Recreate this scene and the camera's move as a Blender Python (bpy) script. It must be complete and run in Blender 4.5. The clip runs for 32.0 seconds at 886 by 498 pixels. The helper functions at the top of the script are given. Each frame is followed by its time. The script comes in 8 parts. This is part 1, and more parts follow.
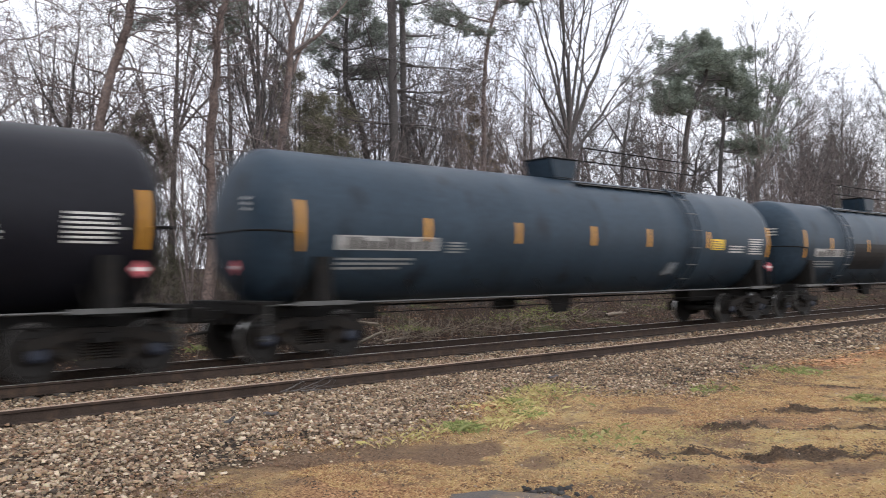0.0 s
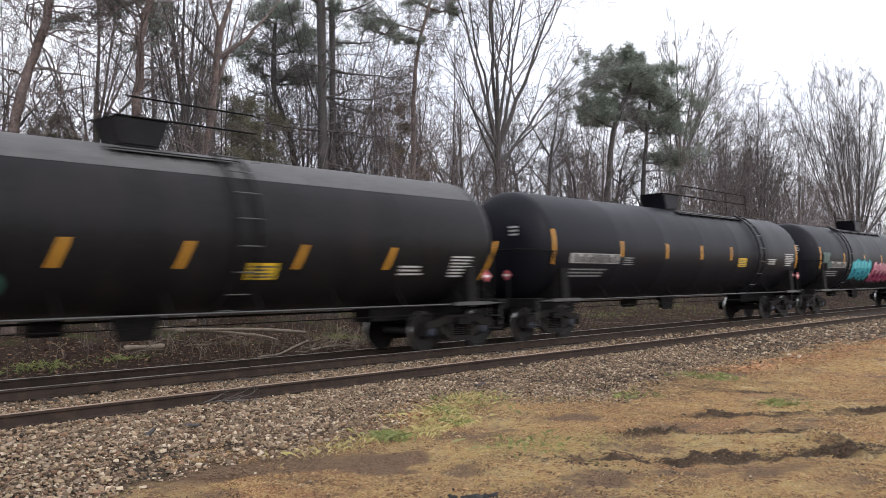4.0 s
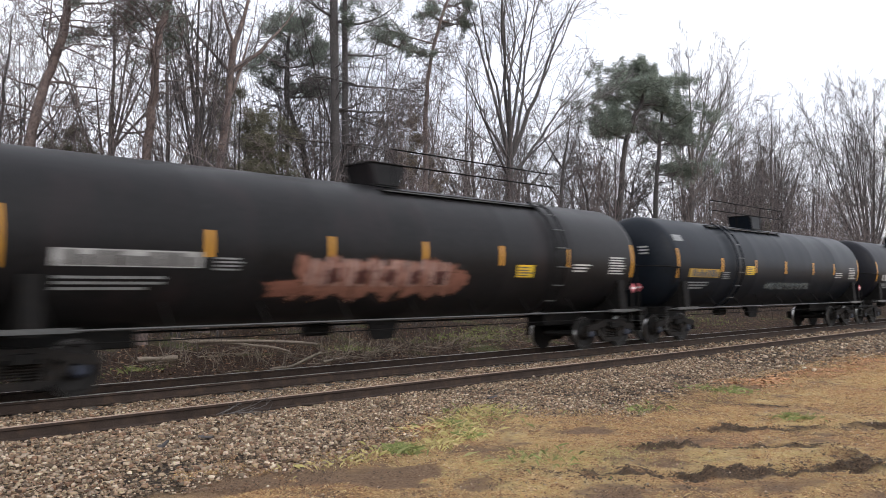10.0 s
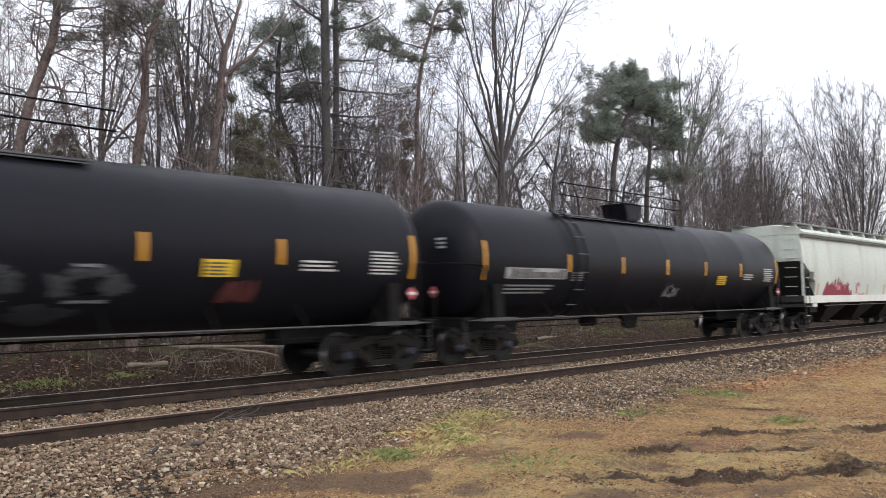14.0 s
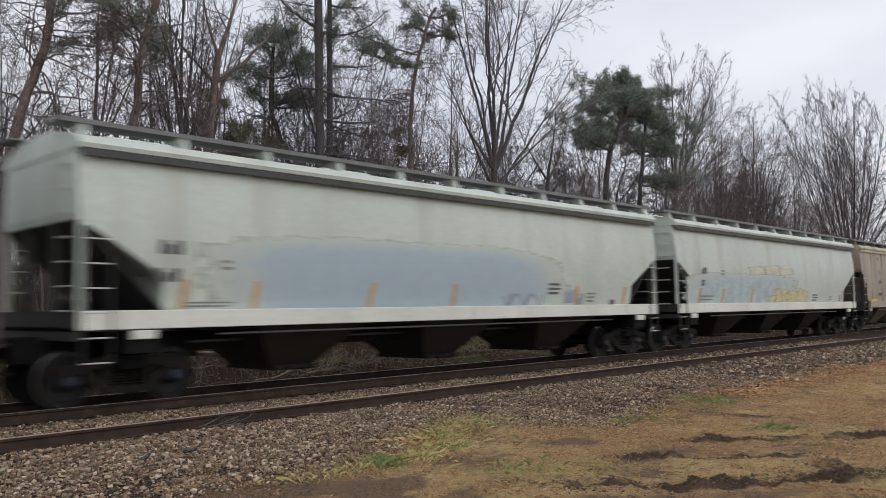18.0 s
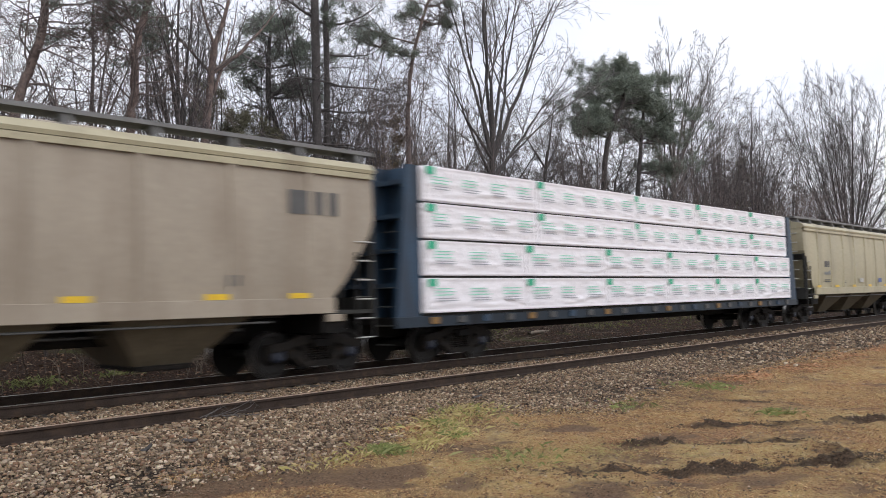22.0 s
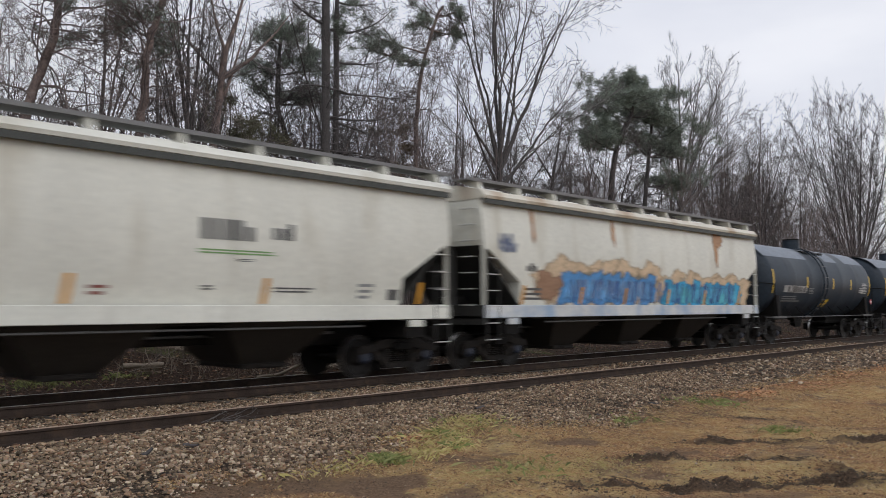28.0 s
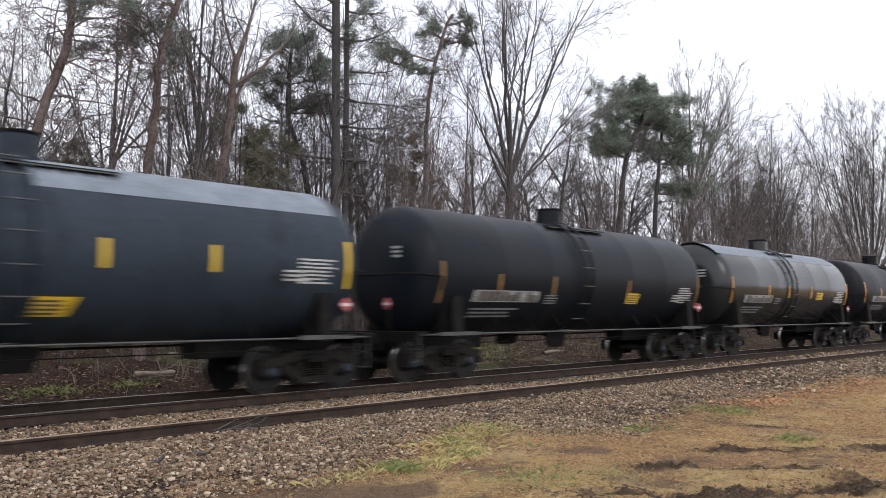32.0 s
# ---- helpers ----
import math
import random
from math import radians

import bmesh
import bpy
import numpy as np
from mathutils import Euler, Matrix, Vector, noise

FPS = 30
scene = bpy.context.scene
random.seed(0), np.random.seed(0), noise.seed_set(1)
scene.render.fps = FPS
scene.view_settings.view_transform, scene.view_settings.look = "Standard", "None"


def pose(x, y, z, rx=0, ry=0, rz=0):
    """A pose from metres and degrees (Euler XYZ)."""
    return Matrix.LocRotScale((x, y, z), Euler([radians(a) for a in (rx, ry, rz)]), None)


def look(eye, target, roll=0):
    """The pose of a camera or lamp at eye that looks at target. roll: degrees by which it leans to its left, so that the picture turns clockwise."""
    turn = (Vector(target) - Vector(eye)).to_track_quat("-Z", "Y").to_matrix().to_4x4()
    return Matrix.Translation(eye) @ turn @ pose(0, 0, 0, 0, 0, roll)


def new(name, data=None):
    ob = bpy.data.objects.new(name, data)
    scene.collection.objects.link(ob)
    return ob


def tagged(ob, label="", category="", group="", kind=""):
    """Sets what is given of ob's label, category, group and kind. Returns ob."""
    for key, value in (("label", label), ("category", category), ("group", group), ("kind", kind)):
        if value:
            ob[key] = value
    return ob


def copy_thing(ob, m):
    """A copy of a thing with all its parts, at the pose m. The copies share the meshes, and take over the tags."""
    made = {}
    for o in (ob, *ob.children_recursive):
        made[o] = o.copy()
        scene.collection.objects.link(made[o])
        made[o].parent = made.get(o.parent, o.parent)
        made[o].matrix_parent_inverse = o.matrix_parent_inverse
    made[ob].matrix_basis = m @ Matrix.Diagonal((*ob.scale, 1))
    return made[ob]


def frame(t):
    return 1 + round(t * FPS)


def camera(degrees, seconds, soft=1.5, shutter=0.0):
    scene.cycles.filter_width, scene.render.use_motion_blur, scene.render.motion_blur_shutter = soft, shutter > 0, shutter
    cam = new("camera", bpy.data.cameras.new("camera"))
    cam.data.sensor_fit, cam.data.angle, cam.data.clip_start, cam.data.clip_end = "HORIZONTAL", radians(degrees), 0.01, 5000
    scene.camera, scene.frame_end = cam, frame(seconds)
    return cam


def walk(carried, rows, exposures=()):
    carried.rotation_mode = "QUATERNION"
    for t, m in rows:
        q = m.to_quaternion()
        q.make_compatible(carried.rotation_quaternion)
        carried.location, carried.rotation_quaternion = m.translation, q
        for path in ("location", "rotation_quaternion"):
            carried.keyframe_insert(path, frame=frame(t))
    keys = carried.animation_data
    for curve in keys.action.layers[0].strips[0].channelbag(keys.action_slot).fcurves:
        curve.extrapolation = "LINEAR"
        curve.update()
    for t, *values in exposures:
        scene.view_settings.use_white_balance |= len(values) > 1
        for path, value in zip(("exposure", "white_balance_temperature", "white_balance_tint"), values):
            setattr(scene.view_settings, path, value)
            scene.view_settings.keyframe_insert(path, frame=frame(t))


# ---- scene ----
# World: x runs along the track, y across it away from the viewer, z up with 0 at the rail heads.
cam = camera(56.64, 32.0, soft=0.35, shutter=0.6)
# seconds, heading from +y towards +x, tilt, lean (degrees), x, y, z
PATH = [
    (0.0, 41.350, 2.142, -0.925, 0.010, 0.030, 1.445), (0.5, 43.271, 1.842, -1.172, 0.013, 0.027, 1.452), (1.0, 44.915, 1.784, -1.239, 0.010, 0.018, 1.457),
    (1.5, 45.924, 1.849, -1.096, 0.012, 0.012, 1.454), (2.0, 46.382, 2.048, -0.808, 0.013, 0.010, 1.459), (2.5, 46.525, 2.270, -0.732, 0.010, 0.013, 1.454),
    (3.0, 46.532, 2.415, -0.869, 0.008, 0.006, 1.457), (3.5, 46.406, 2.505, -0.863, 0.004, 0.003, 1.460), (5.5, 45.817, 3.109, -0.635, 0.005, -0.001, 1.458),
    (6.0, 45.310, 3.341, -0.687, 0.006, 0.002, 1.460), (6.5, 45.027, 3.483, -0.705, 0.012, -0.003, 1.473), (7.0, 45.013, 3.614, -0.668, 0.010, 0.000, 1.475),
    (7.5, 45.120, 3.588, -0.742, 0.010, -0.007, 1.473), (8.0, 45.236, 3.390, -0.839, 0.000, -0.002, 1.471), (8.5, 45.279, 3.254, -0.726, -0.002, 0.001, 1.471),
    (9.0, 45.295, 3.321, -0.651, -0.005, 0.004, 1.477), (9.5, 45.432, 3.319, -0.587, -0.013, -0.004, 1.473), (10.0, 45.473, 3.400, -0.747, -0.006, 0.001, 1.475),
    (10.5, 45.312, 3.526, -0.774, 0.003, 0.003, 1.473), (11.0, 45.471, 3.639, -0.730, -0.004, 0.003, 1.475), (11.5, 45.716, 3.714, -0.615, -0.003, -0.002, 1.475),
    (12.0, 45.885, 3.705, -0.812, 0.011, -0.015, 1.493), (12.5, 46.069, 3.903, -0.679, 0.002, 0.002, 1.477), (13.0, 46.180, 3.922, -0.558, -0.005, 0.016, 1.460),
    (13.5, 46.107, 3.817, -0.914, 0.006, 0.003, 1.472), (14.0, 46.056, 3.718, -0.895, 0.005, -0.001, 1.476), (14.5, 46.164, 3.585, -0.853, 0.008, 0.001, 1.479),
    (16.5, 46.309, 3.764, -0.934, -0.003, -0.006, 1.478), (17.0, 46.240, 3.937, -0.901, -0.009, -0.003, 1.480), (17.5, 46.443, 4.097, -0.814, -0.008, -0.003, 1.477),
    (18.0, 46.543, 4.137, -0.827, -0.005, -0.004, 1.477), (18.5, 46.539, 4.244, -0.834, -0.006, -0.006, 1.475), (19.0, 46.475, 4.307, -0.841, -0.003, -0.005, 1.474),
    (19.5, 46.270, 4.151, -1.064, -0.004, -0.007, 1.478), (20.0, 46.305, 3.841, -1.192, 0.000, -0.007, 1.479), (20.5, 46.500, 3.617, -1.344, 0.002, -0.009, 1.480),
    (21.0, 46.645, 3.463, -1.420, 0.001, -0.005, 1.482), (21.5, 46.599, 3.396, -1.364, -0.002, -0.001, 1.479), (22.0, 46.613, 3.367, -1.352, -0.005, -0.003, 1.475),
    (22.5, 46.858, 3.431, -1.316, -0.006, -0.007, 1.477), (23.0, 47.014, 3.552, -1.471, -0.006, -0.015, 1.483), (23.5, 47.083, 3.653, -1.608, -0.007, -0.012, 1.478),
    (24.0, 47.143, 3.719, -1.625, -0.007, -0.009, 1.478), (24.5, 47.098, 3.733, -1.619, -0.008, -0.010, 1.480), (25.0, 47.000, 3.736, -1.460, -0.007, -0.008, 1.481),
    (25.5, 47.019, 3.809, -1.357, -0.006, -0.006, 1.481), (27.5, 46.398, 3.955, -0.232, 0.000, -0.002, 1.478), (28.0, 46.231, 4.033, -0.120, 0.002, 0.002, 1.478),
    (28.5, 46.219, 4.043, -0.223, 0.000, 0.006, 1.473), (29.0, 46.202, 4.029, -0.317, 0.002, -0.001, 1.478), (29.5, 46.129, 4.186, -0.295, -0.006, 0.001, 1.473),
    (30.0, 45.954, 4.292, -0.276, -0.008, 0.001, 1.477), (30.5, 45.767, 4.383, -0.258, -0.006, -0.000, 1.476), (31.0, 45.639, 4.403, -0.241, -0.004, 0.001, 1.475),
    (31.5, 45.545, 4.479, -0.320, -0.005, -0.002, 1.478), (32.0, 45.528, 4.573, -0.181, -0.006, 0.001, 1.478),
]
# seconds, stops
EXPOSURES = [(0.0, 0.40), (1.0, 0.30), (3.0, 0.24), (6.0, 0.26), (13.0, 0.26), (15.0, 0.05), (17.0, -0.36), (19.0, -0.44), (20.0, -0.36), (21.0, -0.2), (22.0, -0.08), (22.5, -0.42), (23.0, -0.70), (24.0, -0.64), (25.0, -0.16), (27.0, -0.36), (28.0, -0.46), (29.0, -0.36), (30.0, -0.14), (31.0, 0.08), (32.0, 0.12)]
walk(cam, [(t, pose(x, y, z, 90 + tilt, 0, -head) @ pose(0, 0, 0, 0, 0, lean)) for t, head, tilt, lean, x, y, z in PATH], EXPOSURES)

# ---- light: an overcast winter sky with a weak, wide sun behind the cloud ----
SUN_ELEVATION, SUN_TURN = radians(38), radians(200)
world = bpy.data.worlds.new("overcast_sky")
scene.world = world
world.use_nodes = True
wn, wl = world.node_tree.nodes, world.node_tree.links
wn.clear()
w_out, w_bg = wn.new("ShaderNodeOutputWorld"), wn.new("ShaderNodeBackground")
w_sky, w_mix = wn.new("ShaderNodeTexSky"), wn.new("ShaderNodeMix")
w_sky.sky_type, w_sky.sun_disc = "NISHITA", False
w_sky.sun_elevation, w_sky.sun_rotation = SUN_ELEVATION, SUN_TURN
w_sky.air_density, w_sky.dust_density = 1.0, 4.0
w_co, w_no, w_ra = wn.new("ShaderNodeTexCoord"), wn.new("ShaderNodeTexNoise"), wn.new("ShaderNodeValToRGB")
w_no.inputs["Scale"].default_value, w_no.inputs["Detail"].default_value = 2.2, 5
w_map = wn.new("ShaderNodeMapping")
w_map.inputs["Scale"].default_value = (1, 1, 3.5)
w_ra.color_ramp.elements[0].position, w_ra.color_ramp.elements[1].position = 0.3, 0.62
w_ra.color_ramp.elements[0].color = (7.0, 7.25, 8.2, 1)
w_ra.color_ramp.elements[1].color = (9.1, 9.2, 9.8, 1)
w_mix.data_type = "RGBA"
w_mix.inputs["Factor"].default_value = 0.88
wl.new(w_co.outputs["Generated"], w_map.inputs["Vector"])
wl.new(w_map.outputs["Vector"], w_no.inputs["Vector"])
wl.new(w_no.outputs["Fac"], w_ra.inputs["Fac"])
wl.new(w_sky.outputs["Color"], w_mix.inputs["A"])
wl.new(w_ra.outputs["Color"], w_mix.inputs["B"])
wl.new(w_mix.outputs["Result"], w_bg.inputs["Color"])
w_bg.inputs["Strength"].default_value = 0.143
wl.new(w_bg.outputs["Background"], w_out.inputs["Surface"])

sun_data = bpy.data.lights.new("sun", "SUN")
sun_data.energy, sun_data.angle, sun_data.color = 0.5, radians(25), (1.0, 0.97, 0.93)
sun = new("sun", sun_data)
sun.matrix_world = look((math.sin(SUN_TURN) * 50, math.cos(SUN_TURN) * 50, 50 * math.tan(SUN_ELEVATION)), (0, 0, 0))


# ---- materials ----
def shader(name, color, rough=0.6, metal=0.0, vary=0.25, scale=3.0, fine=40.0, bump=0.15, bump_dist=0.004, streak=None, dirt=None,
           dirt_amount=0.0, specular=0.5, spread=0.0):
    """A painted, worn or earthy surface: broad stains, fine grain, and relief, in metres of the object's own space.
    streak: scale along z for runs down a wall. dirt: colour of dust and rust patches. spread: how far alike pieces differ."""
    m = bpy.data.materials.new(name)
    m.use_nodes = True
    n, l = m.node_tree.nodes, m.node_tree.links
    b = n["Principled BSDF"]
    b.inputs["Metallic"].default_value = metal
    b.inputs["Specular IOR Level"].default_value = specular
    co = n.new("ShaderNodeTexCoord")
    mp = n.new("ShaderNodeMapping")
    mp.inputs["Scale"].default_value = (1, 1, streak or 1)
    l.new(co.outputs["Object"], mp.inputs["Vector"])
    broad, grain = n.new("ShaderNodeTexNoise"), n.new("ShaderNodeTexNoise")
    broad.inputs["Scale"].default_value, broad.inputs["Detail"].default_value = scale, 6
    grain.inputs["Scale"].default_value, grain.inputs["Detail"].default_value = fine, 4
    l.new(mp.outputs["Vector"], broad.inputs["Vector"])
    l.new(co.outputs["Object"], grain.inputs["Vector"])
    add = n.new("ShaderNodeMath")
    add.operation = "ADD"
    l.new(broad.outputs["Fac"], add.inputs[0])
    l.new(grain.outputs["Fac"], add.inputs[1])
    ramp = n.new("ShaderNodeMapRange")
    ramp.inputs["From Min"].default_value, ramp.inputs["From Max"].default_value = 0.7, 1.3
    ramp.inputs["To Min"].default_value, ramp.inputs["To Max"].default_value = 1 - vary, 1 + vary
    l.new(add.outputs[0], ramp.inputs["Value"])
    hsv = n.new("ShaderNodeHueSaturation")
    hsv.inputs["Color"].default_value = (*color, 1)
    value = ramp.outputs["Result"]
    if spread:
        info, rnd, mul = n.new("ShaderNodeObjectInfo"), n.new("ShaderNodeMapRange"), n.new("ShaderNodeMath")
        rnd.inputs["To Min"].default_value, rnd.inputs["To Max"].default_value = 1 - spread, 1 + spread
        mul.operation = "MULTIPLY"
        l.new(info.outputs["Random"], rnd.inputs["Value"])
        l.new(rnd.outputs["Result"], mul.inputs[0])
        l.new(value, mul.inputs[1])
        value = mul.outputs[0]
    l.new(value, hsv.inputs["Value"])
    out = hsv.outputs["Color"]
    if dirt:
        patch_noise, edge, mix = n.new("ShaderNodeTexNoise"), n.new("ShaderNodeMapRange"), n.new("ShaderNodeMix")
        patch_noise.inputs["Scale"].default_value, patch_noise.inputs["Detail"].default_value = scale * 1.7, 8
        l.new(mp.outputs["Vector"], patch_noise.inputs["Vector"])
        edge.inputs["From Min"].default_value, edge.inputs["From Max"].default_value = 0.62 - 0.3 * dirt_amount, 0.75
        l.new(patch_noise.outputs["Fac"], edge.inputs["Value"])
        mix.data_type = "RGBA"
        l.new(edge.outputs["Result"], mix.inputs["Factor"])
        l.new(out, mix.inputs["A"])
        mix.inputs["B"].default_value = (*dirt, 1)
        out = mix.outputs["Result"]
    l.new(out, b.inputs["Base Color"])
    rr = n.new("ShaderNodeMapRange")
    rr.inputs["To Min"].default_value, rr.inputs["To Max"].default_value = max(0.05, rough - 0.12), min(1, rough + 0.12)
    l.new(broad.outputs["Fac"], rr.inputs["Value"])
    l.new(rr.outputs["Result"], b.inputs["Roughness"])
    if bump:
        bp = n.new("ShaderNodeBump")
        bp.inputs["Strength"].default_value, bp.inputs["Distance"].default_value = bump, bump_dist
        l.new(grain.outputs["Fac"], bp.inputs["Height"])
        l.new(bp.outputs["Normal"], b.inputs["Normal"])
    return m


TANK = dict(rough=0.43, specular=0.17, vary=0.22, scale=0.9, fine=9, bump=0.06, bump_dist=0.01, streak=0.35, dirt=(0.011, 0.011, 0.013), dirt_amount=0.1)
M_BLACK = shader("black_tank_paint", (0.0085, 0.0090, 0.0130), **TANK)
M_BLUEGREY = shader("blue_grey_tank_paint", (0.027, 0.043, 0.061), **TANK)
M_NAVY = shader("dark_blue_grey_tank_paint", (0.029, 0.040, 0.054), **TANK)
M_BROWN = shader("rusty_black_tank_paint", (0.0115, 0.0112, 0.0120), rough=0.42, specular=0.18, vary=0.3, scale=0.9, fine=9, bump=0.10, bump_dist=0.01, streak=0.3, dirt=(0.021, 0.0165, 0.0175), dirt_amount=0.35)
M_GLOSS = shader("glossy_black_tank_paint", (0.018, 0.020, 0.022), rough=0.2, vary=0.2, scale=0.8, fine=9, bump=0.05, streak=0.3)
M_GREEN = shader("green_black_tank_paint", (0.0085, 0.0115, 0.0165), **TANK)
# underframe and truck steel: grime, with the shade below cars darkened into the base
M_UNDER = shader("shaded_grimy_underframe_steel", (0.006, 0.0056, 0.0054), rough=0.75, vary=0.35, scale=5, fine=60, bump=0.4, dirt=(0.018, 0.014, 0.011), dirt_amount=0.3, specular=0.2)
M_TRUCK = shader("shaded_dusty_cast_steel", (0.013, 0.0115, 0.0105), rough=0.8, vary=0.4, scale=6, fine=70, bump=0.5, dirt=(0.035, 0.026, 0.019), dirt_amount=0.3, specular=0.2)
M_WHEEL = shader("brown_wheel_steel", (0.013, 0.0115, 0.0105), rough=0.6, metal=0.3, vary=0.3, scale=8, fine=50, bump=0.3)
M_TREAD = shader("polished_steel", (0.60, 0.59, 0.57), rough=0.32, metal=1.0, vary=0.15, scale=4, fine=80, bump=0.1)
M_CAP = shader("blue_grey_bearing_cap", (0.018, 0.024, 0.042), rough=0.5, vary=0.3, scale=9, fine=70, bump=0.2)
M_RAILPIPE = shader("worn_grey_handrail", (0.085, 0.087, 0.086), rough=0.45, metal=0.3, vary=0.3, scale=4, fine=60, bump=0.1)
M_YELLOW = shader("amber_reflective_tape", (0.62, 0.30, 0.035), rough=0.35, vary=0.15, scale=6, fine=120, bump=0.1, spread=0.12)
M_SIGN = shader("yellow_warning_panel", (0.75, 0.50, 0.03), rough=0.4, vary=0.12, scale=6, fine=90, bump=0.1)
M_LETTER = shader("weathered_white_lettering", (0.50, 0.50, 0.48), rough=0.6, vary=0.3, scale=5, fine=90, bump=0.1)
M_DIMLETTER = shader("faded_white_lettering", (0.22, 0.23, 0.23), rough=0.6, vary=0.3, scale=5, fine=90, bump=0.1)
M_PANEL = shader("worn_pale_number_panel", (0.33, 0.33, 0.32), rough=0.6, vary=0.45, scale=7, fine=60, bump=0.1)
M_MIDLETTER = shader("half_worn_grey_lettering", (0.085, 0.082, 0.08), rough=0.6, vary=0.3, scale=5, fine=90, bump=0.1)
M_DARKLETTER = shader("dark_grey_lettering", (0.10, 0.10, 0.10), rough=0.6, vary=0.3, scale=5, fine=90, bump=0.1)
M_PLACARD = shader("red_placard", (0.50, 0.11, 0.13), rough=0.4, vary=0.12, scale=9, fine=90, bump=0.05)
M_WHITE = shader("white_enamel", (0.75, 0.74, 0.72), rough=0.4, vary=0.1, scale=5, fine=60, bump=0.05)
HOP = dict(rough=0.5, vary=0.12, scale=0.7, fine=11, bump=0.1, bump_dist=0.008, streak=0.25)
M_HWHITE = shader("pale_green_grey_hopper_paint", (0.565, 0.615, 0.555), dirt=(0.475, 0.495, 0.43), dirt_amount=0.25, **HOP)
M_HGREY = shader("pale_blue_grey_hopper_paint", (0.545, 0.595, 0.545), dirt=(0.46, 0.475, 0.41), dirt_amount=0.25, **HOP)
M_HCREAM = shader("chalky_white_hopper_paint", (0.68, 0.68, 0.61), dirt=(0.52, 0.495, 0.41), dirt_amount=0.2, **HOP)
M_HTAN = shader("dusty_tan_hopper_paint", (0.36, 0.31, 0.245), dirt=(0.25, 0.20, 0.15), dirt_amount=0.5, **HOP)
M_HSAND = shader("faded_sand_hopper_paint", (0.43, 0.39, 0.265), dirt=(0.29, 0.25, 0.17), dirt_amount=0.4, **HOP)
M_HRED = shader("oxide_red_hopper_paint", (0.15, 0.037, 0.034), dirt=(0.10, 0.04, 0.034), dirt_amount=0.4, **HOP)
# black of hoses and ladders, also painted shade in hopper ends and lumber gaps
M_HBLACK = shader("black_fittings_and_cavity_shade", (0.03, 0.03, 0.028), rough=0.7, vary=0.3, scale=3, fine=40, bump=0.2)
M_BLUE = shader("faded_blue_bulkhead_paint", (0.024, 0.058, 0.105), rough=0.5, vary=0.25, scale=1.5, fine=30, bump=0.15, streak=0.3, dirt=(0.02, 0.024, 0.034), dirt_amount=0.7)
M_WRAP = shader("white_plastic_lumber_wrap", (0.93, 0.91, 0.955), rough=0.36, vary=0.03, scale=2.5, fine=5, bump=0.7, bump_dist=0.05)
M_GREENINK = shader("pale_green_print", (0.28, 0.66, 0.50), rough=0.45, vary=0.15, scale=6, fine=40, bump=0.1)
M_GREENTAG = shader("strong_green_print", (0.05, 0.45, 0.27), rough=0.45, vary=0.15, scale=6, fine=40, bump=0.1)
M_GREYINK = shader("grey_print", (0.42, 0.43, 0.47), rough=0.45, vary=0.15, scale=6, fine=40, bump=0.1)
M_GRATE = shader("galvanised_grating", (0.20, 0.20, 0.20), rough=0.6, metal=0.4, vary=0.3, scale=5, fine=80, bump=0.3)
PAINTS = {}


WASHES = {"lavender_grey": (0.55, 0.595, 0.535), "blue_wash": (0.52, 0.57, 0.545)}


def spray(name, color, soft=False):
    """Sprayed or brushed paint; soft: thinning out to a speckled mist at its edge."""
    key = name + ("_mist" if soft else "")
    if key in PAINTS:
        return PAINTS[key]
    m = PAINTS[key] = shader("spray_paint_" + key, color, rough=0.5, vary=0.06 if name.startswith("lav") else 0.25, scale=2.5, fine=14, bump=0.05, specular=0.2)
    if soft:
        n, l = m.node_tree.nodes, m.node_tree.links
        cover, co, grain = n.new("ShaderNodeAttribute"), n.new("ShaderNodeTexCoord"), n.new("ShaderNodeTexNoise")
        cover.attribute_name = "cover"
        grain.inputs["Scale"].default_value, grain.inputs["Detail"].default_value = 5.0, 5
        l.new(co.outputs["Object"], grain.inputs["Vector"])
        total, span = n.new("ShaderNodeMath"), n.new("ShaderNodeMapRange")
        total.operation = "ADD"
        l.new(cover.outputs["Fac"], total.inputs[0])
        l.new(grain.outputs["Fac"], total.inputs[1])
        span.interpolation_type = "SMOOTHSTEP"
        span.inputs["From Min"].default_value, span.inputs["From Max"].default_value = 0.72, 1.45
        l.new(total.outputs[0], span.inputs["Value"])
        clear, mix = n.new("ShaderNodeBsdfTransparent"), n.new("ShaderNodeMixShader")
        l.new(span.outputs["Result"], mix.inputs["Fac"])
        l.new(clear.outputs[0], mix.inputs[1])
        l.new(n["Principled BSDF"].outputs[0], mix.inputs[2])
        if name in WASHES:
            # a thin wash: the car's own paint shows through towards the edge
            span.inputs["From Min"].default_value, span.inputs["From Max"].default_value = 0.50, 0.66
            wash, tint = n.new("ShaderNodeMapRange"), n.new("ShaderNodeMix")
            wash.interpolation_type = "SMOOTHSTEP"
            wash.inputs["From Min"].default_value, wash.inputs["From Max"].default_value = 0.62, 1.4
            l.new(total.outputs[0], wash.inputs["Value"])
            tint.data_type = "RGBA"
            l.new(wash.outputs["Result"], tint.inputs["Factor"])
            tint.inputs["A"].default_value = (*WASHES[name], 1)
            base = n["Principled BSDF"].inputs["Base Color"]
            l.new(base.links[0].from_socket, tint.inputs["B"])
            l.new(tint.outputs["Result"], base)
        l.new(mix.outputs[0], n["Material Output"].inputs["Surface"])
    return m


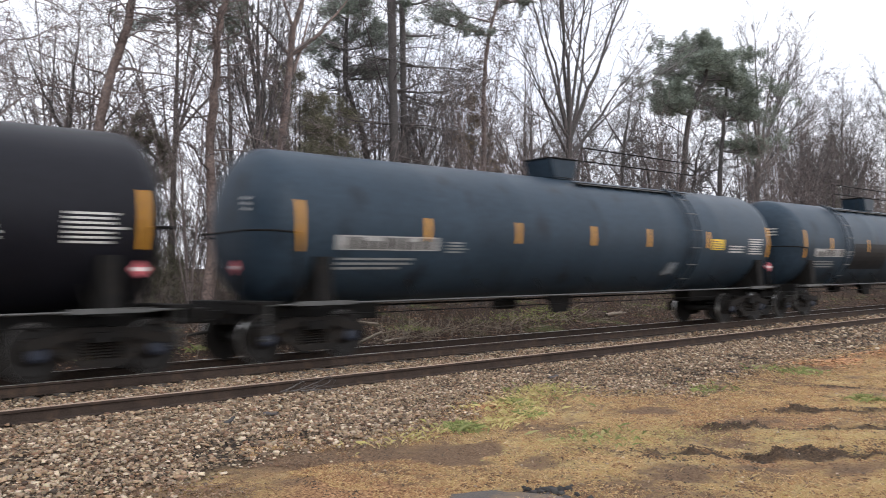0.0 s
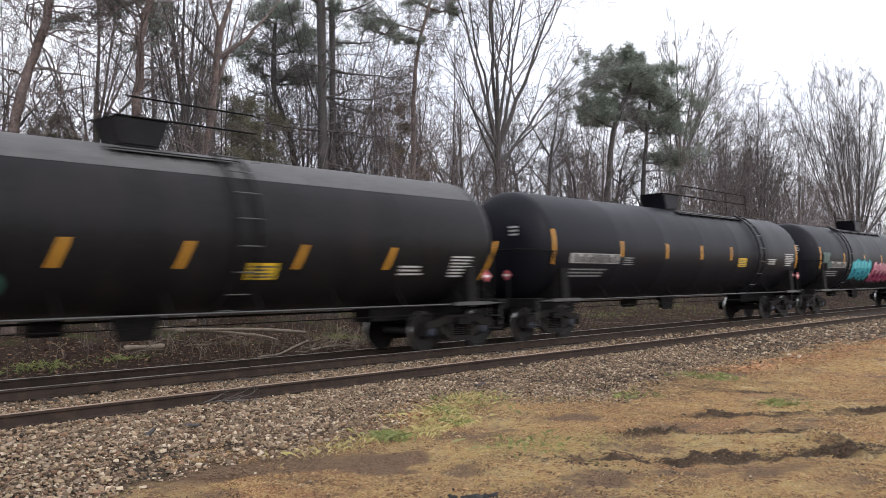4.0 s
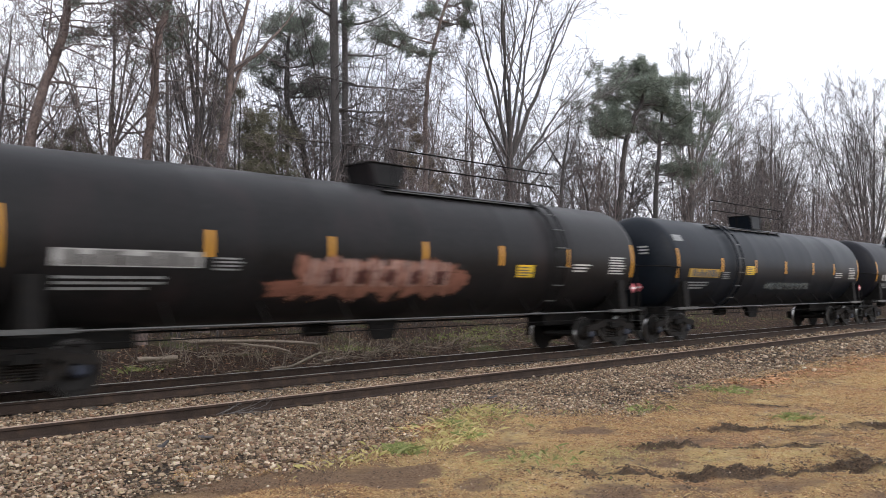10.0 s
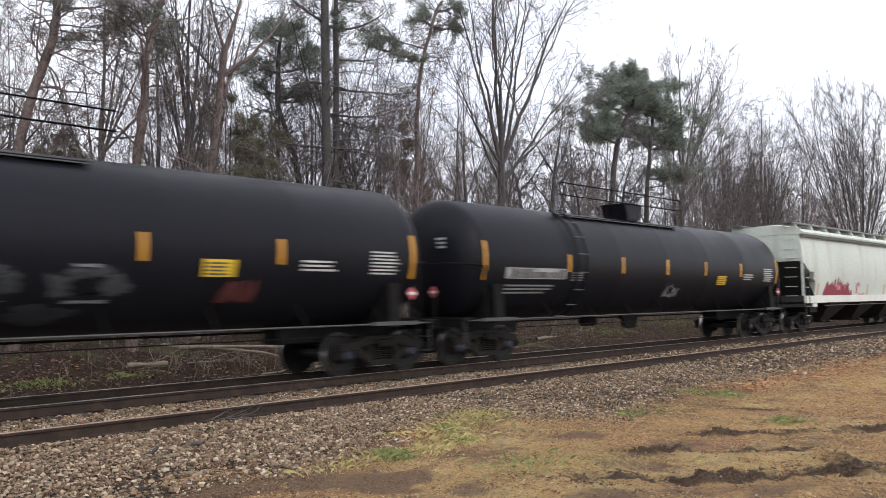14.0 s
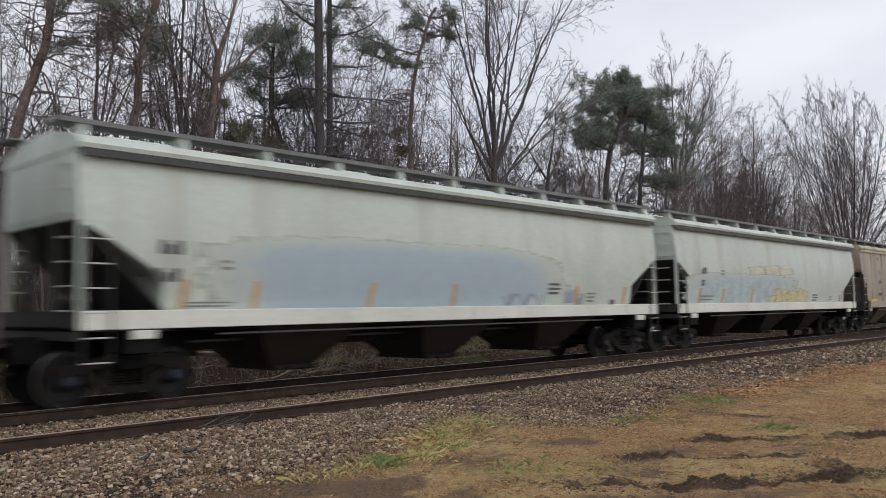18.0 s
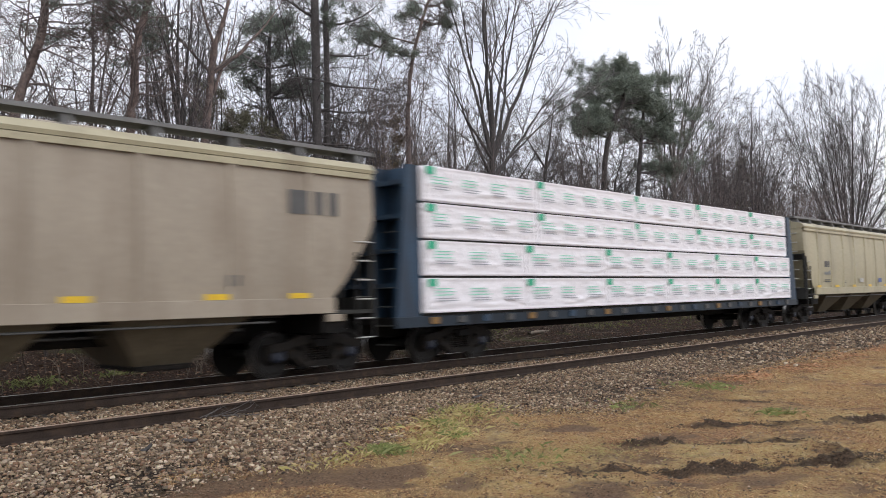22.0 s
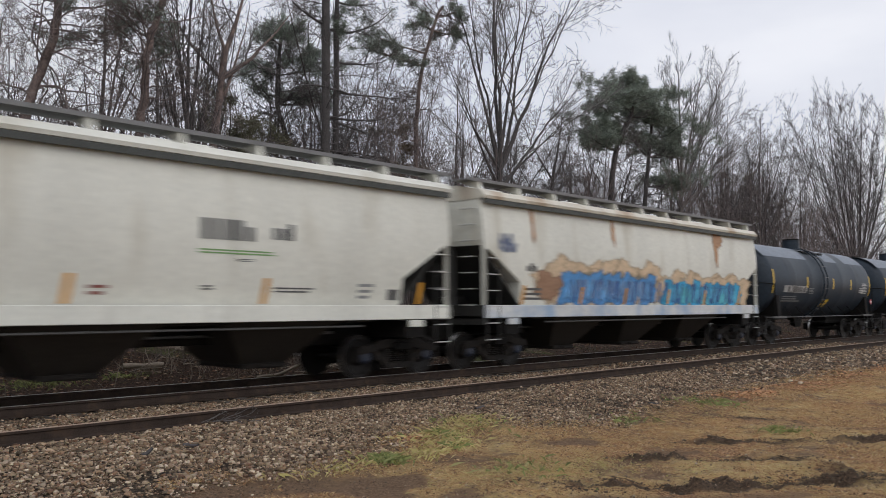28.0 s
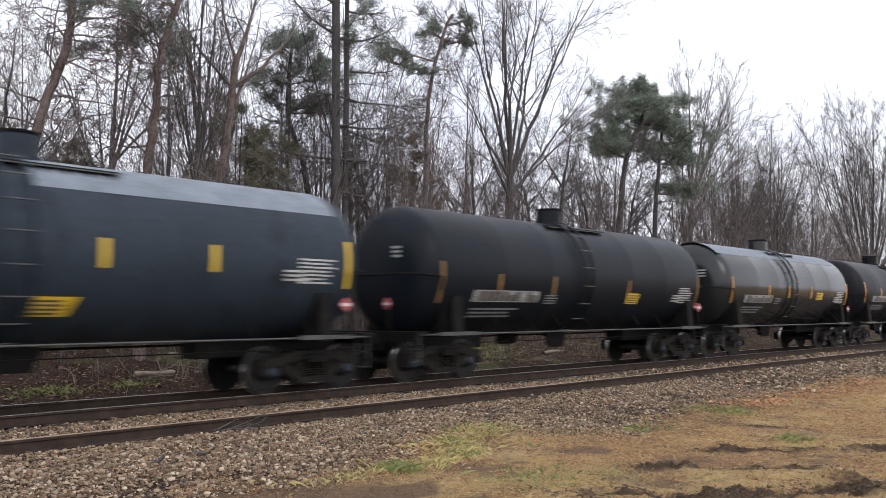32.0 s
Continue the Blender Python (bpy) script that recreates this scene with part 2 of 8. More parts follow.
M_RAIL = shader("rusty_brown_rail", (0.045, 0.033, 0.027), rough=0.8, vary=0.35, scale=4, fine=60, bump=0.3, dirt=(0.075, 0.050, 0.036), dirt_amount=0.35, specular=0.15)
M_RUST = shader("rust_pink_rail_head", (0.36, 0.26, 0.20), rough=0.8, vary=0.3, scale=4, fine=60, bump=0.4)
M_TIE = shader("weathered_tie_timber", (0.07, 0.058, 0.048), rough=0.85, vary=0.35, scale=6, fine=50, bump=0.5, spread=0.25)
M_BARK = shader("grey_brown_bark", (0.102, 0.092, 0.087), rough=0.9, vary=0.4, scale=2.5, fine=22, bump=0.8, bump_dist=0.02, spread=0.25)
M_BARKRED = shader("reddish_pine_bark", (0.150, 0.112, 0.100), rough=0.9, vary=0.6, scale=2.5, fine=14, bump=0.8, bump_dist=0.02, spread=0.15)
M_BARKDARK = shader("dark_wet_bark", (0.066, 0.060, 0.059), rough=0.85, vary=0.35, scale=2.5, fine=20, bump=0.8, bump_dist=0.02, spread=0.2)
M_TWIG = shader("grey_brown_twigs", (0.112, 0.102, 0.102), rough=0.9, vary=0.25, scale=0.6, fine=6, bump=0, spread=0.25)
M_TWIGRED = shader("reddish_brown_twigs", (0.170, 0.138, 0.132), rough=0.9, vary=0.25, scale=0.6, fine=6, bump=0, spread=0.2)
M_NEEDLE = shader("pine_needles", (0.195, 0.230, 0.190), rough=0.7, vary=0.45, scale=0.8, fine=7, bump=0, spread=0.15)
M_OLIVE = shader("olive_evergreen_sprays", (0.145, 0.138, 0.092), rough=0.75, vary=0.45, scale=0.8, fine=7, bump=0, spread=0.15)
M_DEADNEEDLE = shader("brown_dead_needles", (0.17, 0.13, 0.085), rough=0.8, vary=0.4, scale=0.8, fine=7, bump=0)
M_BRUSH = shader("brown_brush", (0.105, 0.083, 0.072), rough=0.9, vary=0.35, scale=0.6, fine=6, bump=0)
M_FARTWIG = shader("dark_far_twigs", (0.095, 0.085, 0.083), rough=0.9, vary=0.25, scale=0.3, fine=4, bump=0)
M_DEADWOOD = shader("bleached_deadwood", (0.24, 0.195, 0.15), rough=0.85, vary=0.35, scale=5, fine=40, bump=0.6)


def island_shader(name, colors, rough=0.85, bump_scale=0):
    """Loose pieces, each with a tone of its own between the colours given."""
    m = bpy.data.materials.new(name)
    m.use_nodes = True
    n, l = m.node_tree.nodes, m.node_tree.links
    b = n["Principled BSDF"]
    b.inputs["Roughness"].default_value = rough
    geo, ramp = n.new("ShaderNodeNewGeometry"), n.new("ShaderNodeValToRGB")
    while len(ramp.color_ramp.elements) < len(colors):
        ramp.color_ramp.elements.new(0.5)
    for i, c in enumerate(colors):
        ramp.color_ramp.elements[i].position = i / (len(colors) - 1)
        ramp.color_ramp.elements[i].color = (*c, 1)
    l.new(geo.outputs["Random Per Island"], ramp.inputs["Fac"])
    co, no, mix = n.new("ShaderNodeTexCoord"), n.new("ShaderNodeTexNoise"), n.new("ShaderNodeMix")
    no.inputs["Scale"].default_value, no.inputs["Detail"].default_value = 60, 4
    l.new(co.outputs["Object"], no.inputs["Vector"])
    mix.data_type, mix.blend_type = "RGBA", "MULTIPLY"
    mix.inputs["Factor"].default_value = 0.5
    l.new(ramp.outputs["Color"], mix.inputs["A"])
    l.new(no.outputs["Color"], mix.inputs["B"])
    l.new(ramp.outputs["Color"] if not bump_scale else mix.outputs["Result"], b.inputs["Base Color"])
    if bump_scale:
        bp = n.new("ShaderNodeBump")
        bp.inputs["Strength"].default_value, bp.inputs["Distance"].default_value = 0.5, 0.006
        l.new(no.outputs["Fac"], bp.inputs["Height"])
        l.new(bp.outputs["Normal"], b.inputs["Normal"])
    return m


M_STONE = island_shader("crushed_ballast_stone", [(0.36, 0.25, 0.158), (0.08, 0.054, 0.036), (0.64, 0.475, 0.31), (0.28, 0.155, 0.09), (0.044, 0.031, 0.021), (0.48, 0.35, 0.225), (0.13, 0.09, 0.058), (0.86, 0.70, 0.51), (0.20, 0.133, 0.083), (0.43, 0.275, 0.162)], 0.85, 60)
M_GRASS = island_shader("dry_straw_grass", [(0.64, 0.44, 0.22), (0.46, 0.29, 0.14), (0.76, 0.56, 0.32), (0.50, 0.39, 0.165), (0.46, 0.25, 0.125), (0.26, 0.145, 0.075)])
M_GREENGRASS = island_shader("fresh_green_grass", [(0.19, 0.25, 0.085), (0.29, 0.32, 0.11), (0.15, 0.18, 0.06), (0.40, 0.37, 0.17)])
M_CLOD = island_shader("wet_dark_soil", [(0.10, 0.068, 0.044), (0.17, 0.12, 0.078), (0.065, 0.044, 0.029), (0.13, 0.095, 0.055)], 0.85, 60)
M_ASPHALT = island_shader("broken_asphalt", [(0.05, 0.046, 0.044), (0.025, 0.023, 0.022), (0.09, 0.083, 0.078)], 0.9, 60)
M_LEAF = island_shader("fallen_brown_leaves", [(0.21, 0.105, 0.055), (0.12, 0.062, 0.036), (0.29, 0.17, 0.095), (0.075, 0.045, 0.03), (0.34, 0.25, 0.165)])
M_RUSTLEAF = island_shader("orange_brown_leaves", [(0.52, 0.25, 0.11), (0.32, 0.145, 0.066), (0.64, 0.37, 0.19), (0.20, 0.095, 0.05)])
M_MOSS = island_shader("yellow_green_grass", [(0.48, 0.42, 0.16), (0.58, 0.50, 0.22), (0.36, 0.34, 0.12), (0.64, 0.51, 0.27), (0.34, 0.22, 0.11)])


# ---- helpers for meshes ----
def empty(name, m, label, category, group=""):
    ob = new(name)
    ob.empty_display_size = 0.3
    ob.matrix_world = m
    return tagged(ob, label, category, group)


def finish(bm, name, material, smooth=False):
    me = bpy.data.meshes.new(name)
    bm.normal_update()
    bm.to_mesh(me)
    bm.free()
    for mat in material if isinstance(material, (list, tuple)) else [material]:
        me.materials.append(mat)
    if smooth:
        me.shade_smooth()
    return me


def part(name, bm, material, parent, label="", at=None, smooth=False):
    """Links a bmesh, or a mesh made before, as one mesh object under a thing or a part."""
    me = bm if isinstance(bm, bpy.types.Mesh) else finish(bm, name, material, smooth)
    ob = new(name, me)
    ob.parent = parent
    if at is not None:
        ob.matrix_local = at
    return tagged(ob, label, kind="stuff" if name in ("lettering", "print") else "")


MESHES = {}


def cached(key, build):
    if key not in MESHES:
        MESHES[key] = build()
    return MESHES[key]


def box(bm, x0, x1, y0, y1, z0, z1, bevel=0.0):
    r = bmesh.ops.create_cube(bm, size=1, matrix=Matrix.Translation(((x0 + x1) / 2, (y0 + y1) / 2, (z0 + z1) / 2)) @ Matrix.Diagonal((abs(x1 - x0), abs(y1 - y0), abs(z1 - z0), 1)))
    if bevel:
        edges = list({e for v in r["verts"] for e in v.link_edges})
        bmesh.ops.bevel(bm, geom=edges, offset=bevel, segments=1, affect="EDGES")
    return bm


def rod(bm, a, b, r, n=8, r2=None):
    a, b = Vector(a), Vector(b)
    d = b - a
    m = Matrix.Translation((a + b) / 2) @ d.to_track_quat("Z", "Y").to_matrix().to_4x4()
    bmesh.ops.create_cone(bm, cap_ends=True, segments=n, radius1=r, radius2=r if r2 is None else r2, depth=d.length, matrix=m)
    return bm


def pipe(bm, points, r, n=6):
    for a, b in zip(points, points[1:]):
        rod(bm, a, b, r, n)
    return bm


def prism(bm, outline, axis, a, b):
    """A closed outline of (u, v), drawn out along an axis from a to b."""
    def at(u, v, w):
        return {"x": (w, u, v), "y": (u, w, v), "z": (u, v, w)}[axis]
    lo = [bm.verts.new(at(u, v, a)) for u, v in outline]
    hi = [bm.verts.new(at(u, v, b)) for u, v in outline]
    k = len(outline)
    for i in range(k):
        bm.faces.new((lo[i], lo[(i + 1) % k], hi[(i + 1) % k], hi[i]))
    bm.faces.new(lo)
    bm.faces.new(hi[::-1])
    bmesh.ops.recalc_face_normals(bm, faces=bm.faces)
    return bm


def lathe(bm, profile, axis="x", n=48, centre=(0, 0, 0)):
    """A profile of (along, radius), turned about an axis through centre."""
    rings = []
    for s, r in profile:
        ring = []
        for i in range(n):
            a = 2 * math.pi * i / n
            c, d = r * math.cos(a), r * math.sin(a)
            p = {"x": (s, c, d), "y": (c, s, d), "z": (c, d, s)}[axis]
            ring.append(bm.verts.new(Vector(p) + Vector(centre)))
        rings.append(ring)
    for p, q in zip(rings, rings[1:]):
        for i in range(n):
            bm.faces.new((p[i], p[(i + 1) % n], q[(i + 1) % n], q[i]))
    bm.faces.new(rings[0])
    bm.faces.new(rings[-1][::-1])
    bmesh.ops.recalc_face_normals(bm, faces=bm.faces)
    return bm


def raw(name, verts, faces, material, smooth=False):
    """A mesh from arrays of points and of triangles or quads."""
    verts, faces = np.asarray(verts, dtype=np.float32), np.asarray(faces, dtype=np.int32)
    me = bpy.data.meshes.new(name)
    k = faces.shape[1]
    me.vertices.add(len(verts))
    me.vertices.foreach_set("co", verts.ravel())
    me.loops.add(faces.size)
    me.loops.foreach_set("vertex_index", faces.ravel())
    me.polygons.add(len(faces))
    me.polygons.foreach_set("loop_start", np.arange(0, faces.size, k, dtype=np.int32))
    me.update(calc_edges=True)
    me.materials.append(material)
    if smooth:
        me.shade_smooth()
    return me


# ---- ground ----
YC, NEAR_RAIL, FAR_RAIL, LOOSE_RAIL = 14.08, 13.33, 14.83, 10.95


def value_noise(x, y, seed):
    """Smooth noise between 0 and 1 on arrays."""
    table = np.random.RandomState(seed).rand(64, 64)
    xi, yi = np.floor(x).astype(int), np.floor(y).astype(int)
    u, v = x - xi, y - yi
    u, v = u * u * (3 - 2 * u), v * v * (3 - 2 * v)
    a, b = table[xi % 64, yi % 64], table[(xi + 1) % 64, yi % 64]
    c, d = table[xi % 64, (yi + 1) % 64], table[(xi + 1) % 64, (yi + 1) % 64]
    return (a * (1 - u) + b * u) * (1 - v) + (c * (1 - u) + d * u) * v


def fractal(x, y, seed, octaves=4):
    total, amp = 0, 1.0
    for i in range(octaves):
        total = total + amp * (value_noise(x * 2 ** i, y * 2 ** i, seed + i) - 0.5)
        amp *= 0.5
    return total


RUTS = [(11.3, 4.88, 1.05, 0.14), (12.6, 3.7, 0.6, 0.22), (9.3, 5.2, 0.55, 0.12), (8.45, 4.1, 1.9, 0.16), (10.6, 2.5, 1.3, 0.2), (9.3, 3.3, 0.7, 0.16), (13.8, 6.0, 0.4, 0.10), (10.2, 4.2, 0.5, 0.08)]
LUMPS = [(11.22, 5.41, 0.17, 0.10), (12.49, 3.79, 0.26, 0.10), (12.15, 3.45, 0.2, 0.07), (9.77, 3.45, 0.34, 0.12), (9.2, 3.9, 0.22, 0.07), (7.75, 4.65, 0.22, 0.07), (9.67, 8.62, 0.5, 0.10), (8.2, 7.9, 0.45, 0.07), (5.05, 8.2, 0.25, 0.05)]


def rut_weight(x, y):
    """1 in the churned, muddy wheel marks, which run across the view, 0 on the turf."""
    w = 0 * x
    for cx, cy, a, b in RUTS:
        u, v = ((x - cx) - (y - cy)) * 0.7071, ((x - cx) + (y - cy)) * 0.7071
        v = v + 0.35 * (value_noise(x * 1.6, y * 1.6, 77) - 0.5)
        w = np.maximum(w, np.exp(-(u / a) ** 4 - (v / b) ** 2))
    return w * np.clip(0.35 + 1.6 * value_noise(x * 2.1, y * 2.1, 78), 0, 1)


def bare_weight(x, y):
    """1 on the bare trodden earth beside the tuft, 0 elsewhere."""
    near = np.exp(-(((x - 5.95) - (y - 6.45)) / 1.3) ** 2 - (((x - 5.95) + (y - 6.45)) / 0.75) ** 2) * 1.3
    strip = 0.8 * np.exp(-(((x - 9.5) - (y - 6.85)) / 1.5) ** 2 - (((x - 9.5) + (y - 6.85)) / 0.45) ** 2)
    edge = 0.9 * np.exp(-((x - 4.7) / 0.9) ** 2 - ((y - 7.45) / 0.45) ** 2) + 0.8 * np.exp(-((x - 5.05) / 0.22) ** 2 - ((y - 9.15) / 0.35) ** 2)
    low = 0.6 * np.exp(-(((x - 8.1) - (y - 3.6)) / 1.6) ** 2 - (((x - 8.1) + (y - 3.6)) / 0.5) ** 2)
    return (near + strip + edge + low) * np.clip(0.75 + 1.3 * fractal(x * 1.8, y * 1.8, 44), 0.1, 1.4)


def gravel_edge(x):
    return np.interp(x, [2.0, 3.1, 3.9, 4.6, 5.6, 6.7, 8.0, 8.9, 9.8, 10.5, 11.3, 14.0, 17.2, 23.0, 40.0, 90.0], [7.4, 7.35, 7.5, 7.9, 7.75, 7.6, 8.35, 8.75, 8.6, 7.7, 7.0, 7.4, 7.85, 7.9, 7.4, 6.6])


def ground_height(x, y):
    base = np.interp(y, [-400, -5, 3, 6.3, 7.6, 9.3, 10.4, 12.2, 16.2, 17.6, 20, 24, 30, 60, 900],
                     [-0.9, -0.5, -0.42, -0.41, -0.38, -0.29, -0.235, -0.20, -0.20, -0.40, -0.12, 0.35, 0.8, 2.6, 16.0])
    rough = 0.05 * fractal(x * 0.5, y * 0.5, 3) + 0.045 * fractal(x * 3, y * 3, 9)
    bed = (y > 9.3) & (y < 16.5)
    h = base + np.where(bed, 0.35, 1.0) * rough
    w = rut_weight(x, y)
    for cx, cy, r, up in LUMPS:
        h = h + up * np.exp(-((x - cx) ** 2 + (y - cy) ** 2) / (r * r)) * (0.75 + 1.2 * fractal(x * 6, y * 6, 33, 3))
    return h + w * (0.20 * fractal(x * 5.5, y * 5.5, 21, 5) + 0.015)


def spaced(lo, hi, fine_lo, fine_hi, step, growth=1.18):
    inner = list(np.arange(fine_lo, fine_hi, step))
    out, s, v = [], step, fine_hi
    while v < hi:
        out.append(v)
        s *= growth
        v += s
    out.append(hi)
    back, s, v = [], step, fine_lo
    while v > lo:
        s *= growth
        v -= s
        back.append(max(v, lo))
    return np.array(back[::-1] + inner + out)


def build_ground():
    xs, ys = spaced(-900, 1500, 3.2, 14.5, 0.055, 1.06), spaced(-900, 1200, 2.0, 9.2, 0.055, 1.06)
    gx, gy = np.meshgrid(xs, ys, indexing="ij")
    gz = ground_height(gx, gy)
    idx = np.arange(gx.size).reshape(gx.shape)
    faces = np.stack([idx[:-1, :-1], idx[1:, :-1], idx[1:, 1:], idx[:-1, 1:]], -1).reshape(-1, 4)
    m = bpy.data.materials.new("trackside_ground")
    m.use_nodes = True
    n, l = m.node_tree.nodes, m.node_tree.links
    b = n["Principled BSDF"]
    b.inputs["Roughness"].default_value = 0.92
    b.inputs["Specular IOR Level"].default_value = 0.25
    co, sep = n.new("ShaderNodeTexCoord"), n.new("ShaderNodeSeparateXYZ")
    l.new(co.outputs["Object"], sep.inputs[0])

    def noise_node(scale, detail=6, rough=0.6):
        k = n.new("ShaderNodeTexNoise")
        k.inputs["Scale"].default_value, k.inputs["Detail"].default_value, k.inputs["Roughness"].default_value = scale, detail, rough
        l.new(co.outputs["Object"], k.inputs["Vector"])
        return k.outputs["Fac"]

    def ramp(value, *stops):
        k = n.new("ShaderNodeValToRGB")
        while len(k.color_ramp.elements) < len(stops):
            k.color_ramp.elements.new(0.5)
        for e, (p, c) in zip(k.color_ramp.elements, stops):
            e.position, e.color = p, (*c, 1)
        l.new(value, k.inputs["Fac"])
        return k.outputs["Color"]

    def calc(op, a, c):
        k = n.new("ShaderNodeMath")
        k.operation = op
        for i, v in enumerate((a, c)):
            if isinstance(v, (int, float)):
                k.inputs[i].default_value = v
            else:
                l.new(v, k.inputs[i])
        return k.outputs[0]

    def blend(f, a, c):
        k = n.new("ShaderNodeMix")
        k.data_type = "RGBA"
        l.new(f, k.inputs["Factor"])
        l.new(a, k.inputs["A"])
        l.new(c, k.inputs["B"])
        return k.outputs["Result"]

    def step_range(v, lo, hi):
        k = n.new("ShaderNodeMapRange")
        k.inputs["From Min"].default_value, k.inputs["From Max"].default_value = lo, hi
        l.new(v, k.inputs["Value"])
        return k.outputs["Result"]

    broad, mid, fine, speck = noise_node(0.55), noise_node(2.6), noise_node(34, 6, 0.8), noise_node(55, 4, 0.75)
    turf = ramp(calc("ADD", calc("MULTIPLY", mid, 0.35), calc("ADD", calc("MULTIPLY", noise_node(13, 6, 0.8), 0.35), calc("MULTIPLY", speck, 0.30))), (0.42, (0.055, 0.030, 0.016)), (0.46, (0.34, 0.195, 0.095)), (0.49, (0.66, 0.45, 0.215)), (0.525, (0.43, 0.33, 0.125)), (0.57, (0.82, 0.62, 0.34)))
    leafy = ramp(fine, (0.38, (0.06, 0.03, 0.016)), (0.5, (0.38, 0.205, 0.10)), (0.62, (0.74, 0.46, 0.245)))
    field = blend(step_range(calc("ADD", broad, calc("MULTIPLY", fine, 0.5)), 0.64, 0.82), leafy, turf)
    soil = ramp(fine, (0.34, (0.08, 0.05, 0.030)), (0.52, (0.225, 0.142, 0.086)), (0.68, (0.40, 0.275, 0.17)))
    field = blend(step_range(calc("ADD", noise_node(1.3, 8, 0.7), calc("MULTIPLY", fine, 0.35)), 0.67, 0.78), field, soil)
    vor = n.new("ShaderNodeTexVoronoi")
    vor.inputs["Scale"].default_value = 17
    l.new(co.outputs["Object"], vor.inputs["Vector"])
    sepc = n.new("ShaderNodeSeparateColor")
    l.new(vor.outputs["Color"], sepc.inputs[0])
    gravel = ramp(sepc.outputs[0], (0.0, (0.06, 0.044, 0.031)), (0.35, (0.15, 0.108, 0.073)), (0.7, (0.27, 0.20, 0.138)), (1.0, (0.11, 0.074, 0.048)))
    # near-black towards cell edges: shade between stones, painted in
    gravel = blend(step_range(vor.outputs["Distance"], 0.25, 0.6), gravel, ramp(fine, (0.3, (0.022, 0.017, 0.013)), (0.8, (0.06, 0.046, 0.035))))
    litter = ramp(noise_node(16, 8, 0.75), (0.32, (0.009, 0.0055, 0.004)), (0.48, (0.032, 0.018, 0.0115)), (0.58, (0.075, 0.039, 0.022)), (0.72, (0.17, 0.105, 0.065)))
    moss = ramp(fine, (0.3, (0.035, 0.045, 0.015)), (0.7, (0.13, 0.14, 0.045)))
    litter = blend(step_range(broad, 0.54, 0.68), litter, moss)
    y = sep.outputs["Y"]
    shoulder = n.new("ShaderNodeAttribute")
    shoulder.attribute_name = "shoulder"
    wobble = calc("MULTIPLY", calc("SUBTRACT", noise_node(1.6), 0.5), 1.1)
    edge = calc("ADD", shoulder.outputs["Fac"], calc("ADD", wobble, calc("MULTIPLY", calc("SUBTRACT", fine, 0.5), 0.9)))
    mud = n.new("ShaderNodeAttribute")
    mud.attribute_name = "churned"
    field = blend(step_range(calc("ADD", mud.outputs["Fac"], calc("MULTIPLY", calc("SUBTRACT", fine, 0.5), 0.8)), 0.25, 0.5), field, soil)
    dug = n.new("ShaderNodeAttribute")
    dug.attribute_name = "dug"
    loam = ramp(fine, (0.36, (0.036, 0.025, 0.017)), (0.52, (0.115, 0.077, 0.050)), (0.68, (0.25, 0.168, 0.108)))
    field = blend(step_range(calc("ADD", dug.outputs["Fac"], calc("MULTIPLY", calc("SUBTRACT", fine, 0.5), 1.2)), 0.2, 0.7), field, loam)
    verge = calc("MULTIPLY", step_range(edge, -0.9, -0.1), step_range(noise_node(1.9, 6, 0.7), 0.42, 0.58))
    field = blend(verge, field, soil)
    color = blend(step_range(edge, -0.15, 0.3), field, gravel)
    back = calc("ADD", y, calc("MULTIPLY", calc("SUBTRACT", mid, 0.5), 1.2))
    color = blend(step_range(back, 16.2, 16.7), color, litter)
    l.new(color, b.inputs["Base Color"])
    bp = n.new("ShaderNodeBump")
    bp.inputs["Strength"].default_value, bp.inputs["Distance"].default_value = 1.0, 0.05
    l.new(calc("ADD", fine, calc("MULTIPLY", vor.outputs["Distance"], -0.5)), bp.inputs["Height"])
    l.new(bp.outputs["Normal"], b.inputs["Normal"])
    me = raw("ground", np.stack([gx, gy, gz], -1).reshape(-1, 3), faces, m, smooth=True)
    me.attributes.new("churned", "FLOAT", "POINT").data.foreach_set("value", bare_weight(gx, gy).ravel().astype(np.float32))
    me.attributes.new("dug", "FLOAT", "POINT").data.foreach_set("value", rut_weight(gx, gy).ravel().astype(np.float32))
    me.attributes.new("shoulder", "FLOAT", "POINT").data.foreach_set("value", np.clip(gy - gravel_edge(gx), -5, 5).ravel().astype(np.float32))
    ob = new("ground", me)
    tagged(ob, "trackside ground of gravel, dry winter turf and leaf litter", "ground", kind="structure")


build_ground()


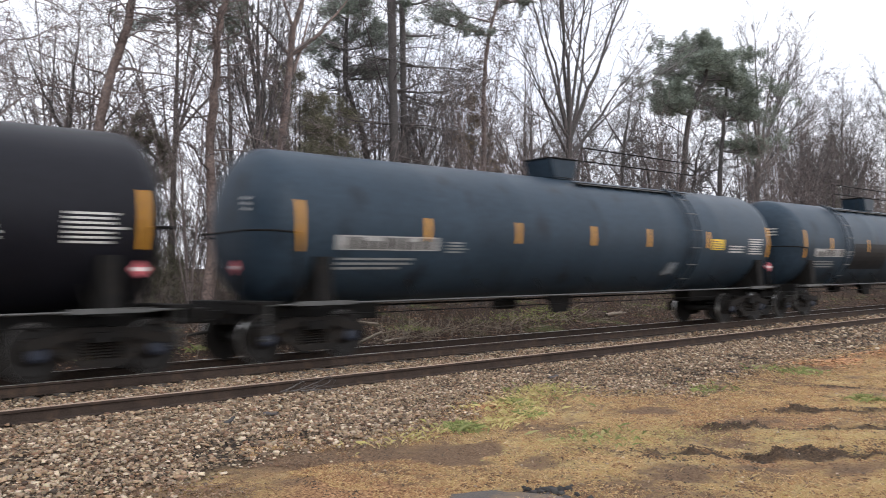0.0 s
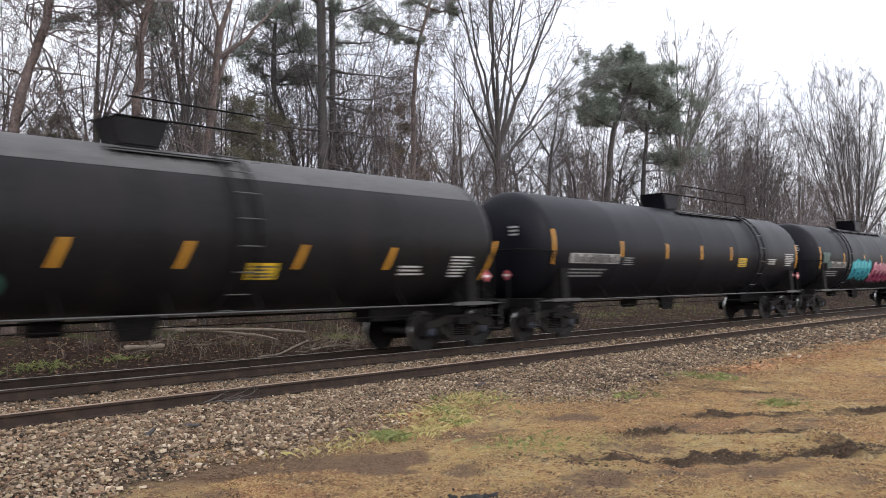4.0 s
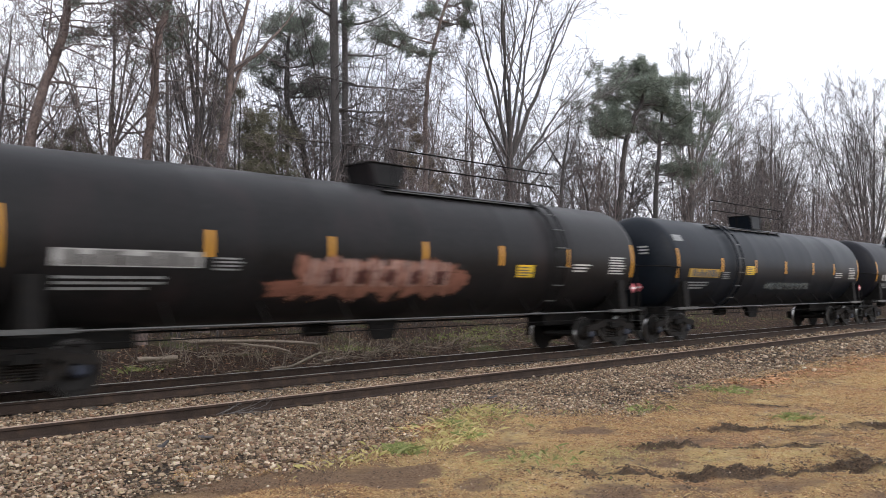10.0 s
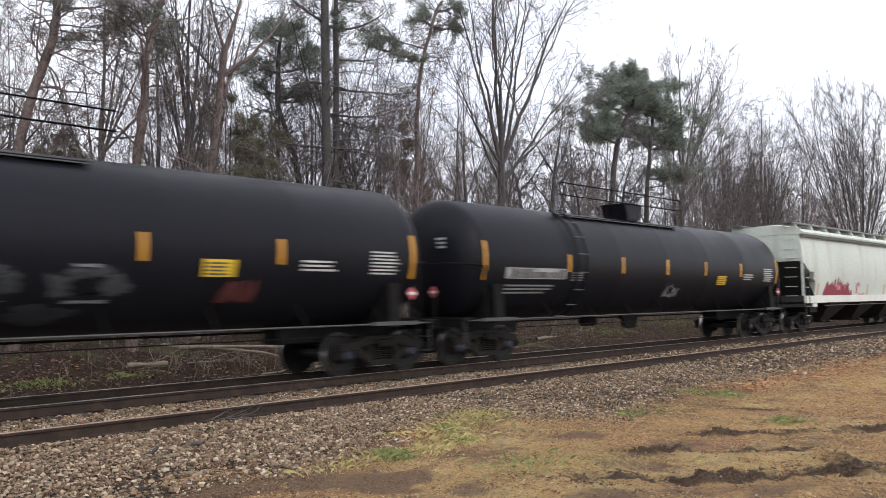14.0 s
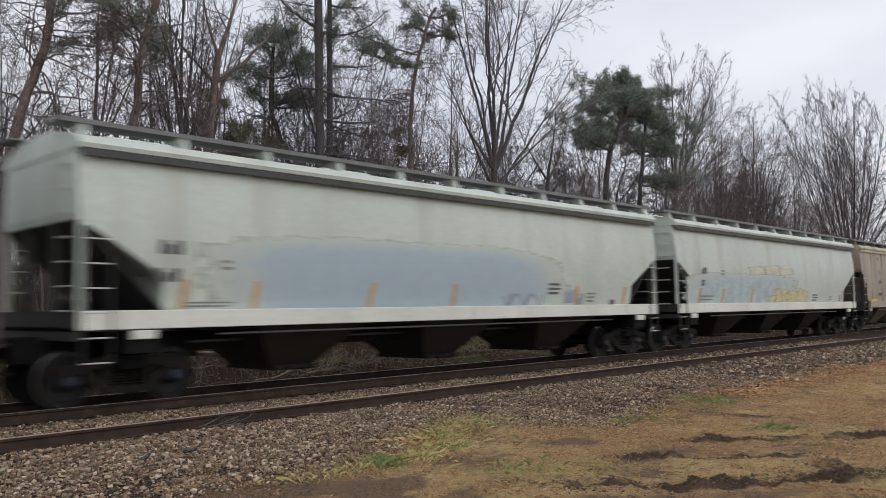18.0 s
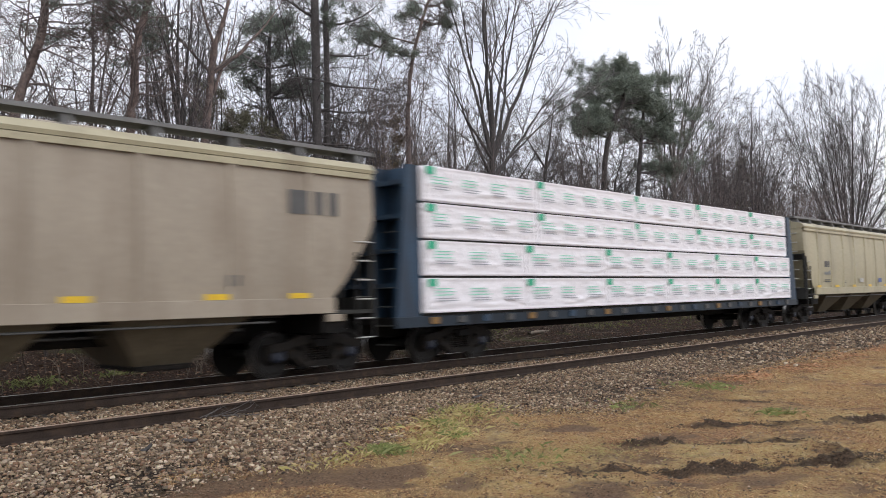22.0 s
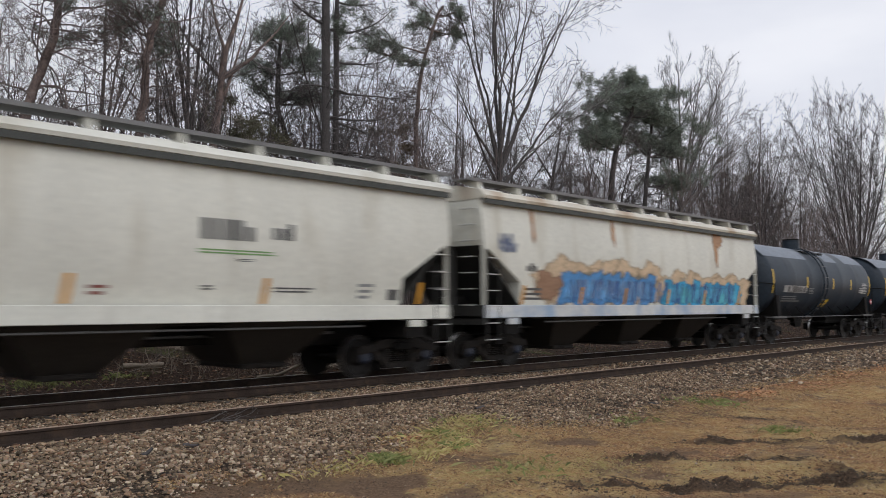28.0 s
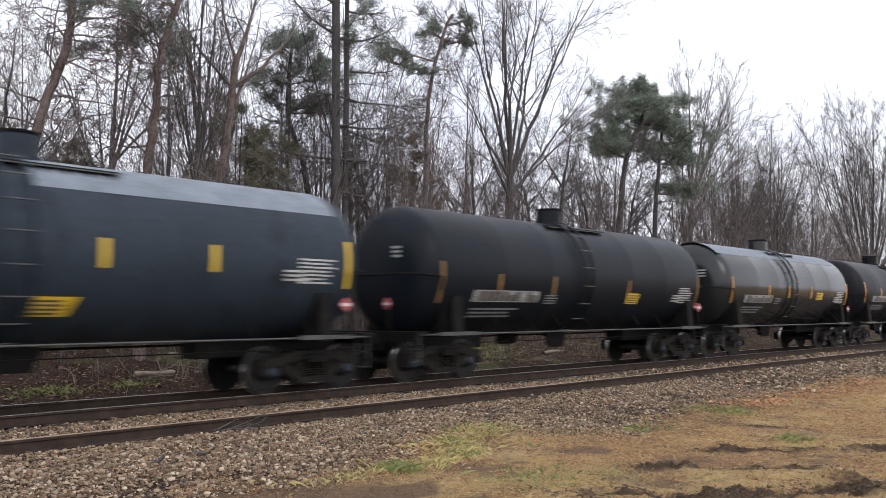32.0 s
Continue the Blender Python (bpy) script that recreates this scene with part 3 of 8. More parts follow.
def build_road():
    """The broken edge of an old asphalt road on which the viewer stands."""
    edge = [(-60, 4.6), (-8, 4.8), (2.4, 4.9), (4.1, 4.8), (4.72, 5.28), (5.1, 5.2), (5.25, 4.8), (5.5, 4.28), (6.25, 3.55), (7.25, 2.4), (9.3, 0.4), (20, -10), (70, -60)]
    line = []
    for (x0, y0), (x1, y1) in zip(edge, edge[1:]):
        steps = max(1, min(24, int(math.hypot(x1 - x0, y1 - y0) / 0.09)))
        for i in range(steps):
            x, y = x0 + (x1 - x0) * i / steps, y0 + (y1 - y0) * i / steps
            line.append((x + 0.10 * (noise.noise((x * 5, y * 5, 1)) + 0.5 * noise.noise((x * 14, y * 14, 2))), y + 0.10 * noise.noise((x * 5, y * 5, 7))))
    line += [(70, -60), (70, -120), (-60, -120)]
    bm = bmesh.new()
    prism(bm, line, "z", -0.60, -0.388)
    m = shader("cracked_old_asphalt", (0.10, 0.088, 0.079), rough=0.9, vary=0.35, scale=2.0, fine=60, bump=0.7, bump_dist=0.01, dirt=(0.20, 0.14, 0.085), dirt_amount=0.3, specular=0.3)
    tagged(new("road", finish(bm, "road", m)), "old dark grey asphalt with a broken edge", "road", kind="structure")


build_road()

# ---- rails and ties ----
RAIL_OUTLINE = [(-0.070, -0.172), (0.070, -0.172), (0.070, -0.160), (0.012, -0.142), (0.009, -0.045), (0.035, -0.034), (0.037, -0.008), (0.030, 0),
                (-0.030, 0), (-0.037, -0.008), (-0.035, -0.034), (-0.009, -0.045), (-0.012, -0.142), (-0.070, -0.160)]


def build_rail(y, label, top, x0=-250.0, x1=700.0, z=0.0):
    bm = bmesh.new()
    prism(bm, [(u + y, v + z) for u, v in RAIL_OUTLINE], "x", x0, x1)
    rail = tagged(new("rail", finish(bm, "rail", M_RAIL)), label, "rail", "rails of the line")
    bm = bmesh.new()
    box(bm, x0, x1, y - 0.031, y + 0.031, z - 0.002, z + 0.004)
    part("running_surface", bm, top, rail, "shiny worn strip" if top is M_TREAD else "")
    return rail


build_rail(NEAR_RAIL, "brown steel rail with a polished head carrying the train", M_TREAD)
build_rail(FAR_RAIL, "brown steel rail with a polished head behind its twin", M_TREAD)
build_rail(LOOSE_RAIL, "rusty disused steel rail lying in the ballast", M_RUST, z=-0.04)


def tie_mesh():
    bm = bmesh.new()
    box(bm, -0.115, 0.115, -1.3, 1.3, -0.17, 0, bevel=0.012)
    return finish(bm, "tie", M_TIE)


ties = tagged(new("track_ties", None), "weathered timber ties half sunk in the ballast", "railway ties")
TIE = tie_mesh()
for i in range(150):
    part("tie", TIE, None, ties, at=pose(0.4 + i * 0.5, YC + random.uniform(-0.03, 0.03), -0.178 + random.uniform(-0.006, 0.006), 0, 0, random.uniform(-1, 1)))


# ---- running gear, shared by all cars ----
WHEEL_R = 0.44


def wheelset_mesh():
    bm = bmesh.new()
    for side in (-1, 1):
        y = side * 0.75
        lathe(bm, [(y - side * 0.09, 0.20), (y - side * 0.085, WHEEL_R + 0.028), (y - side * 0.055, WHEEL_R + 0.028), (y - side * 0.045, WHEEL_R + 0.004),
                   (y + side * 0.05, WHEEL_R - 0.004), (y + side * 0.055, WHEEL_R - 0.07), (y + side * 0.02, WHEEL_R - 0.10), (y + side * 0.01, 0.20), (y + side * 0.07, 0.13), (y + side * 0.08, 0.09)], "y", 28)
        for i in range(3):
            a = i * 2.094
            lathe(bm, [(side * 1.03, 0.02), (side * 1.055, 0.02)], "y", 6, (0.06 * math.cos(a), 0, 0.06 * math.sin(a)))
    rod(bm, (0, -1.03, 0), (0, 1.03, 0), 0.085, 12)
    me = finish(bm, "wheelset", [M_WHEEL, M_TREAD])
    for p in me.polygons:
        c = p.center
        if abs(math.hypot(c.x, c.z) - WHEEL_R) < 0.012 and abs(p.normal.y) < 0.5:
            p.material_index = 1
    return me


def side_frame_mesh():
    """Cast side frame: two pedestals, a bowed top chord, a dropped bottom chord and a spring window."""
    bm = bmesh.new()
    top = [(-1.16, 0.56), (-1.12, 0.66), (-0.72, 0.70), (-0.42, 0.80), (0.42, 0.80), (0.72, 0.70), (1.12, 0.66), (1.16, 0.56), (1.05, 0.50), (0.70, 0.55), (0.40, 0.64), (-0.40, 0.64), (-0.70, 0.55), (-1.05, 0.50)]
    low = [(-0.74, 0.58), (-0.62, 0.58), (-0.30, 0.30), (0.30, 0.30), (0.62, 0.58), (0.74, 0.58), (0.62, 0.42), (0.36, 0.19), (-0.36, 0.19), (-0.62, 0.42)]
    prism(bm, top, "y", -0.09, 0.09)
    prism(bm, low, "y", -0.08, 0.08)
    for s in (-1, 1):
        box(bm, s * 0.36 - 0.06, s * 0.36 + 0.06, -0.075, 0.075, 0.22, 0.70)
        box(bm, s * 1.14 - 0.035, s * 1.14 + 0.035, -0.075, 0.075, 0.36, 0.62)
        box(bm, s * 0.66 - 0.035, s * 0.66 + 0.035, -0.075, 0.075, 0.36, 0.60)
    return finish(bm, "side_frame", M_TRUCK)


def spring_mesh():
    bm = bmesh.new()
    lathe(bm, [(0.30 + i * 0.0225, 0.055 if i % 2 else 0.085) for i in range(13)], "z", 10)
    return finish(bm, "spring", M_TRUCK)


def bolster_mesh():
    bm = bmesh.new()
    prism(bm, [(-1.2, 0.58), (1.2, 0.58), (1.2, 0.72), (0.5, 0.80), (-0.5, 0.80), (-1.2, 0.72)], "x", -0.2, 0.2)
    lathe(bm, [(0.78, 0.25), (0.86, 0.22)], "z", 16)
    for s in (-1, 1):
        box(bm, s * 0.40 - 0.05, s * 0.40 + 0.05, -0.85, 0.85, 0.40, 0.50)
        box(bm, s * 0.43 - 0.04, s * 0.43 + 0.04, -0.82, -0.68, 0.34, 0.58)
        box(bm, s * 0.43 - 0.04, s * 0.43 + 0.04, 0.68, 0.82, 0.34, 0.58)
    return finish(bm, "truck", M_UNDER)


def cap_mesh():
    bm = bmesh.new()
    lathe(bm, [(-0.12, 0.13), (-0.02, 0.135), (0.0, 0.11), (0.02, 0.08)], "y", 14)
    box(bm, -0.11, 0.11, -0.1, 0.0, 0.08, 0.15)
    return finish(bm, "bearing", M_CAP)


WHEELSETS = []


def add_truck(car, x, s):
    """A four-wheel truck at x along its car; s is the car's place in the train."""
    truck = part("truck", cached("truck", bolster_mesh), None, car, at=pose(x, 0, 0))
    for side in (-1, 1):
        part("side_frame", cached("side_frame", side_frame_mesh), None, truck, at=pose(0, side * 1.0, 0))
        for k in (-0.16, 0, 0.16):
            part("spring", cached("spring", spring_mesh), None, truck, at=pose(k, side * 1.0, 0))
        for k in (-0.9, 0.9):
            part("bearing", cached("bearing", cap_mesh), None, truck, "blue-grey bearing cap", pose(k, side * 1.04, WHEEL_R, 0, 0, 0 if side > 0 else 180))
    for k in (-0.9, 0.9):
        w = part("wheelset", cached("wheelset", wheelset_mesh), None, car, at=pose(x + k, 0, WHEEL_R))
        WHEELSETS.append((w, x + k, s))


def add_coupler(car, x, side):
    bm = bmesh.new()
    box(bm, x, x + side * 0.42, -0.07, 0.07, 0.80, 0.95)
    box(bm, x + side * 0.36, x + side * 0.60, -0.16, 0.13, 0.74, 1.02, bevel=0.03)
    part("coupler", bm, M_UNDER, car)
    bm = bmesh.new()
    pipe(bm, [(x, 0.3, 0.85), (x + side * 0.25, 0.3, 0.55), (x + side * 0.58, 0.26, 0.5)], 0.03, 6)
    part("air_hose", bm, M_HBLACK, car)


# ---- tank cars ----
TANK_Z, TANK_R = 2.5, 1.5


def wrap(x, z, lift=0.006):
    """A point on the near side of the tank at height z."""
    r = TANK_R + lift
    a = math.asin(max(-1, min(1, (z - TANK_Z) / TANK_R)))
    return (x, -r * math.cos(a), TANK_Z + r * math.sin(a))


def skin(bm, x0, x1, z0, z1, lift=0.006, n=6, slant=0.0, place=wrap):
    rows = [z0 + (z1 - z0) * i / n for i in range(n + 1)]
    vs = [[bm.verts.new(place(x + slant * (z - z0), z, lift)) for x in (x0, x1)] for z in rows]
    for p, q in zip(vs, vs[1:]):
        bm.faces.new((p[0], p[1], q[1], q[0]))
    return bm


def flat(y):
    return lambda x, z, lift=0.006: (x, y - lift, z)


def letters(bm, x0, x1, z0, z1, count, seed, place=wrap, lift=0.006):
    """Writing too worn to read: upright bars of its size."""
    rng = random.Random(seed)
    w = (x1 - x0) / count
    for i in range(count):
        if rng.random() < 0.06:
            continue
        a = x0 + i * w
        skin(bm, a, a + w * rng.uniform(0.68, 0.9), z0, z1 - (z1 - z0) * rng.choice((0, 0, 0.3)), lift, 2, 0, place)
    return bm


def lines(bm, x0, x1, z0, z1, count, seed, place=wrap, lift=0.006):
    """A block of small print: thin bars line by line."""
    rng = random.Random(seed)
    h = (z1 - z0) / count
    for i in range(count):
        skin(bm, x0, x1 - (x1 - x0) * rng.uniform(0, 0.3), z0 + i * h, z0 + i * h + h * 0.5, lift, 1, 0, place)
    return bm


BLOB_RINGS = (0.02, 0.3, 0.5, 0.65, 0.78, 0.9, 1.0)


def blob(bm, xc, zc, w, h, seed, lift=0.008, place=wrap, lobes=4, rough=0.13, n=32):
    """A sprayed patch with an uneven outline that follows the surface."""
    rng = random.Random(seed)
    ph = [rng.uniform(0, 6.28) for _ in range(4)]
    def edge(a):
        return 1 + rough * (0.5 * math.sin(lobes * a + ph[0]) + 0.35 * math.sin((2 * lobes + 1) * a + ph[1]) + 0.3 * math.sin(3 * a + ph[2]))
    rings = []
    for f in BLOB_RINGS:
        ring = []
        for i in range(n):
            a = 2 * math.pi * i / n
            c, s = math.cos(a), math.sin(a)
            sq = (abs(c) ** 4 + abs(s) ** 4) ** -0.25
            k = f * edge(a) * sq * 0.5
            ring.append(bm.verts.new(place(xc + w * k * c, zc + h * k * s, lift)))
        rings.append(ring)
    for p, q in zip(rings, rings[1:]):
        for i in range(n):
            bm.faces.new((p[i], p[(i + 1) % n], q[(i + 1) % n], q[i]))
    bm.faces.new(rings[0])
    return bm


def jag(bm, xc, zc, w, h, seed, lift=0.008, place=wrap, n=26, rows=5):
    """A sprayed letter: a slanted body with a ragged, peaked top edge and an uneven foot."""
    rng = random.Random(seed)
    k = rng.choice((2, 3, 3, 4))
    knots = [(-0.5, rng.uniform(-0.3, 0.1))]
    for i in range(k):
        u = -0.42 + 0.84 * (i + 0.5) / k
        knots += [(u - 0.05, rng.uniform(0.3, 0.55)), (u + 0.06, rng.uniform(0.25, 0.5)), (u + 0.42 / k, rng.uniform(-0.05, 0.3))]
    knots.append((0.5, rng.uniform(-0.3, 0.1)))
    ph, lean = rng.uniform(0, 6.28), rng.uniform(-0.2, 0.25)
    grid = []
    for i in range(n + 1):
        u = -0.5 + i / n
        hi = float(np.interp(u, [p[0] for p in knots], [p[1] for p in knots]))
        lo = -0.46 + 0.05 * math.sin(9 * u + ph) + 0.12 * max(0, abs(u) - 0.4) / 0.1
        hi = max(hi, lo + 0.05)
        grid.append([bm.verts.new(place(xc + w * u + lean * h * (lo + (hi - lo) * j / rows), zc + h * (lo + (hi - lo) * j / rows), lift)) for j in range(rows + 1)])
    for p, q in zip(grid, grid[1:]):
        for j in range(rows):
            bm.faces.new((p[j], q[j], q[j + 1], p[j + 1]))
    return bm


def scrawl(bm, xc, zc, w, h, seed, lift=0.008, place=wrap, fat=0.045, n=34):
    """One looping line of spray paint within a box."""
    rng = random.Random(seed)
    f, g, a, b = rng.choice((1.5, 2.0, 2.5)), rng.choice((3.0, 4.0, 5.0)), rng.uniform(0, 6.28), rng.uniform(0, 6.28)
    pts = [(xc + w * (-0.5 + i / n + 0.10 * math.sin(f * 6.28 * i / n + a)), zc + h * 0.5 * math.sin(g * 6.28 * i / n + b) * rng.uniform(0.8, 1.0)) for i in range(n + 1)]
    prev = None
    for i, (x, z) in enumerate(pts):
        x2, z2 = pts[min(i + 1, n)]
        x1, z1 = pts[max(i - 1, 0)]
        d = math.hypot(x2 - x1, z2 - z1) + 1e-6
        u, v = -(z2 - z1) / d * fat, (x2 - x1) / d * fat
        across = [bm.verts.new(place(x + k * u, z + k * v, lift)) for k in (-1.3, 0, 1.3)]
        if prev:
            for p, q in ((0, 1), (1, 2)):
                bm.faces.new((prev[p], across[p], across[q], prev[q]))
        prev = across
    return bm


def sprayed(bm, x, z, w, h, seed, lift, place, kind=""):
    kind = kind or ("scrawl" if h < 0.36 else "jag" if w < 2 else "blob")
    if kind in ("blob", "puff"):
        blob(bm, x, z, w, h, seed, lift, place, rough=0.06 if kind == "blob" else 0.3)
    else:
        (scrawl if kind == "scrawl" else jag)(bm, x, z, w, h, seed, lift, place)
    cover = bm.verts.layers.float.new("cover")
    for i, v in enumerate(bm.verts):
        if kind in ("blob", "puff"):
            v[cover] = min(1.0, (1 - BLOB_RINGS[i // 32]) / (0.4 if kind == "blob" else 0.3))
        else:
            v[cover] = 0.0 if v.is_boundary else 1.0
    return bm


def placard_mesh():
    bm = bmesh.new()
    prism(bm, [(-0.14, 0), (0, -0.14), (0.14, 0), (0, 0.14)], "y", -0.012, 0.012)
    return finish(bm, "placard", M_PLACARD)


def tank_shell(half):
    prof = []
    head = [(0.64 * (1 - u ** 2.9) ** (1 / 2.2), max(0.02, TANK_R * u)) for u in (0.0, 0.2, 0.38, 0.54, 0.67, 0.78, 0.86, 0.92, 0.96, 0.985, 1.0)]
    for d, r in head:
        prof.append((-(half - 0.05) - d, r))
    seams = [-half * 0.62, -half * 0.3, half * 0.02, half * 0.34, half * 0.66]
    for s in seams:
        prof += [(s - 0.05, TANK_R), (s - 0.02, TANK_R + 0.002), (s + 0.02, TANK_R + 0.002), (s + 0.05, TANK_R)]
    for d, r in head[::-1]:
        prof.append(((half - 0.05) + d, r))
    bm = bmesh.new()
    lathe(bm, prof, "x", 64, (0, 0, TANK_Z))
    return bm


def strip_mesh(bm, pts, w=0.025, d=0.05):
    """A flat bar bent along points in one upright plane."""
    rings = []
    for x, y, z in pts:
        v = Vector((0, y, z - TANK_Z)).normalized() * d
        rings.append([bm.verts.new(p) for p in ((x - w, y, z), (x + w, y, z), (x + w, y - v.y, z - v.z), (x - w, y - v.y, z - v.z))])
    for p, q in zip(rings, rings[1:]):
        for i in range(4):
            bm.faces.new((p[i], p[(i + 1) % 4], q[(i + 1) % 4], q[i]))
    bm.faces.new(rings[0])
    bm.faces.new(rings[-1][::-1])
    bmesh.ops.recalc_face_normals(bm, faces=bm.faces)
    return bm


def tank_car(left, right, paint, label, walk_from=-0.28, walk_to=0.10, dome=0.0, inner=(0.2, 0.356, 0.507, 0.657, 0.82), zbar=2.45, slant=0.0,
             text=(0.05, 0.19), text_paint=None, note=0.74, sign=0.72, sign_z=None, sign_tilt=0.0, plates=(), big_note=True, ladder=None, low_rail=1.05, tape=M_YELLOW, pale_tops=None, rail_span=None, art=()):
    """left, right: places in the train of the tall tapes near its ends. Fractions run from the left tape to the right."""
    s = (left + right) / 2
    half, length = (right - left) / 2, right - left
    car = empty("tank_car", pose(s, YC, 0), label, "tank car", "cars of the freight train")
    CARS.append((car, s))
    at = lambda f: -half + f * length
    seed = int(left * 10)
    tank = part("tank", tank_shell(half), paint, car, smooth=True)
    # reflective tapes
    for f in (0, 1):
        bm = bmesh.new()
        skin(bm, at(f) - 0.05, at(f) + 0.05, zbar - 0.457, zbar + 0.457, slant=slant)
        part("reflective_tape", bm, tape, tank)
    for f in inner:
        bm = bmesh.new()
        skin(bm, at(f) - 0.055, at(f) + 0.055, zbar - 0.23, zbar + 0.23, slant=slant)
        part("reflective_tape", bm, tape, tank)
    # writing
    bm = bmesh.new()
    skin(bm, at(text[0]) - 0.06, at(text[1]) + 0.04, zbar - 0.42, zbar - 0.15, 0.005, 3)
    panel = part("number_panel", bm, text_paint or M_PANEL, tank, "worn pale number panel")
    bm = bmesh.new()
    letters(bm, at(text[0]) + 0.12, at(text[1]) - 0.02, zbar - 0.40, zbar - 0.175, 10, seed, lift=0.008)
    part("lettering", bm, M_MIDLETTER, panel)
    bm = bmesh.new()
    lines(bm, at(text[0]), at(text[1]) - 0.4, zbar - 0.78, zbar - 0.52, 3, seed)
    part("lettering", bm, M_DIMLETTER, tank)
    bm = bmesh.new()
    lines(bm, at(text[1]) + 0.3, at(text[1]) + 0.85, zbar - 0.45, zbar - 0.2, 4, seed + 1)
    part("lettering", bm, M_DIMLETTER, tank)
    bm = bmesh.new()
    lines(bm, at(note + 0.09), at(note + 0.14), zbar - 0.34, zbar - 0.1, 3, seed + 2)
    lines(bm, at(1) - (1.15 if big_note else 0.8), at(1) - 0.3, zbar - 0.38, zbar + (0.12 if big_note else -0.05), 7, seed + 3)
    part("lettering", bm, M_LETTER, tank, "white blocks of small print")
    bm = bmesh.new()
    lines(bm, -half - 0.28, -half - 0.14, 2.75, 3.05, 3, seed + 4, place=lambda x, z, lift=0.006: (x - 0.38, (x + half + 0.21) * 4 - 0.55, z))
    part("lettering", bm, M_LETTER, tank, "white writing on the tank head")
    if sign is not None:
        sz = zbar - 0.33 if sign_z is None else sign_z
        bm = bmesh.new()
        skin(bm, at(sign) - 0.31, at(sign) + 0.31, sz - 0.15, sz + 0.15, slant=sign_tilt)
        panel = part("warning_panel", bm, M_SIGN, tank, "yellow warning panel")
        bm = bmesh.new()
        lines(bm, at(sign) - 0.26, at(sign) + 0.28, sz - 0.12, sz + 0.13, 4, seed + 5, lift=0.009)
        part("print", bm, M_DARKLETTER, panel)
    for f, z, w, h, mat in plates:
        bm = bmesh.new()
        skin(bm, at(f) - w / 2, at(f) + w / 2, z - h / 2, z + h / 2, 0.0046)
        part("painted_panel", bm, mat, tank)
    for j, (name, tone, blobs, *kind) in enumerate(art):
        for i, (f, z, w, h) in enumerate(blobs):
            bm = sprayed(bmesh.new(), at(f), z, w, h, seed + i * 7 + j, 0.008 + 0.003 * j + 0.0004 * i, wrap, *kind)
            part("graffiti", bm, spray(name, tone, True), tank, name.replace("_", " ") + " spray paint")
    # paler patches on the tank top; the glossy car's one paints its sheen
    if pale_tops:
        for f0, f1, a0, a1 in pale_tops:
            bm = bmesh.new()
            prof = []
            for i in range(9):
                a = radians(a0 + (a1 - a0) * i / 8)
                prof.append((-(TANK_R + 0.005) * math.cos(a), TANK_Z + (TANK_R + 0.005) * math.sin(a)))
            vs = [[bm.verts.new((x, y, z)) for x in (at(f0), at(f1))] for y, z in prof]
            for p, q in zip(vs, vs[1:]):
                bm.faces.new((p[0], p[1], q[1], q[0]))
            part("repaint_patch", bm, spray("pale_grey", (0.20, 0.23, 0.27)) if paint is not M_BROWN else spray("dull_grey", (0.10, 0.098, 0.098)), tank, "paler grey top patch, on the glossy car a painted sheen", smooth=True)
    # top fittings
    d = at(0.5) + dome
    bm = bmesh.new()
    prism(bm, [(d - 0.40, 3.96), (d + 0.40, 3.96), (d + 0.44, 4.10), (d + 0.57, 4.46), (d - 0.57, 4.46), (d - 0.44, 4.10)], "y", -0.45, 0.45)
    bmesh.ops.bevel(bm, geom=bm.edges[:], offset=0.04, segments=2, affect="EDGES")
    if length < 13:
        bm.free()
        bm = lathe(bmesh.new(), [(3.93, 0.44), (4.02, 0.44), (4.03, 0.36), (4.36, 0.36), (4.40, 0.33)], "z", 20, (d, 0, 0))
    hood = part("valve_housing", bm, paint, car, "housing over the valves")
    bm = bmesh.new()
    if length < 13:
        lathe(bm, [(4.395, 0.37), (4.43, 0.37), (4.45, 0.30)], "z", 20, (d, 0, 0))
    else:
        box(bm, d - 0.58, d + 0.58, -0.46, 0.46, 4.465, 4.495, bevel=0.01)
    part("lid", bm, M_UNDER, hood)
    w0, w1 = at(0.5 + walk_from), at(0.5 + walk_to)
    for side in (-1, 1):
        bm = bmesh.new()
        box(bm, w0, w1, side * 0.52, side * 0.86, 3.80, 3.835)
        for i in range(int((w1 - w0) / 0.5)):
            box(bm, w0 + i * 0.5, w0 + i * 0.5 + 0.02, side * 0.52, side * 0.86, 3.836, 3.846)
        board = part("running_board", bm, M_UNDER, car, "grated walkway along the tank top")
        bm = bmesh.new()
        box(bm, w0, w1, side * 0.86, side * 0.875, 3.79, 3.812)
        part("edge_angle", bm, M_RAILPIPE, board)
        for i in range(7):
            x = w0 + 0.15 + (w1 - w0 - 0.3) * i / 6
            part("bracket", cached(("bracket", side), lambda: finish(rod(bmesh.new(), (0, side * 0.82, 3.80), (0, side * 0.90, 3.68), 0.03, 6), "bracket", M_UNDER)), None, board, at=pose(x, 0, 0))
    # safety rails beside the walkway
    spans = [(rail_span[0], rail_span[1], 4.34)] if rail_span else [(w0 / length + 0.52, w1 / length + 0.53, 4.74), (w0 / length + 0.52, w1 / length + 0.53, 4.40)] if length > 13 else []
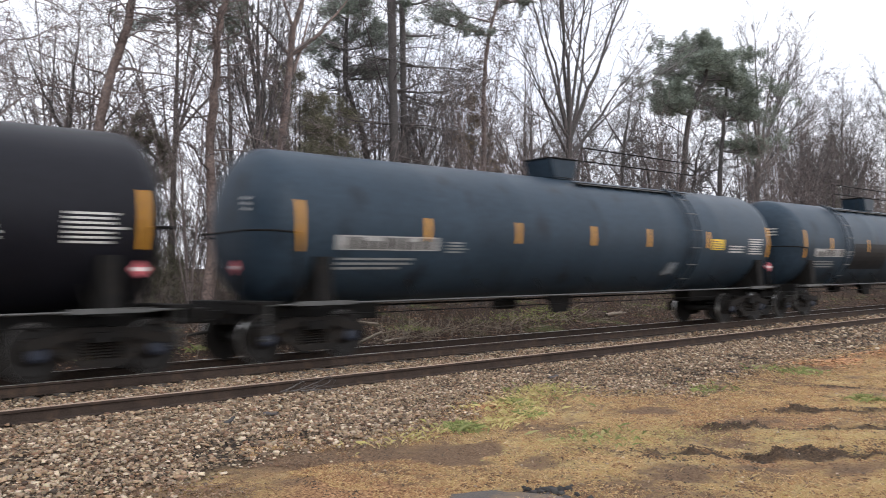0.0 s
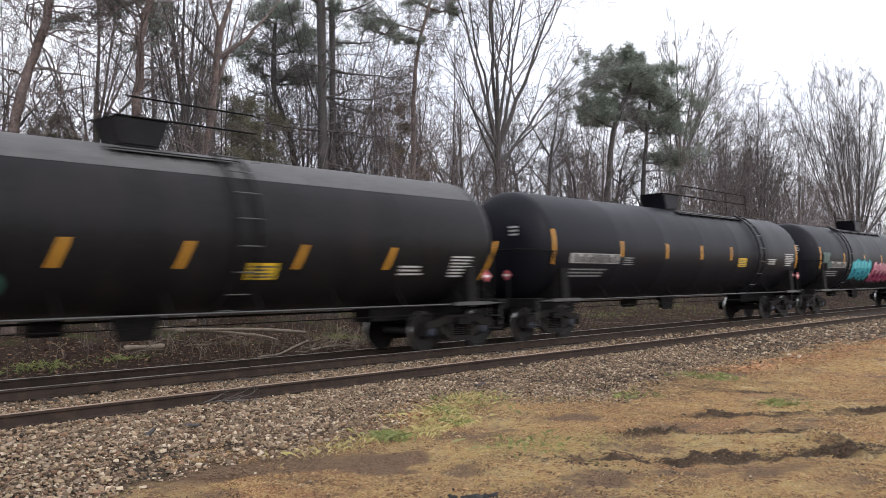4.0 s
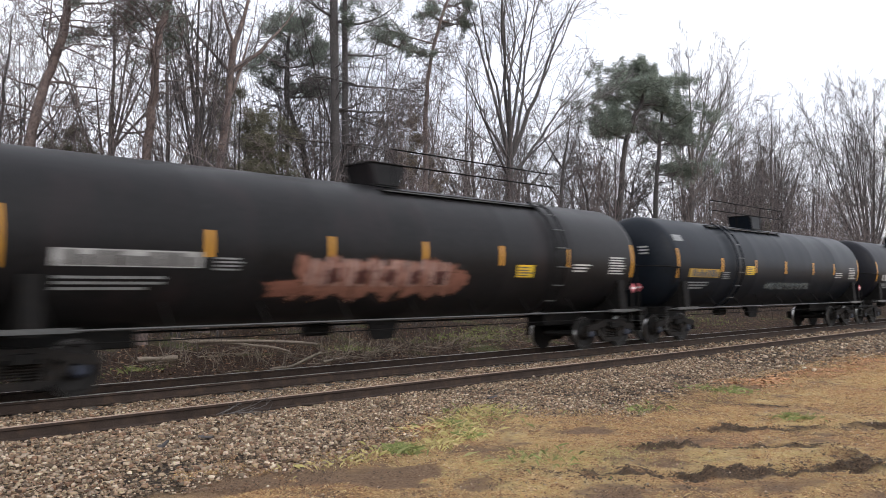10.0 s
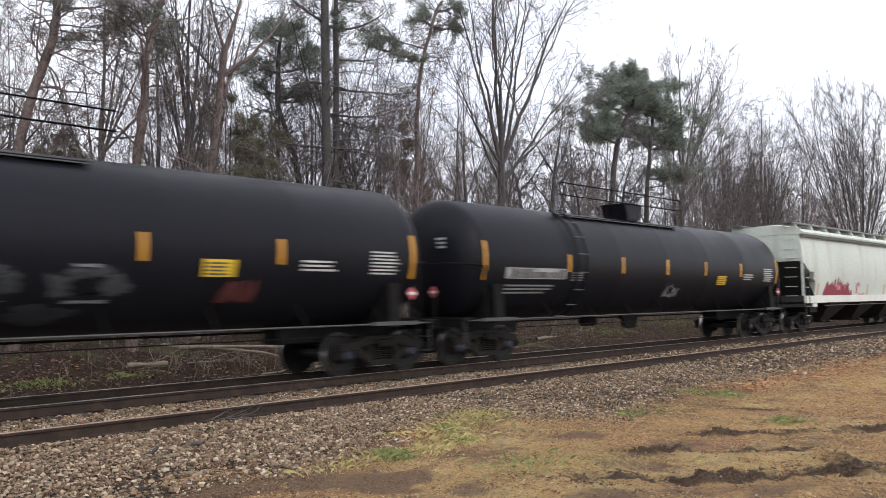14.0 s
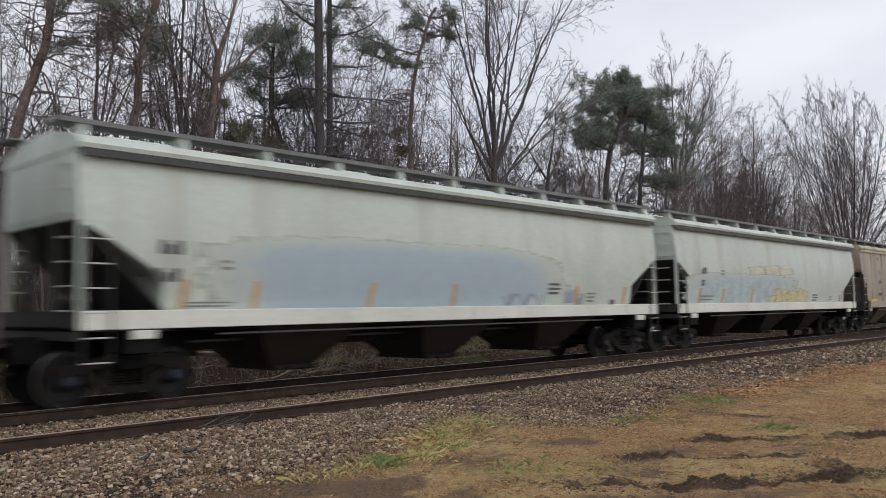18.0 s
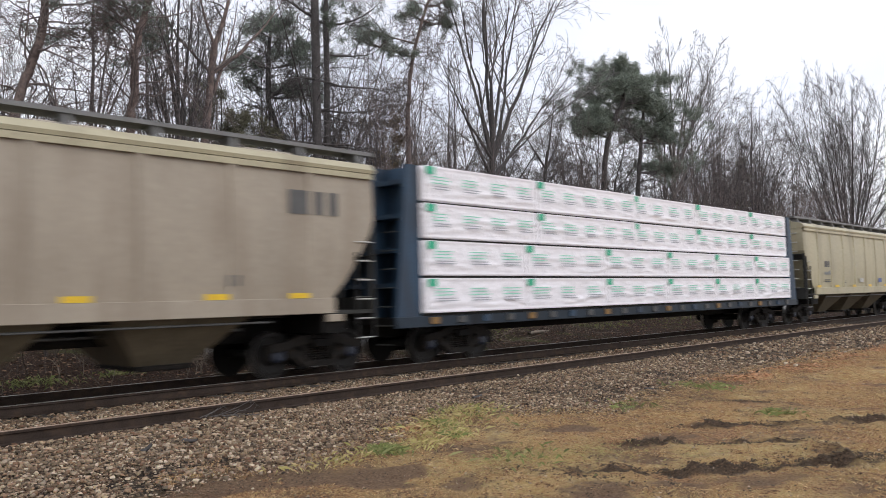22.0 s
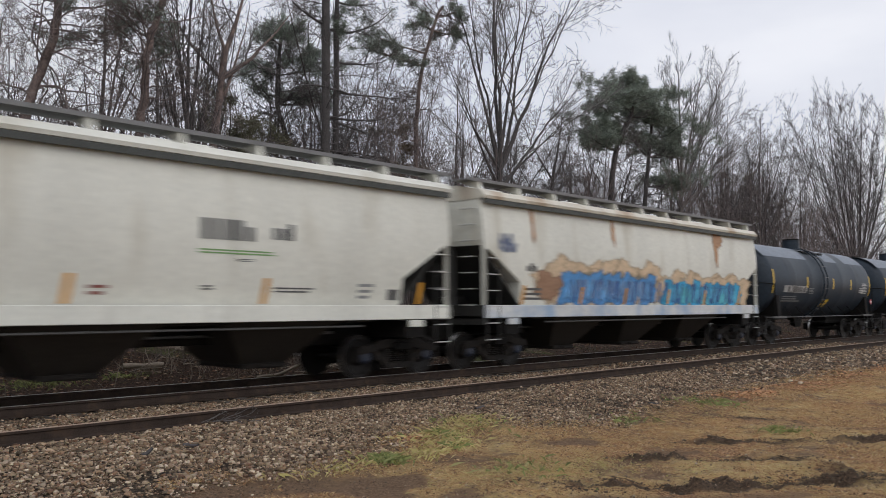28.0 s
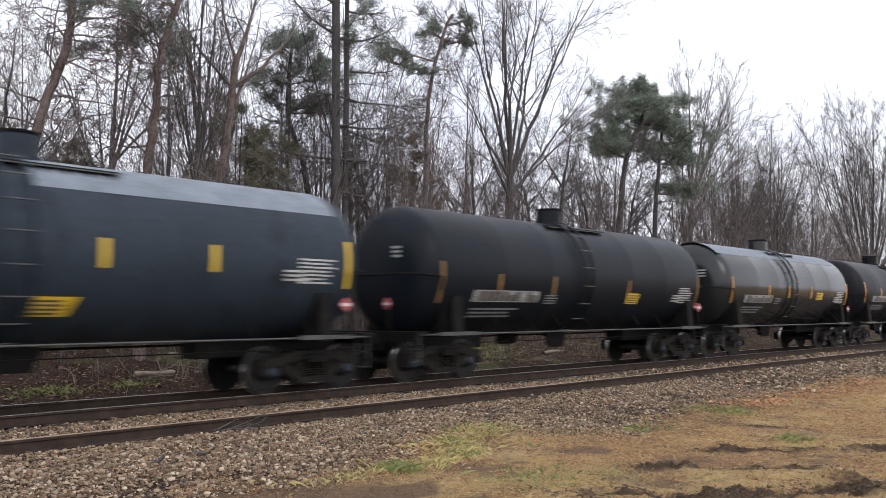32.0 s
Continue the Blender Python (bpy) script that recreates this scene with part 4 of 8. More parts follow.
    for f0, f1, z in spans:
        bm = bmesh.new()
        pipe(bm, [(at(f0), -0.80, z), (at(f1), -0.80, z)], 0.017, 6)
        rail = part("safety_rail", bm, M_UNDER, car, "thin dark safety rail above the tank top")
        if z > 4.5:
            for i in range(4):
                x = at(f0) + (at(f1) - at(f0)) * i / 3
                part("post", cached("rail_post", lambda: finish(rod(bmesh.new(), (0, -0.80, 3.83), (0, -0.80, 4.74), 0.015, 5), "post", M_UNDER)), None, rail, at=pose(x, 0, 0))
        elif rail_span:
            for i in range(6):
                x = at(f0) + (at(f1) - at(f0)) * i / 5
                part("post", cached("rail_stub", lambda: finish(rod(bmesh.new(), (0, -0.80, 3.74), (0, -0.80, 4.34), 0.012, 5), "post", M_UNDER)), None, rail, at=pose(x, 0, 0))
    # ladder down the near side
    if ladder != "none":
        lx = at(ladder) if ladder is not None else w0 + 0.55
        arc = [radians(65 - 135 * i / 10) for i in range(11)]
        steps = part("ladder", strip_mesh(bmesh.new(), [(lx - 0.22, -(TANK_R + 0.13) * math.cos(a), TANK_Z + (TANK_R + 0.13) * math.sin(a)) for a in arc]), paint, car, "curved ladder up the tank side")
        part("stile", strip_mesh(bmesh.new(), [(lx + 0.22, -(TANK_R + 0.13) * math.cos(a), TANK_Z + (TANK_R + 0.13) * math.sin(a)) for a in arc]), paint, steps)
        for i in range(8):
            a = radians(58 - 17 * i)
            y, z = -(TANK_R + 0.14) * math.cos(a), TANK_Z + (TANK_R + 0.14) * math.sin(a)
            part("rung", cached("tank_rung", lambda: finish(rod(bmesh.new(), (-0.22, 0, 0), (0.22, 0, 0), 0.014, 6), "rung", M_RAILPIPE)), None, steps, at=pose(lx, y, z))
    # long rails at the foot, end platforms, sills, saddles
    end = half + 0.62
    for side in (-1, 1):
        bm = bmesh.new()
        pipe(bm, [(-end, side * 1.42, low_rail), (end, side * 1.42, low_rail)], 0.020, 8)
        rail = part("side_handrail", bm, M_RAILPIPE, car, "long worn pipe rail along the tank foot")
        for i in range(9):
            x = -half + 0.8 + (length - 1.6) * i / 8
            part("stanchion", cached(("stanchion", side), lambda: finish(rod(bmesh.new(), (0, side * 1.42, 1.05), (0, side * 1.05, 1.5), 0.018, 5), "stanchion", M_UNDER)), None, rail, at=pose(x, 0, 0))
    for e in (-1, 1):
        bm = bmesh.new()
        box(bm, e * (half - 2.6), e * (half + 0.75), -0.30, 0.30, 0.68, 1.12, bevel=0.02)
        part("stub_sill", bm, M_UNDER, car)
        bm = bmesh.new()
        box(bm, e * (half + 0.38), e * (half + 0.78), -1.45, 1.45, 1.06, 1.12, bevel=0.008)
        box(bm, e * (half + 0.70), e * (half + 0.78), -1.45, 1.45, 0.90, 1.06)
        plat = part("end_platform", bm, M_UNDER, car)
        bm = bmesh.new()
        for y in (-1.38, -1.02):
            rod(bm, (e * (half + 0.6), y, 0.42), (e * (half + 0.6), y, 1.06), 0.016, 6)
        for z in (0.44, 0.74):
            rod(bm, (e * (half + 0.6), -1.38, z), (e * (half + 0.6), -1.02, z), 0.016, 6)
        part("sill_step", bm, M_RAILPIPE, plat)
        bm = bmesh.new()
        pipe(bm, [(e * (half + 0.1), -1.56, 1.1), (e * (half + 0.1), -1.56, 2.32), (e * (half + 0.45), -1.35, 2.36), (e * (half + 0.74), -0.9, 2.38), (e * (half + 0.74), 0.9, 2.38), (e * (half + 0.45), 1.35, 2.36), (e * (half + 0.1), 1.56, 2.32), (e * (half + 0.1), 1.56, 1.1)], 0.02, 6)
        part("end_handrail", bm, M_UNDER, car, "bent pipe rail round the tank head")
        x = e * (half - 0.5)
        bm = bmesh.new()
        prism(bm, [(-1.5, 0.98), (-1.44, 1.9), (-1.28, 1.9), (-0.95, 1.32), (-0.4, 1.08), (0.4, 1.08), (0.95, 1.32), (1.28, 1.9), (1.44, 1.9), (1.5, 0.98)], "x", x - 0.16, x + 0.16)
        part("saddle", bm, M_UNDER, car)
        bm = bmesh.new()
        box(bm, x - 0.62, x + 0.62, -1.52, -1.40, 1.02, 1.10)
        part("jacking_pad", bm, M_RAILPIPE, car, "worn bright step plate")
        # hazard placards: one on the side at the right end, one on the end at the left
        turn = pose(half - 0.1, -1.55, 1.68) if e > 0 else pose(-half - 0.80, -0.55, 1.72, 0, 0, -90)
        plac = part("placard", cached("placard", placard_mesh), None, car, "red and white hazard placard", turn)
        part("placard_post", cached("placard_post", lambda: finish(box(bmesh.new(), -0.03, 0.03, 0.012, 0.06, -0.6, 0.12), "placard_post", M_UNDER)), None, plac)
        part("print", cached("placard_print", lambda: finish(box(bmesh.new(), -0.085, 0.085, -0.018, -0.012, -0.03, 0.03), "print", M_WHITE)), None, plac)
        add_truck(car, x, s)
        add_coupler(car, e * (half + 0.75), e)
    bm = bmesh.new()
    lathe(bm, [(0.62, 0.10), (0.70, 0.14), (0.86, 0.14), (0.88, 0.22), (1.02, 0.22)], "z", 16)
    prism(bm, [(-0.5, 1.02), (-0.32, 0.58), (0.32, 0.58), (0.5, 1.02)], "y", -0.2, -0.16)
    part("bottom_outlet", bm, M_UNDER, car)
    bm = bmesh.new()
    lathe(bm, [(-1.6, 0.02), (-1.58, 0.14), (-0.95, 0.14), (-0.93, 0.02)], "x", 14, (0, 0.55, 0.82))
    pipe(bm, [(-half + 1.0, 0.4, 0.92), (half - 1.0, 0.4, 0.92)], 0.022, 6)
    pipe(bm, [(-half + 1.0, -0.9, 0.82), (half - 1.0, -0.9, 0.82)], 0.012, 5)
    part("brake_gear", bm, M_UNDER, car)
    return car


# ---- covered hoppers ----
def hopper_car(left, right, paint, label, style="round", eave=4.02, sill=1.22, width=1.6, roof_paint=None, end_paint=None, bays=3, tape=None, tape_at=(),
               writing=(), art=(), cut=1.4, knee=2.92, ribs=0, stripe=None):
    """left, right: places in the train of the body's ends. writing: (x0, x1, z0, z1, kind, material) from the body's left end."""
    s, half = (left + right) / 2, (right - left) / 2
    car = empty("covered_hopper", pose(s, YC, 0), label, "hopper car", "cars of the freight train")
    CARS.append((car, s))
    seed = int(left * 10)
    top = sill + 0.30
    if style == "round":
        outline = [(-half, eave), (-half, knee), (-half + 0.1, knee - 0.12), (-half + 0.55 * cut, knee - 0.85), (-half + 0.82 * cut, knee - 1.25), (-half + cut, top)]
    else:
        outline = [(-half, eave), (-half, knee), (-half + cut, knee - 0.85), (-half + cut, top)]
    outline = outline + [(-x, z) for x, z in outline[::-1]]
    bm = bmesh.new()
    # side sheets bulge slightly between sill and eave
    levels, belly = (9, 0.06) if style == "round" else (19, 0.13)
    zs = [top + (eave - top) * i / (levels - 1) for i in range(levels)]
    lefts = sorted([(z, x) for x, z in outline[: len(outline) // 2]])
    rows = []
    for z in zs:
        x = float(np.interp(z, [a for a, _ in lefts], [b for _, b in lefts]))
        y = width - belly + belly * math.sin(math.pi * (z - top) / (eave - top))
        ring = []
        for k in range(7):
            ring.append(bm.verts.new((x + (-2 * x) * k / 6, -y, z)))
        for k in range(7):
            ring.append(bm.verts.new((-x + 2 * x * k / 6, y, z)))
        rows.append(ring)
    for p, q in zip(rows, rows[1:]):
        for i in range(14):
            bm.faces.new((p[i], p[(i + 1) % 14], q[(i + 1) % 14], q[i]))
    bm.faces.new(rows[0])
    bm.faces.new(rows[-1][::-1])
    bmesh.ops.recalc_face_normals(bm, faces=bm.faces)
    body = part("body", bm, paint, car)
    side = flat(-width) if style == "round" else (lambda x, z, lift=0.006: (x, -width + belly - belly * math.sin(math.pi * min(1, max(0, (z - top) / (eave - top)))) - lift, z))
    if ribs:
        for i in range(ribs):
            x = -half + 1.6 + (2 * half - 3.2) * i / (ribs - 1)
            bm = bmesh.new()
            prism(bm, [(x - 0.05, -width - 0.012), (x + 0.05, -width - 0.012), (x + 0.09, -width + 0.05), (x - 0.09, -width + 0.05)], "z", top, eave - 0.1)
            part("side_post", bm, paint, body)
    # roof with eaves, hatches and walkways
    bm = bmesh.new()
    w = width + 0.02
    prism(bm, [(-w, eave), (-w - 0.02, eave + 0.07), (-w + 0.10, eave + 0.20), (-0.8, eave + 0.36), (0, eave + 0.41), (0.8, eave + 0.36), (w - 0.10, eave + 0.20), (w + 0.02, eave + 0.07), (w, eave)], "x", -half - 0.02, half + 0.02)
    roof = part("roof", bm, roof_paint or paint, car)
    # strip under the eave; dark grey on cut-style cars paints the shadow line
    bm = bmesh.new()
    box(bm, -half + 0.02, half - 0.02, -width - 0.018, -width + 0.02, eave - 0.12, eave - 0.012)
    part("eave_angle", bm, spray("eave_shade_grey", (0.075, 0.08, 0.075)) if style != "round" else (roof_paint or paint), roof)
    for i in range(bays + 1):
        x = -half + 1.6 + (2 * half - 3.2) * i / bays
        bm = bmesh.new()
        box(bm, x - 0.65, x + 0.65, -0.32, 0.32, eave + 0.40, eave + 0.50, bevel=0.03)
        part("hatch", bm, paint, roof)
    for sd in (-1, 1):
        y0 = sd * 1.05
        bm = bmesh.new()
        box(bm, -half - 0.25, half + 0.25, y0 - 0.28, y0 + 0.28, eave + 0.44, eave + 0.475)
        for i in range(int(half * 4)):
            x = -half - 0.2 + i * 0.5
            box(bm, x, x + 0.02, y0 - 0.28, y0 + 0.28, eave + 0.476, eave + 0.486)
        board = part("running_board", bm, M_GRATE, car, "steel grating walkway on the roof")
        bm = bmesh.new()
        box(bm, -half - 0.25, half + 0.25, y0 - sd * -0.28, y0 + sd * 0.30, eave + 0.42, eave + 0.495)
        part("edge_angle", bm, M_GRATE, board)
        for i in range(11):
            x = -half + 0.15 + (2 * half - 0.3) * i / 10
            bm = bmesh.new()
            prism(bm, [(y0 - 0.27, eave + 0.44), (y0 + 0.27, eave + 0.44), (y0 + sd * 0.30 + 0.02, eave + 0.22), (y0 + sd * 0.30 - 0.04, eave + 0.22)], "x", x - 0.05, x + 0.05)
            part("bracket", bm, paint if style != "round" else M_GRATE, board)
    # side sill
    bm = bmesh.new()
    for sd in (-1, 1):
        box(bm, -half + (0 if style != "round" else cut), half - (0 if style != "round" else cut), sd * (width - 0.06), sd * (width + 0.035), sill, sill + 0.30, bevel=0.01)
    part("side_sill", bm, stripe or paint, car)
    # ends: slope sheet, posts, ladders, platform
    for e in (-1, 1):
        # the sheet is coloured black for the shade inside the open end
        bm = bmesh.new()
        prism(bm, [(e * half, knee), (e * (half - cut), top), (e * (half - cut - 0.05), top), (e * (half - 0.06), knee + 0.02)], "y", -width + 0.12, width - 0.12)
        part("slope_sheet", bm, M_HBLACK, car, "sloping end sheet with shade put into its black")
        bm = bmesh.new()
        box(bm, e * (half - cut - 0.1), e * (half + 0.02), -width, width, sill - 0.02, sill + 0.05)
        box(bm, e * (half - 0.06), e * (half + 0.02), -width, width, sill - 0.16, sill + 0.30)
        plat = part("end_platform", bm, M_HBLACK, car, "black end platform")
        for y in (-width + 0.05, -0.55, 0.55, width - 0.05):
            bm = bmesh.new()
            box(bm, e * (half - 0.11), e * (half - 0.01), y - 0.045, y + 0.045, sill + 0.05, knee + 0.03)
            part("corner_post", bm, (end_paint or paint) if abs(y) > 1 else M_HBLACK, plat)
        for y, x in ((-width - 0.03, None), (width + 0.03, None)):
            xa, xb = e * (half - 0.50), e * (half - 0.06)
            bm = bmesh.new()
            box(bm, xa - 0.01, xa + 0.01, y - 0.02, y + 0.02, sill - 0.5, knee - 0.5)
            box(bm, xb - 0.012, xb + 0.012, y - 0.02, y + 0.02, sill - 0.5, knee - 0.1)
            lad = part("ladder", bm, M_HBLACK, car, "dark steel end ladder with pale rungs")
            for i in range(6):
                z = sill - 0.5 + i * 0.38
                part("rung", cached(("hop_rung",), lambda: finish(rod(bmesh.new(), (-0.23, 0, 0), (0.23, 0, 0), 0.014, 6), "rung", M_LETTER)), None, lad, at=pose((xa + xb) / 2, y, z))
        for i in range(7):
            iron = cached(("grab_iron", paint is M_HRED), lambda: finish(rod(bmesh.new(), (0, -1.35, 0), (0, -0.9, 0), 0.014, 6), "grab_iron", M_LETTER if paint is not M_HRED else paint))
            part("grab_iron", iron, None, car, at=pose(e * (half + 0.05), 0, sill + 0.3 + i * 0.38))
        bm = bmesh.new()
        box(bm, e * (half - 2.8), e * (half + 0.45), -0.3, 0.3, 0.68, 1.12, bevel=0.02)
        part("centre_sill", bm, M_UNDER, car)
        bm = bmesh.new()
        lathe(bm, [(-0.35, 0.02), (-0.33, 0.17), (0.33, 0.17), (0.35, 0.02)], "y", 14, (e * (half - 0.6), 0, sill + 0.35))
        part("brake_cylinder", bm, M_UNDER, car)
        x = e * (half - 1.05)
        bm = bmesh.new()
        box(bm, x - 0.28, x + 0.28, -width + 0.02, width - 0.02, 0.84, sill)
        part("bolster", bm, M_UNDER, car)
        bm = bmesh.new()
        box(bm, x - 0.2, x + 0.2, -width - 0.04, -width + 0.1, sill - 0.16, sill - 0.02, bevel=0.01)
        part("jacking_pad", bm, stripe or paint, car)
        add_truck(car, x, s)
        add_coupler(car, e * (half + 0.42), e)
    # discharge bays
    inner = half - 2.45
    for i in range(bays):
        a, c = -inner + 2 * inner * i / bays, -inner + 2 * inner * (i + 1) / bays
        mid, wide = (a + c) / 2, min(1.25, (c - a) / 2 - 0.05)
        bm = bmesh.new()
        lo = [bm.verts.new(p) for p in ((mid - 0.5, -0.75, 0.42), (mid + 0.5, -0.75, 0.42), (mid + 0.5, 0.75, 0.42), (mid - 0.5, 0.75, 0.42))]
        hi = [bm.verts.new(p) for p in ((mid - wide, -width + 0.12, sill), (mid + wide, -width + 0.12, sill), (mid + wide, width - 0.12, sill), (mid - wide, width - 0.12, sill))]
        for k in range(4):
            bm.faces.new((lo[k], lo[(k + 1) % 4], hi[(k + 1) % 4], hi[k]))
        bm.faces.new(lo)
        bm.faces.new(hi[::-1])
        bmesh.ops.recalc_face_normals(bm, faces=bm.faces)
        chute = part("discharge_bay", bm, spray("dusty_bay", (0.14, 0.117, 0.082)) if style == "round" and paint is not M_HRED else spray("grimy_bay", (0.030, 0.026, 0.022)), car, "grimy sloping discharge hopper")
        bm = bmesh.new()
        box(bm, mid - 0.5, mid + 0.5, -0.85, 0.85, 0.34, 0.43, bevel=0.01)
        rod(bm, (mid - 0.2, -0.95, 0.38), (mid + 0.2, -0.95, 0.38), 0.04, 8)
        part("gate", bm, M_TRUCK, chute)
    bm = bmesh.new()
    box(bm, -inner - 0.4, inner + 0.4, -0.26, 0.26, 0.78, 1.14)
    box(bm, -inner - 0.4, inner + 0.4, -width + 0.2, width - 0.2, sill - 0.05, sill - 0.002)
    part("underframe", bm, M_TRUCK, car, "dusty centre beam under the body")
    bm = bmesh.new()
    pipe(bm, [(-inner, -width + 0.1, sill - 0.12), (inner, -width + 0.1, sill - 0.12)], 0.022, 6)
    pipe(bm, [(-inner, -0.5, 0.95), (inner, -0.5, 0.95)], 0.03, 6)
    part("train_line", bm, M_RAILPIPE, car)
    # tapes, writing, graffiti
    for x in tape_at:
        bm = bmesh.new()
        if tape == "low":
            skin(bm, -half + x - 0.23, -half + x + 0.23, top + 0.0, top + 0.10, 0.04, 1, 0, side)
        elif tape == "pale":
            skin(bm, -half + x - 0.07, -half + x + 0.07, top + 0.02, top + 0.5, 0.012, 5, 0.12, side)
        else:
            skin(bm, -half + x - 0.06, -half + x + 0.06, top + 0.02, top + 0.48, 0.010 + 0.0012 * len(art), 5, 0.12, side)
        part("reflective_tape", bm, spray("faded_orange", (0.55, 0.36, 0.19)) if tape == "pale" else (M_SIGN if tape == "low" else M_YELLOW), body)
    for i, (x0, x1, z0, z1, kind, mat) in enumerate(writing):
        bm = bmesh.new()
        if kind == "plate":
            skin(bm, -half + x0, -half + x1, z0, z1, 0.01, 4, 0, side)
        elif kind == "lines":
            lines(bm, -half + x0, -half + x1, z0, z1, max(2, int((z1 - z0) / 0.09)), seed + i, side)
        else:
            letters(bm, -half + x0, -half + x1, z0, z1, max(3, int((x1 - x0) / 0.22)), seed + i, side)
        part("lettering", bm, mat, body)
    for j, (name, tone, blobs, *kind) in enumerate(art):
        for i, (x, z, w, h) in enumerate(blobs):
            bm = sprayed(bmesh.new(), -half + x, z, w, h, seed + i * 7 + j, 0.0035 + 0.0012 * j + 0.0002 * i, side, *kind)
            part("graffiti", bm, spray(name, tone, True), body, name.replace("_", " ") + " spray paint")
    return car


# ---- centre-beam flat car with wrapped lumber ----
def lumber_car(left, right):
    s, half = (left + right) / 2, (right - left) / 2
    car = empty("centre_beam_car", pose(s, YC, 0), "blue centre-beam flat car with dark deck and tall end bulkheads", "flat car", "cars of the freight train")
    CARS.append((car, s))
    deck_half = half + 0.85
    bm = bmesh.new()
    box(bm, -deck_half, deck_half, -1.45, 1.45, 0.92, 1.06)
    box(bm, -deck_half, deck_half, -0.3, 0.3, 0.62, 0.92)
    deck = part("deck", bm, M_UNDER, car, "dark steel deck")
    bm = bmesh.new()
    for sd in (-1, 1):
        box(bm, -deck_half, deck_half, sd * 1.45, sd * 1.53, 0.84, 1.075, bevel=0.01)
    part("side_sill", bm, M_NAVY, car, "dark blue side sill")
    n = 24
    for i in range(n):
        x = -half + 0.3 + (2 * half - 0.6) * i / (n - 1)
        bm = bmesh.new()
        box(bm, x - 0.13, x + 0.13, -1.575, -1.53, 0.90, 1.05, bevel=0.008)
        part("winch", bm, (M_RAILPIPE if i % 2 else M_BLUE) if i % 4 else spray("dull_amber", (0.25, 0.15, 0.06)), deck, "strap winch on the sill")
    bm = bmesh.new()
    box(bm, -deck_half, deck_half, -0.12, 0.12, 4.28, 4.46)
    for i in range(19):
        x = -half + 2 * half * i / 18
        box(bm, x - 0.06, x + 0.06, -0.1, 0.1, 1.06, 4.3)
    part("centre_beam", bm, M_BLUE, car)
    for e in (-1, 1):
        x0, x1 = sorted((e * (half + 0.12), e * (half + 0.80)))
        bm = bmesh.new()
        box(bm, e * (half + 0.10), e * (half + 0.18), -1.52, 1.52, 1.06, 4.36)
        bulk = part("bulkhead", bm, M_BLUE, car, "faded blue end bulkhead")
        for y in (-1.45, -0.5, 0.5, 1.45):
            bm = bmesh.new()
            prism(bm, [(e * (half + 0.18), 4.36), (e * (half + 0.46), 4.36), (e * (half + 0.82), 1.06), (e * (half + 0.18), 1.06)], "y", y - 0.06, y + 0.06)
            part("gusset", bm, M_BLUE, bulk)
        for i in range(4):
            z = 1.7 + i * 0.75
            w = 0.82 - (z - 1.06) / 3.3 * 0.36
            bm = bmesh.new()
            box(bm, e * (half + 0.18), e * (half + w), -1.39, 1.39, z, z + 0.10)
            part("stiffener", bm, M_BLUE, bulk)
        bm = bmesh.new()
        for i in range(7):
            z = 0.5 + i * 0.4
            rod(bm, (e * (half + 0.86 - max(0, z - 1.06) / 3.3 * 0.36), -1.4, z), (e * (half + 0.86 - max(0, z - 1.06) / 3.3 * 0.36), -0.95, z), 0.014, 6)
        part("ladder", bm, M_RAILPIPE, bulk)
        add_truck(car, e * (half - 1.6), s)
        add_coupler(car, e * (half + 0.85), e)
    # four tiers of wrapped bundles a side; each unit is a load of its own on the car
    rng = random.Random(7)
    tier = 0.822
    for k in range(4):
        cuts = [0.0, 0.17, 0.346, 0.517, 0.677, 0.836, 1.0] if k < 2 else [0.0, 0.195, 0.43, 0.625, 0.83, 1.0]
        for a, c in zip(cuts, cuts[1:]):
            x0, x1 = -half + 2 * half * a, -half + 2 * half * c
            for sd in (-1, 1):
                z0 = 1.085 + k * tier
                bm = bmesh.new()
                y0, y1 = sd * 0.16, sd * (1.60 - (0.09 if (k > 1 and a > 0.4) else 0))
                nx, nz = 48, 16
                # film over the outer face, in slanting wrinkles and a few long creases
                creases = [(rng.uniform(x0, x1), rng.uniform(0.15, 0.7), rng.uniform(1.2, 3.0) * rng.choice((-1, 1, 1)), rng.uniform(0.4, 1.2), rng.uniform(0.012, 0.030)) for _ in range(7)]
                fold = lambda x, h: sum(c[4] * math.exp(-((h - c[1] - (x - c[0]) / (6 * c[2])) / 0.035) ** 2 - ((x - c[0]) / c[3]) ** 2) for c in creases)
                wave, wave2 = [rng.uniform(-0.5, 0.5) for _ in range(60)], [rng.uniform(-0.4, 0.4) for _ in range(60)]
                rows = []
                for j in range(nz + 1):
                    row = []
                    for i in range(nx + 1):
                        edge = 0 if i in (0, nx) or j in (0, nz) else 1
                        row.append(bm.verts.new((x0 + 0.012 + (x1 - x0 - 0.024) * i / nx, y1 + sd * edge * (0.022 * (wave[(i + 3 * j) % 60] + wave2[(2 * i + 17 * j) % 60]) - 0.030 + fold(x0 + (x1 - x0) * i / nx, j / nz)), z0 + 0.055 + (tier - 0.06) * j / nz)))
                    rows.append(row)
                for p, q in zip(rows, rows[1:]):
                    for i in range(nx):
                        bm.faces.new((p[i], p[i + 1], q[i + 1], q[i]))
                back = [bm.verts.new((x, y0, z)) for x in (x0 + 0.012, x1 - 0.012) for z in (z0 + 0.055, z0 + tier - 0.005)]
                bm.faces.new([rows[-1][i] for i in range(nx + 1)] + [back[3], back[1]])
                bm.faces.new([rows[0][i] for i in range(nx, -1, -1)] + [back[0], back[2]])
                bm.faces.new([rows[j][0] for j in range(nz + 1)] + [back[1], back[0]])
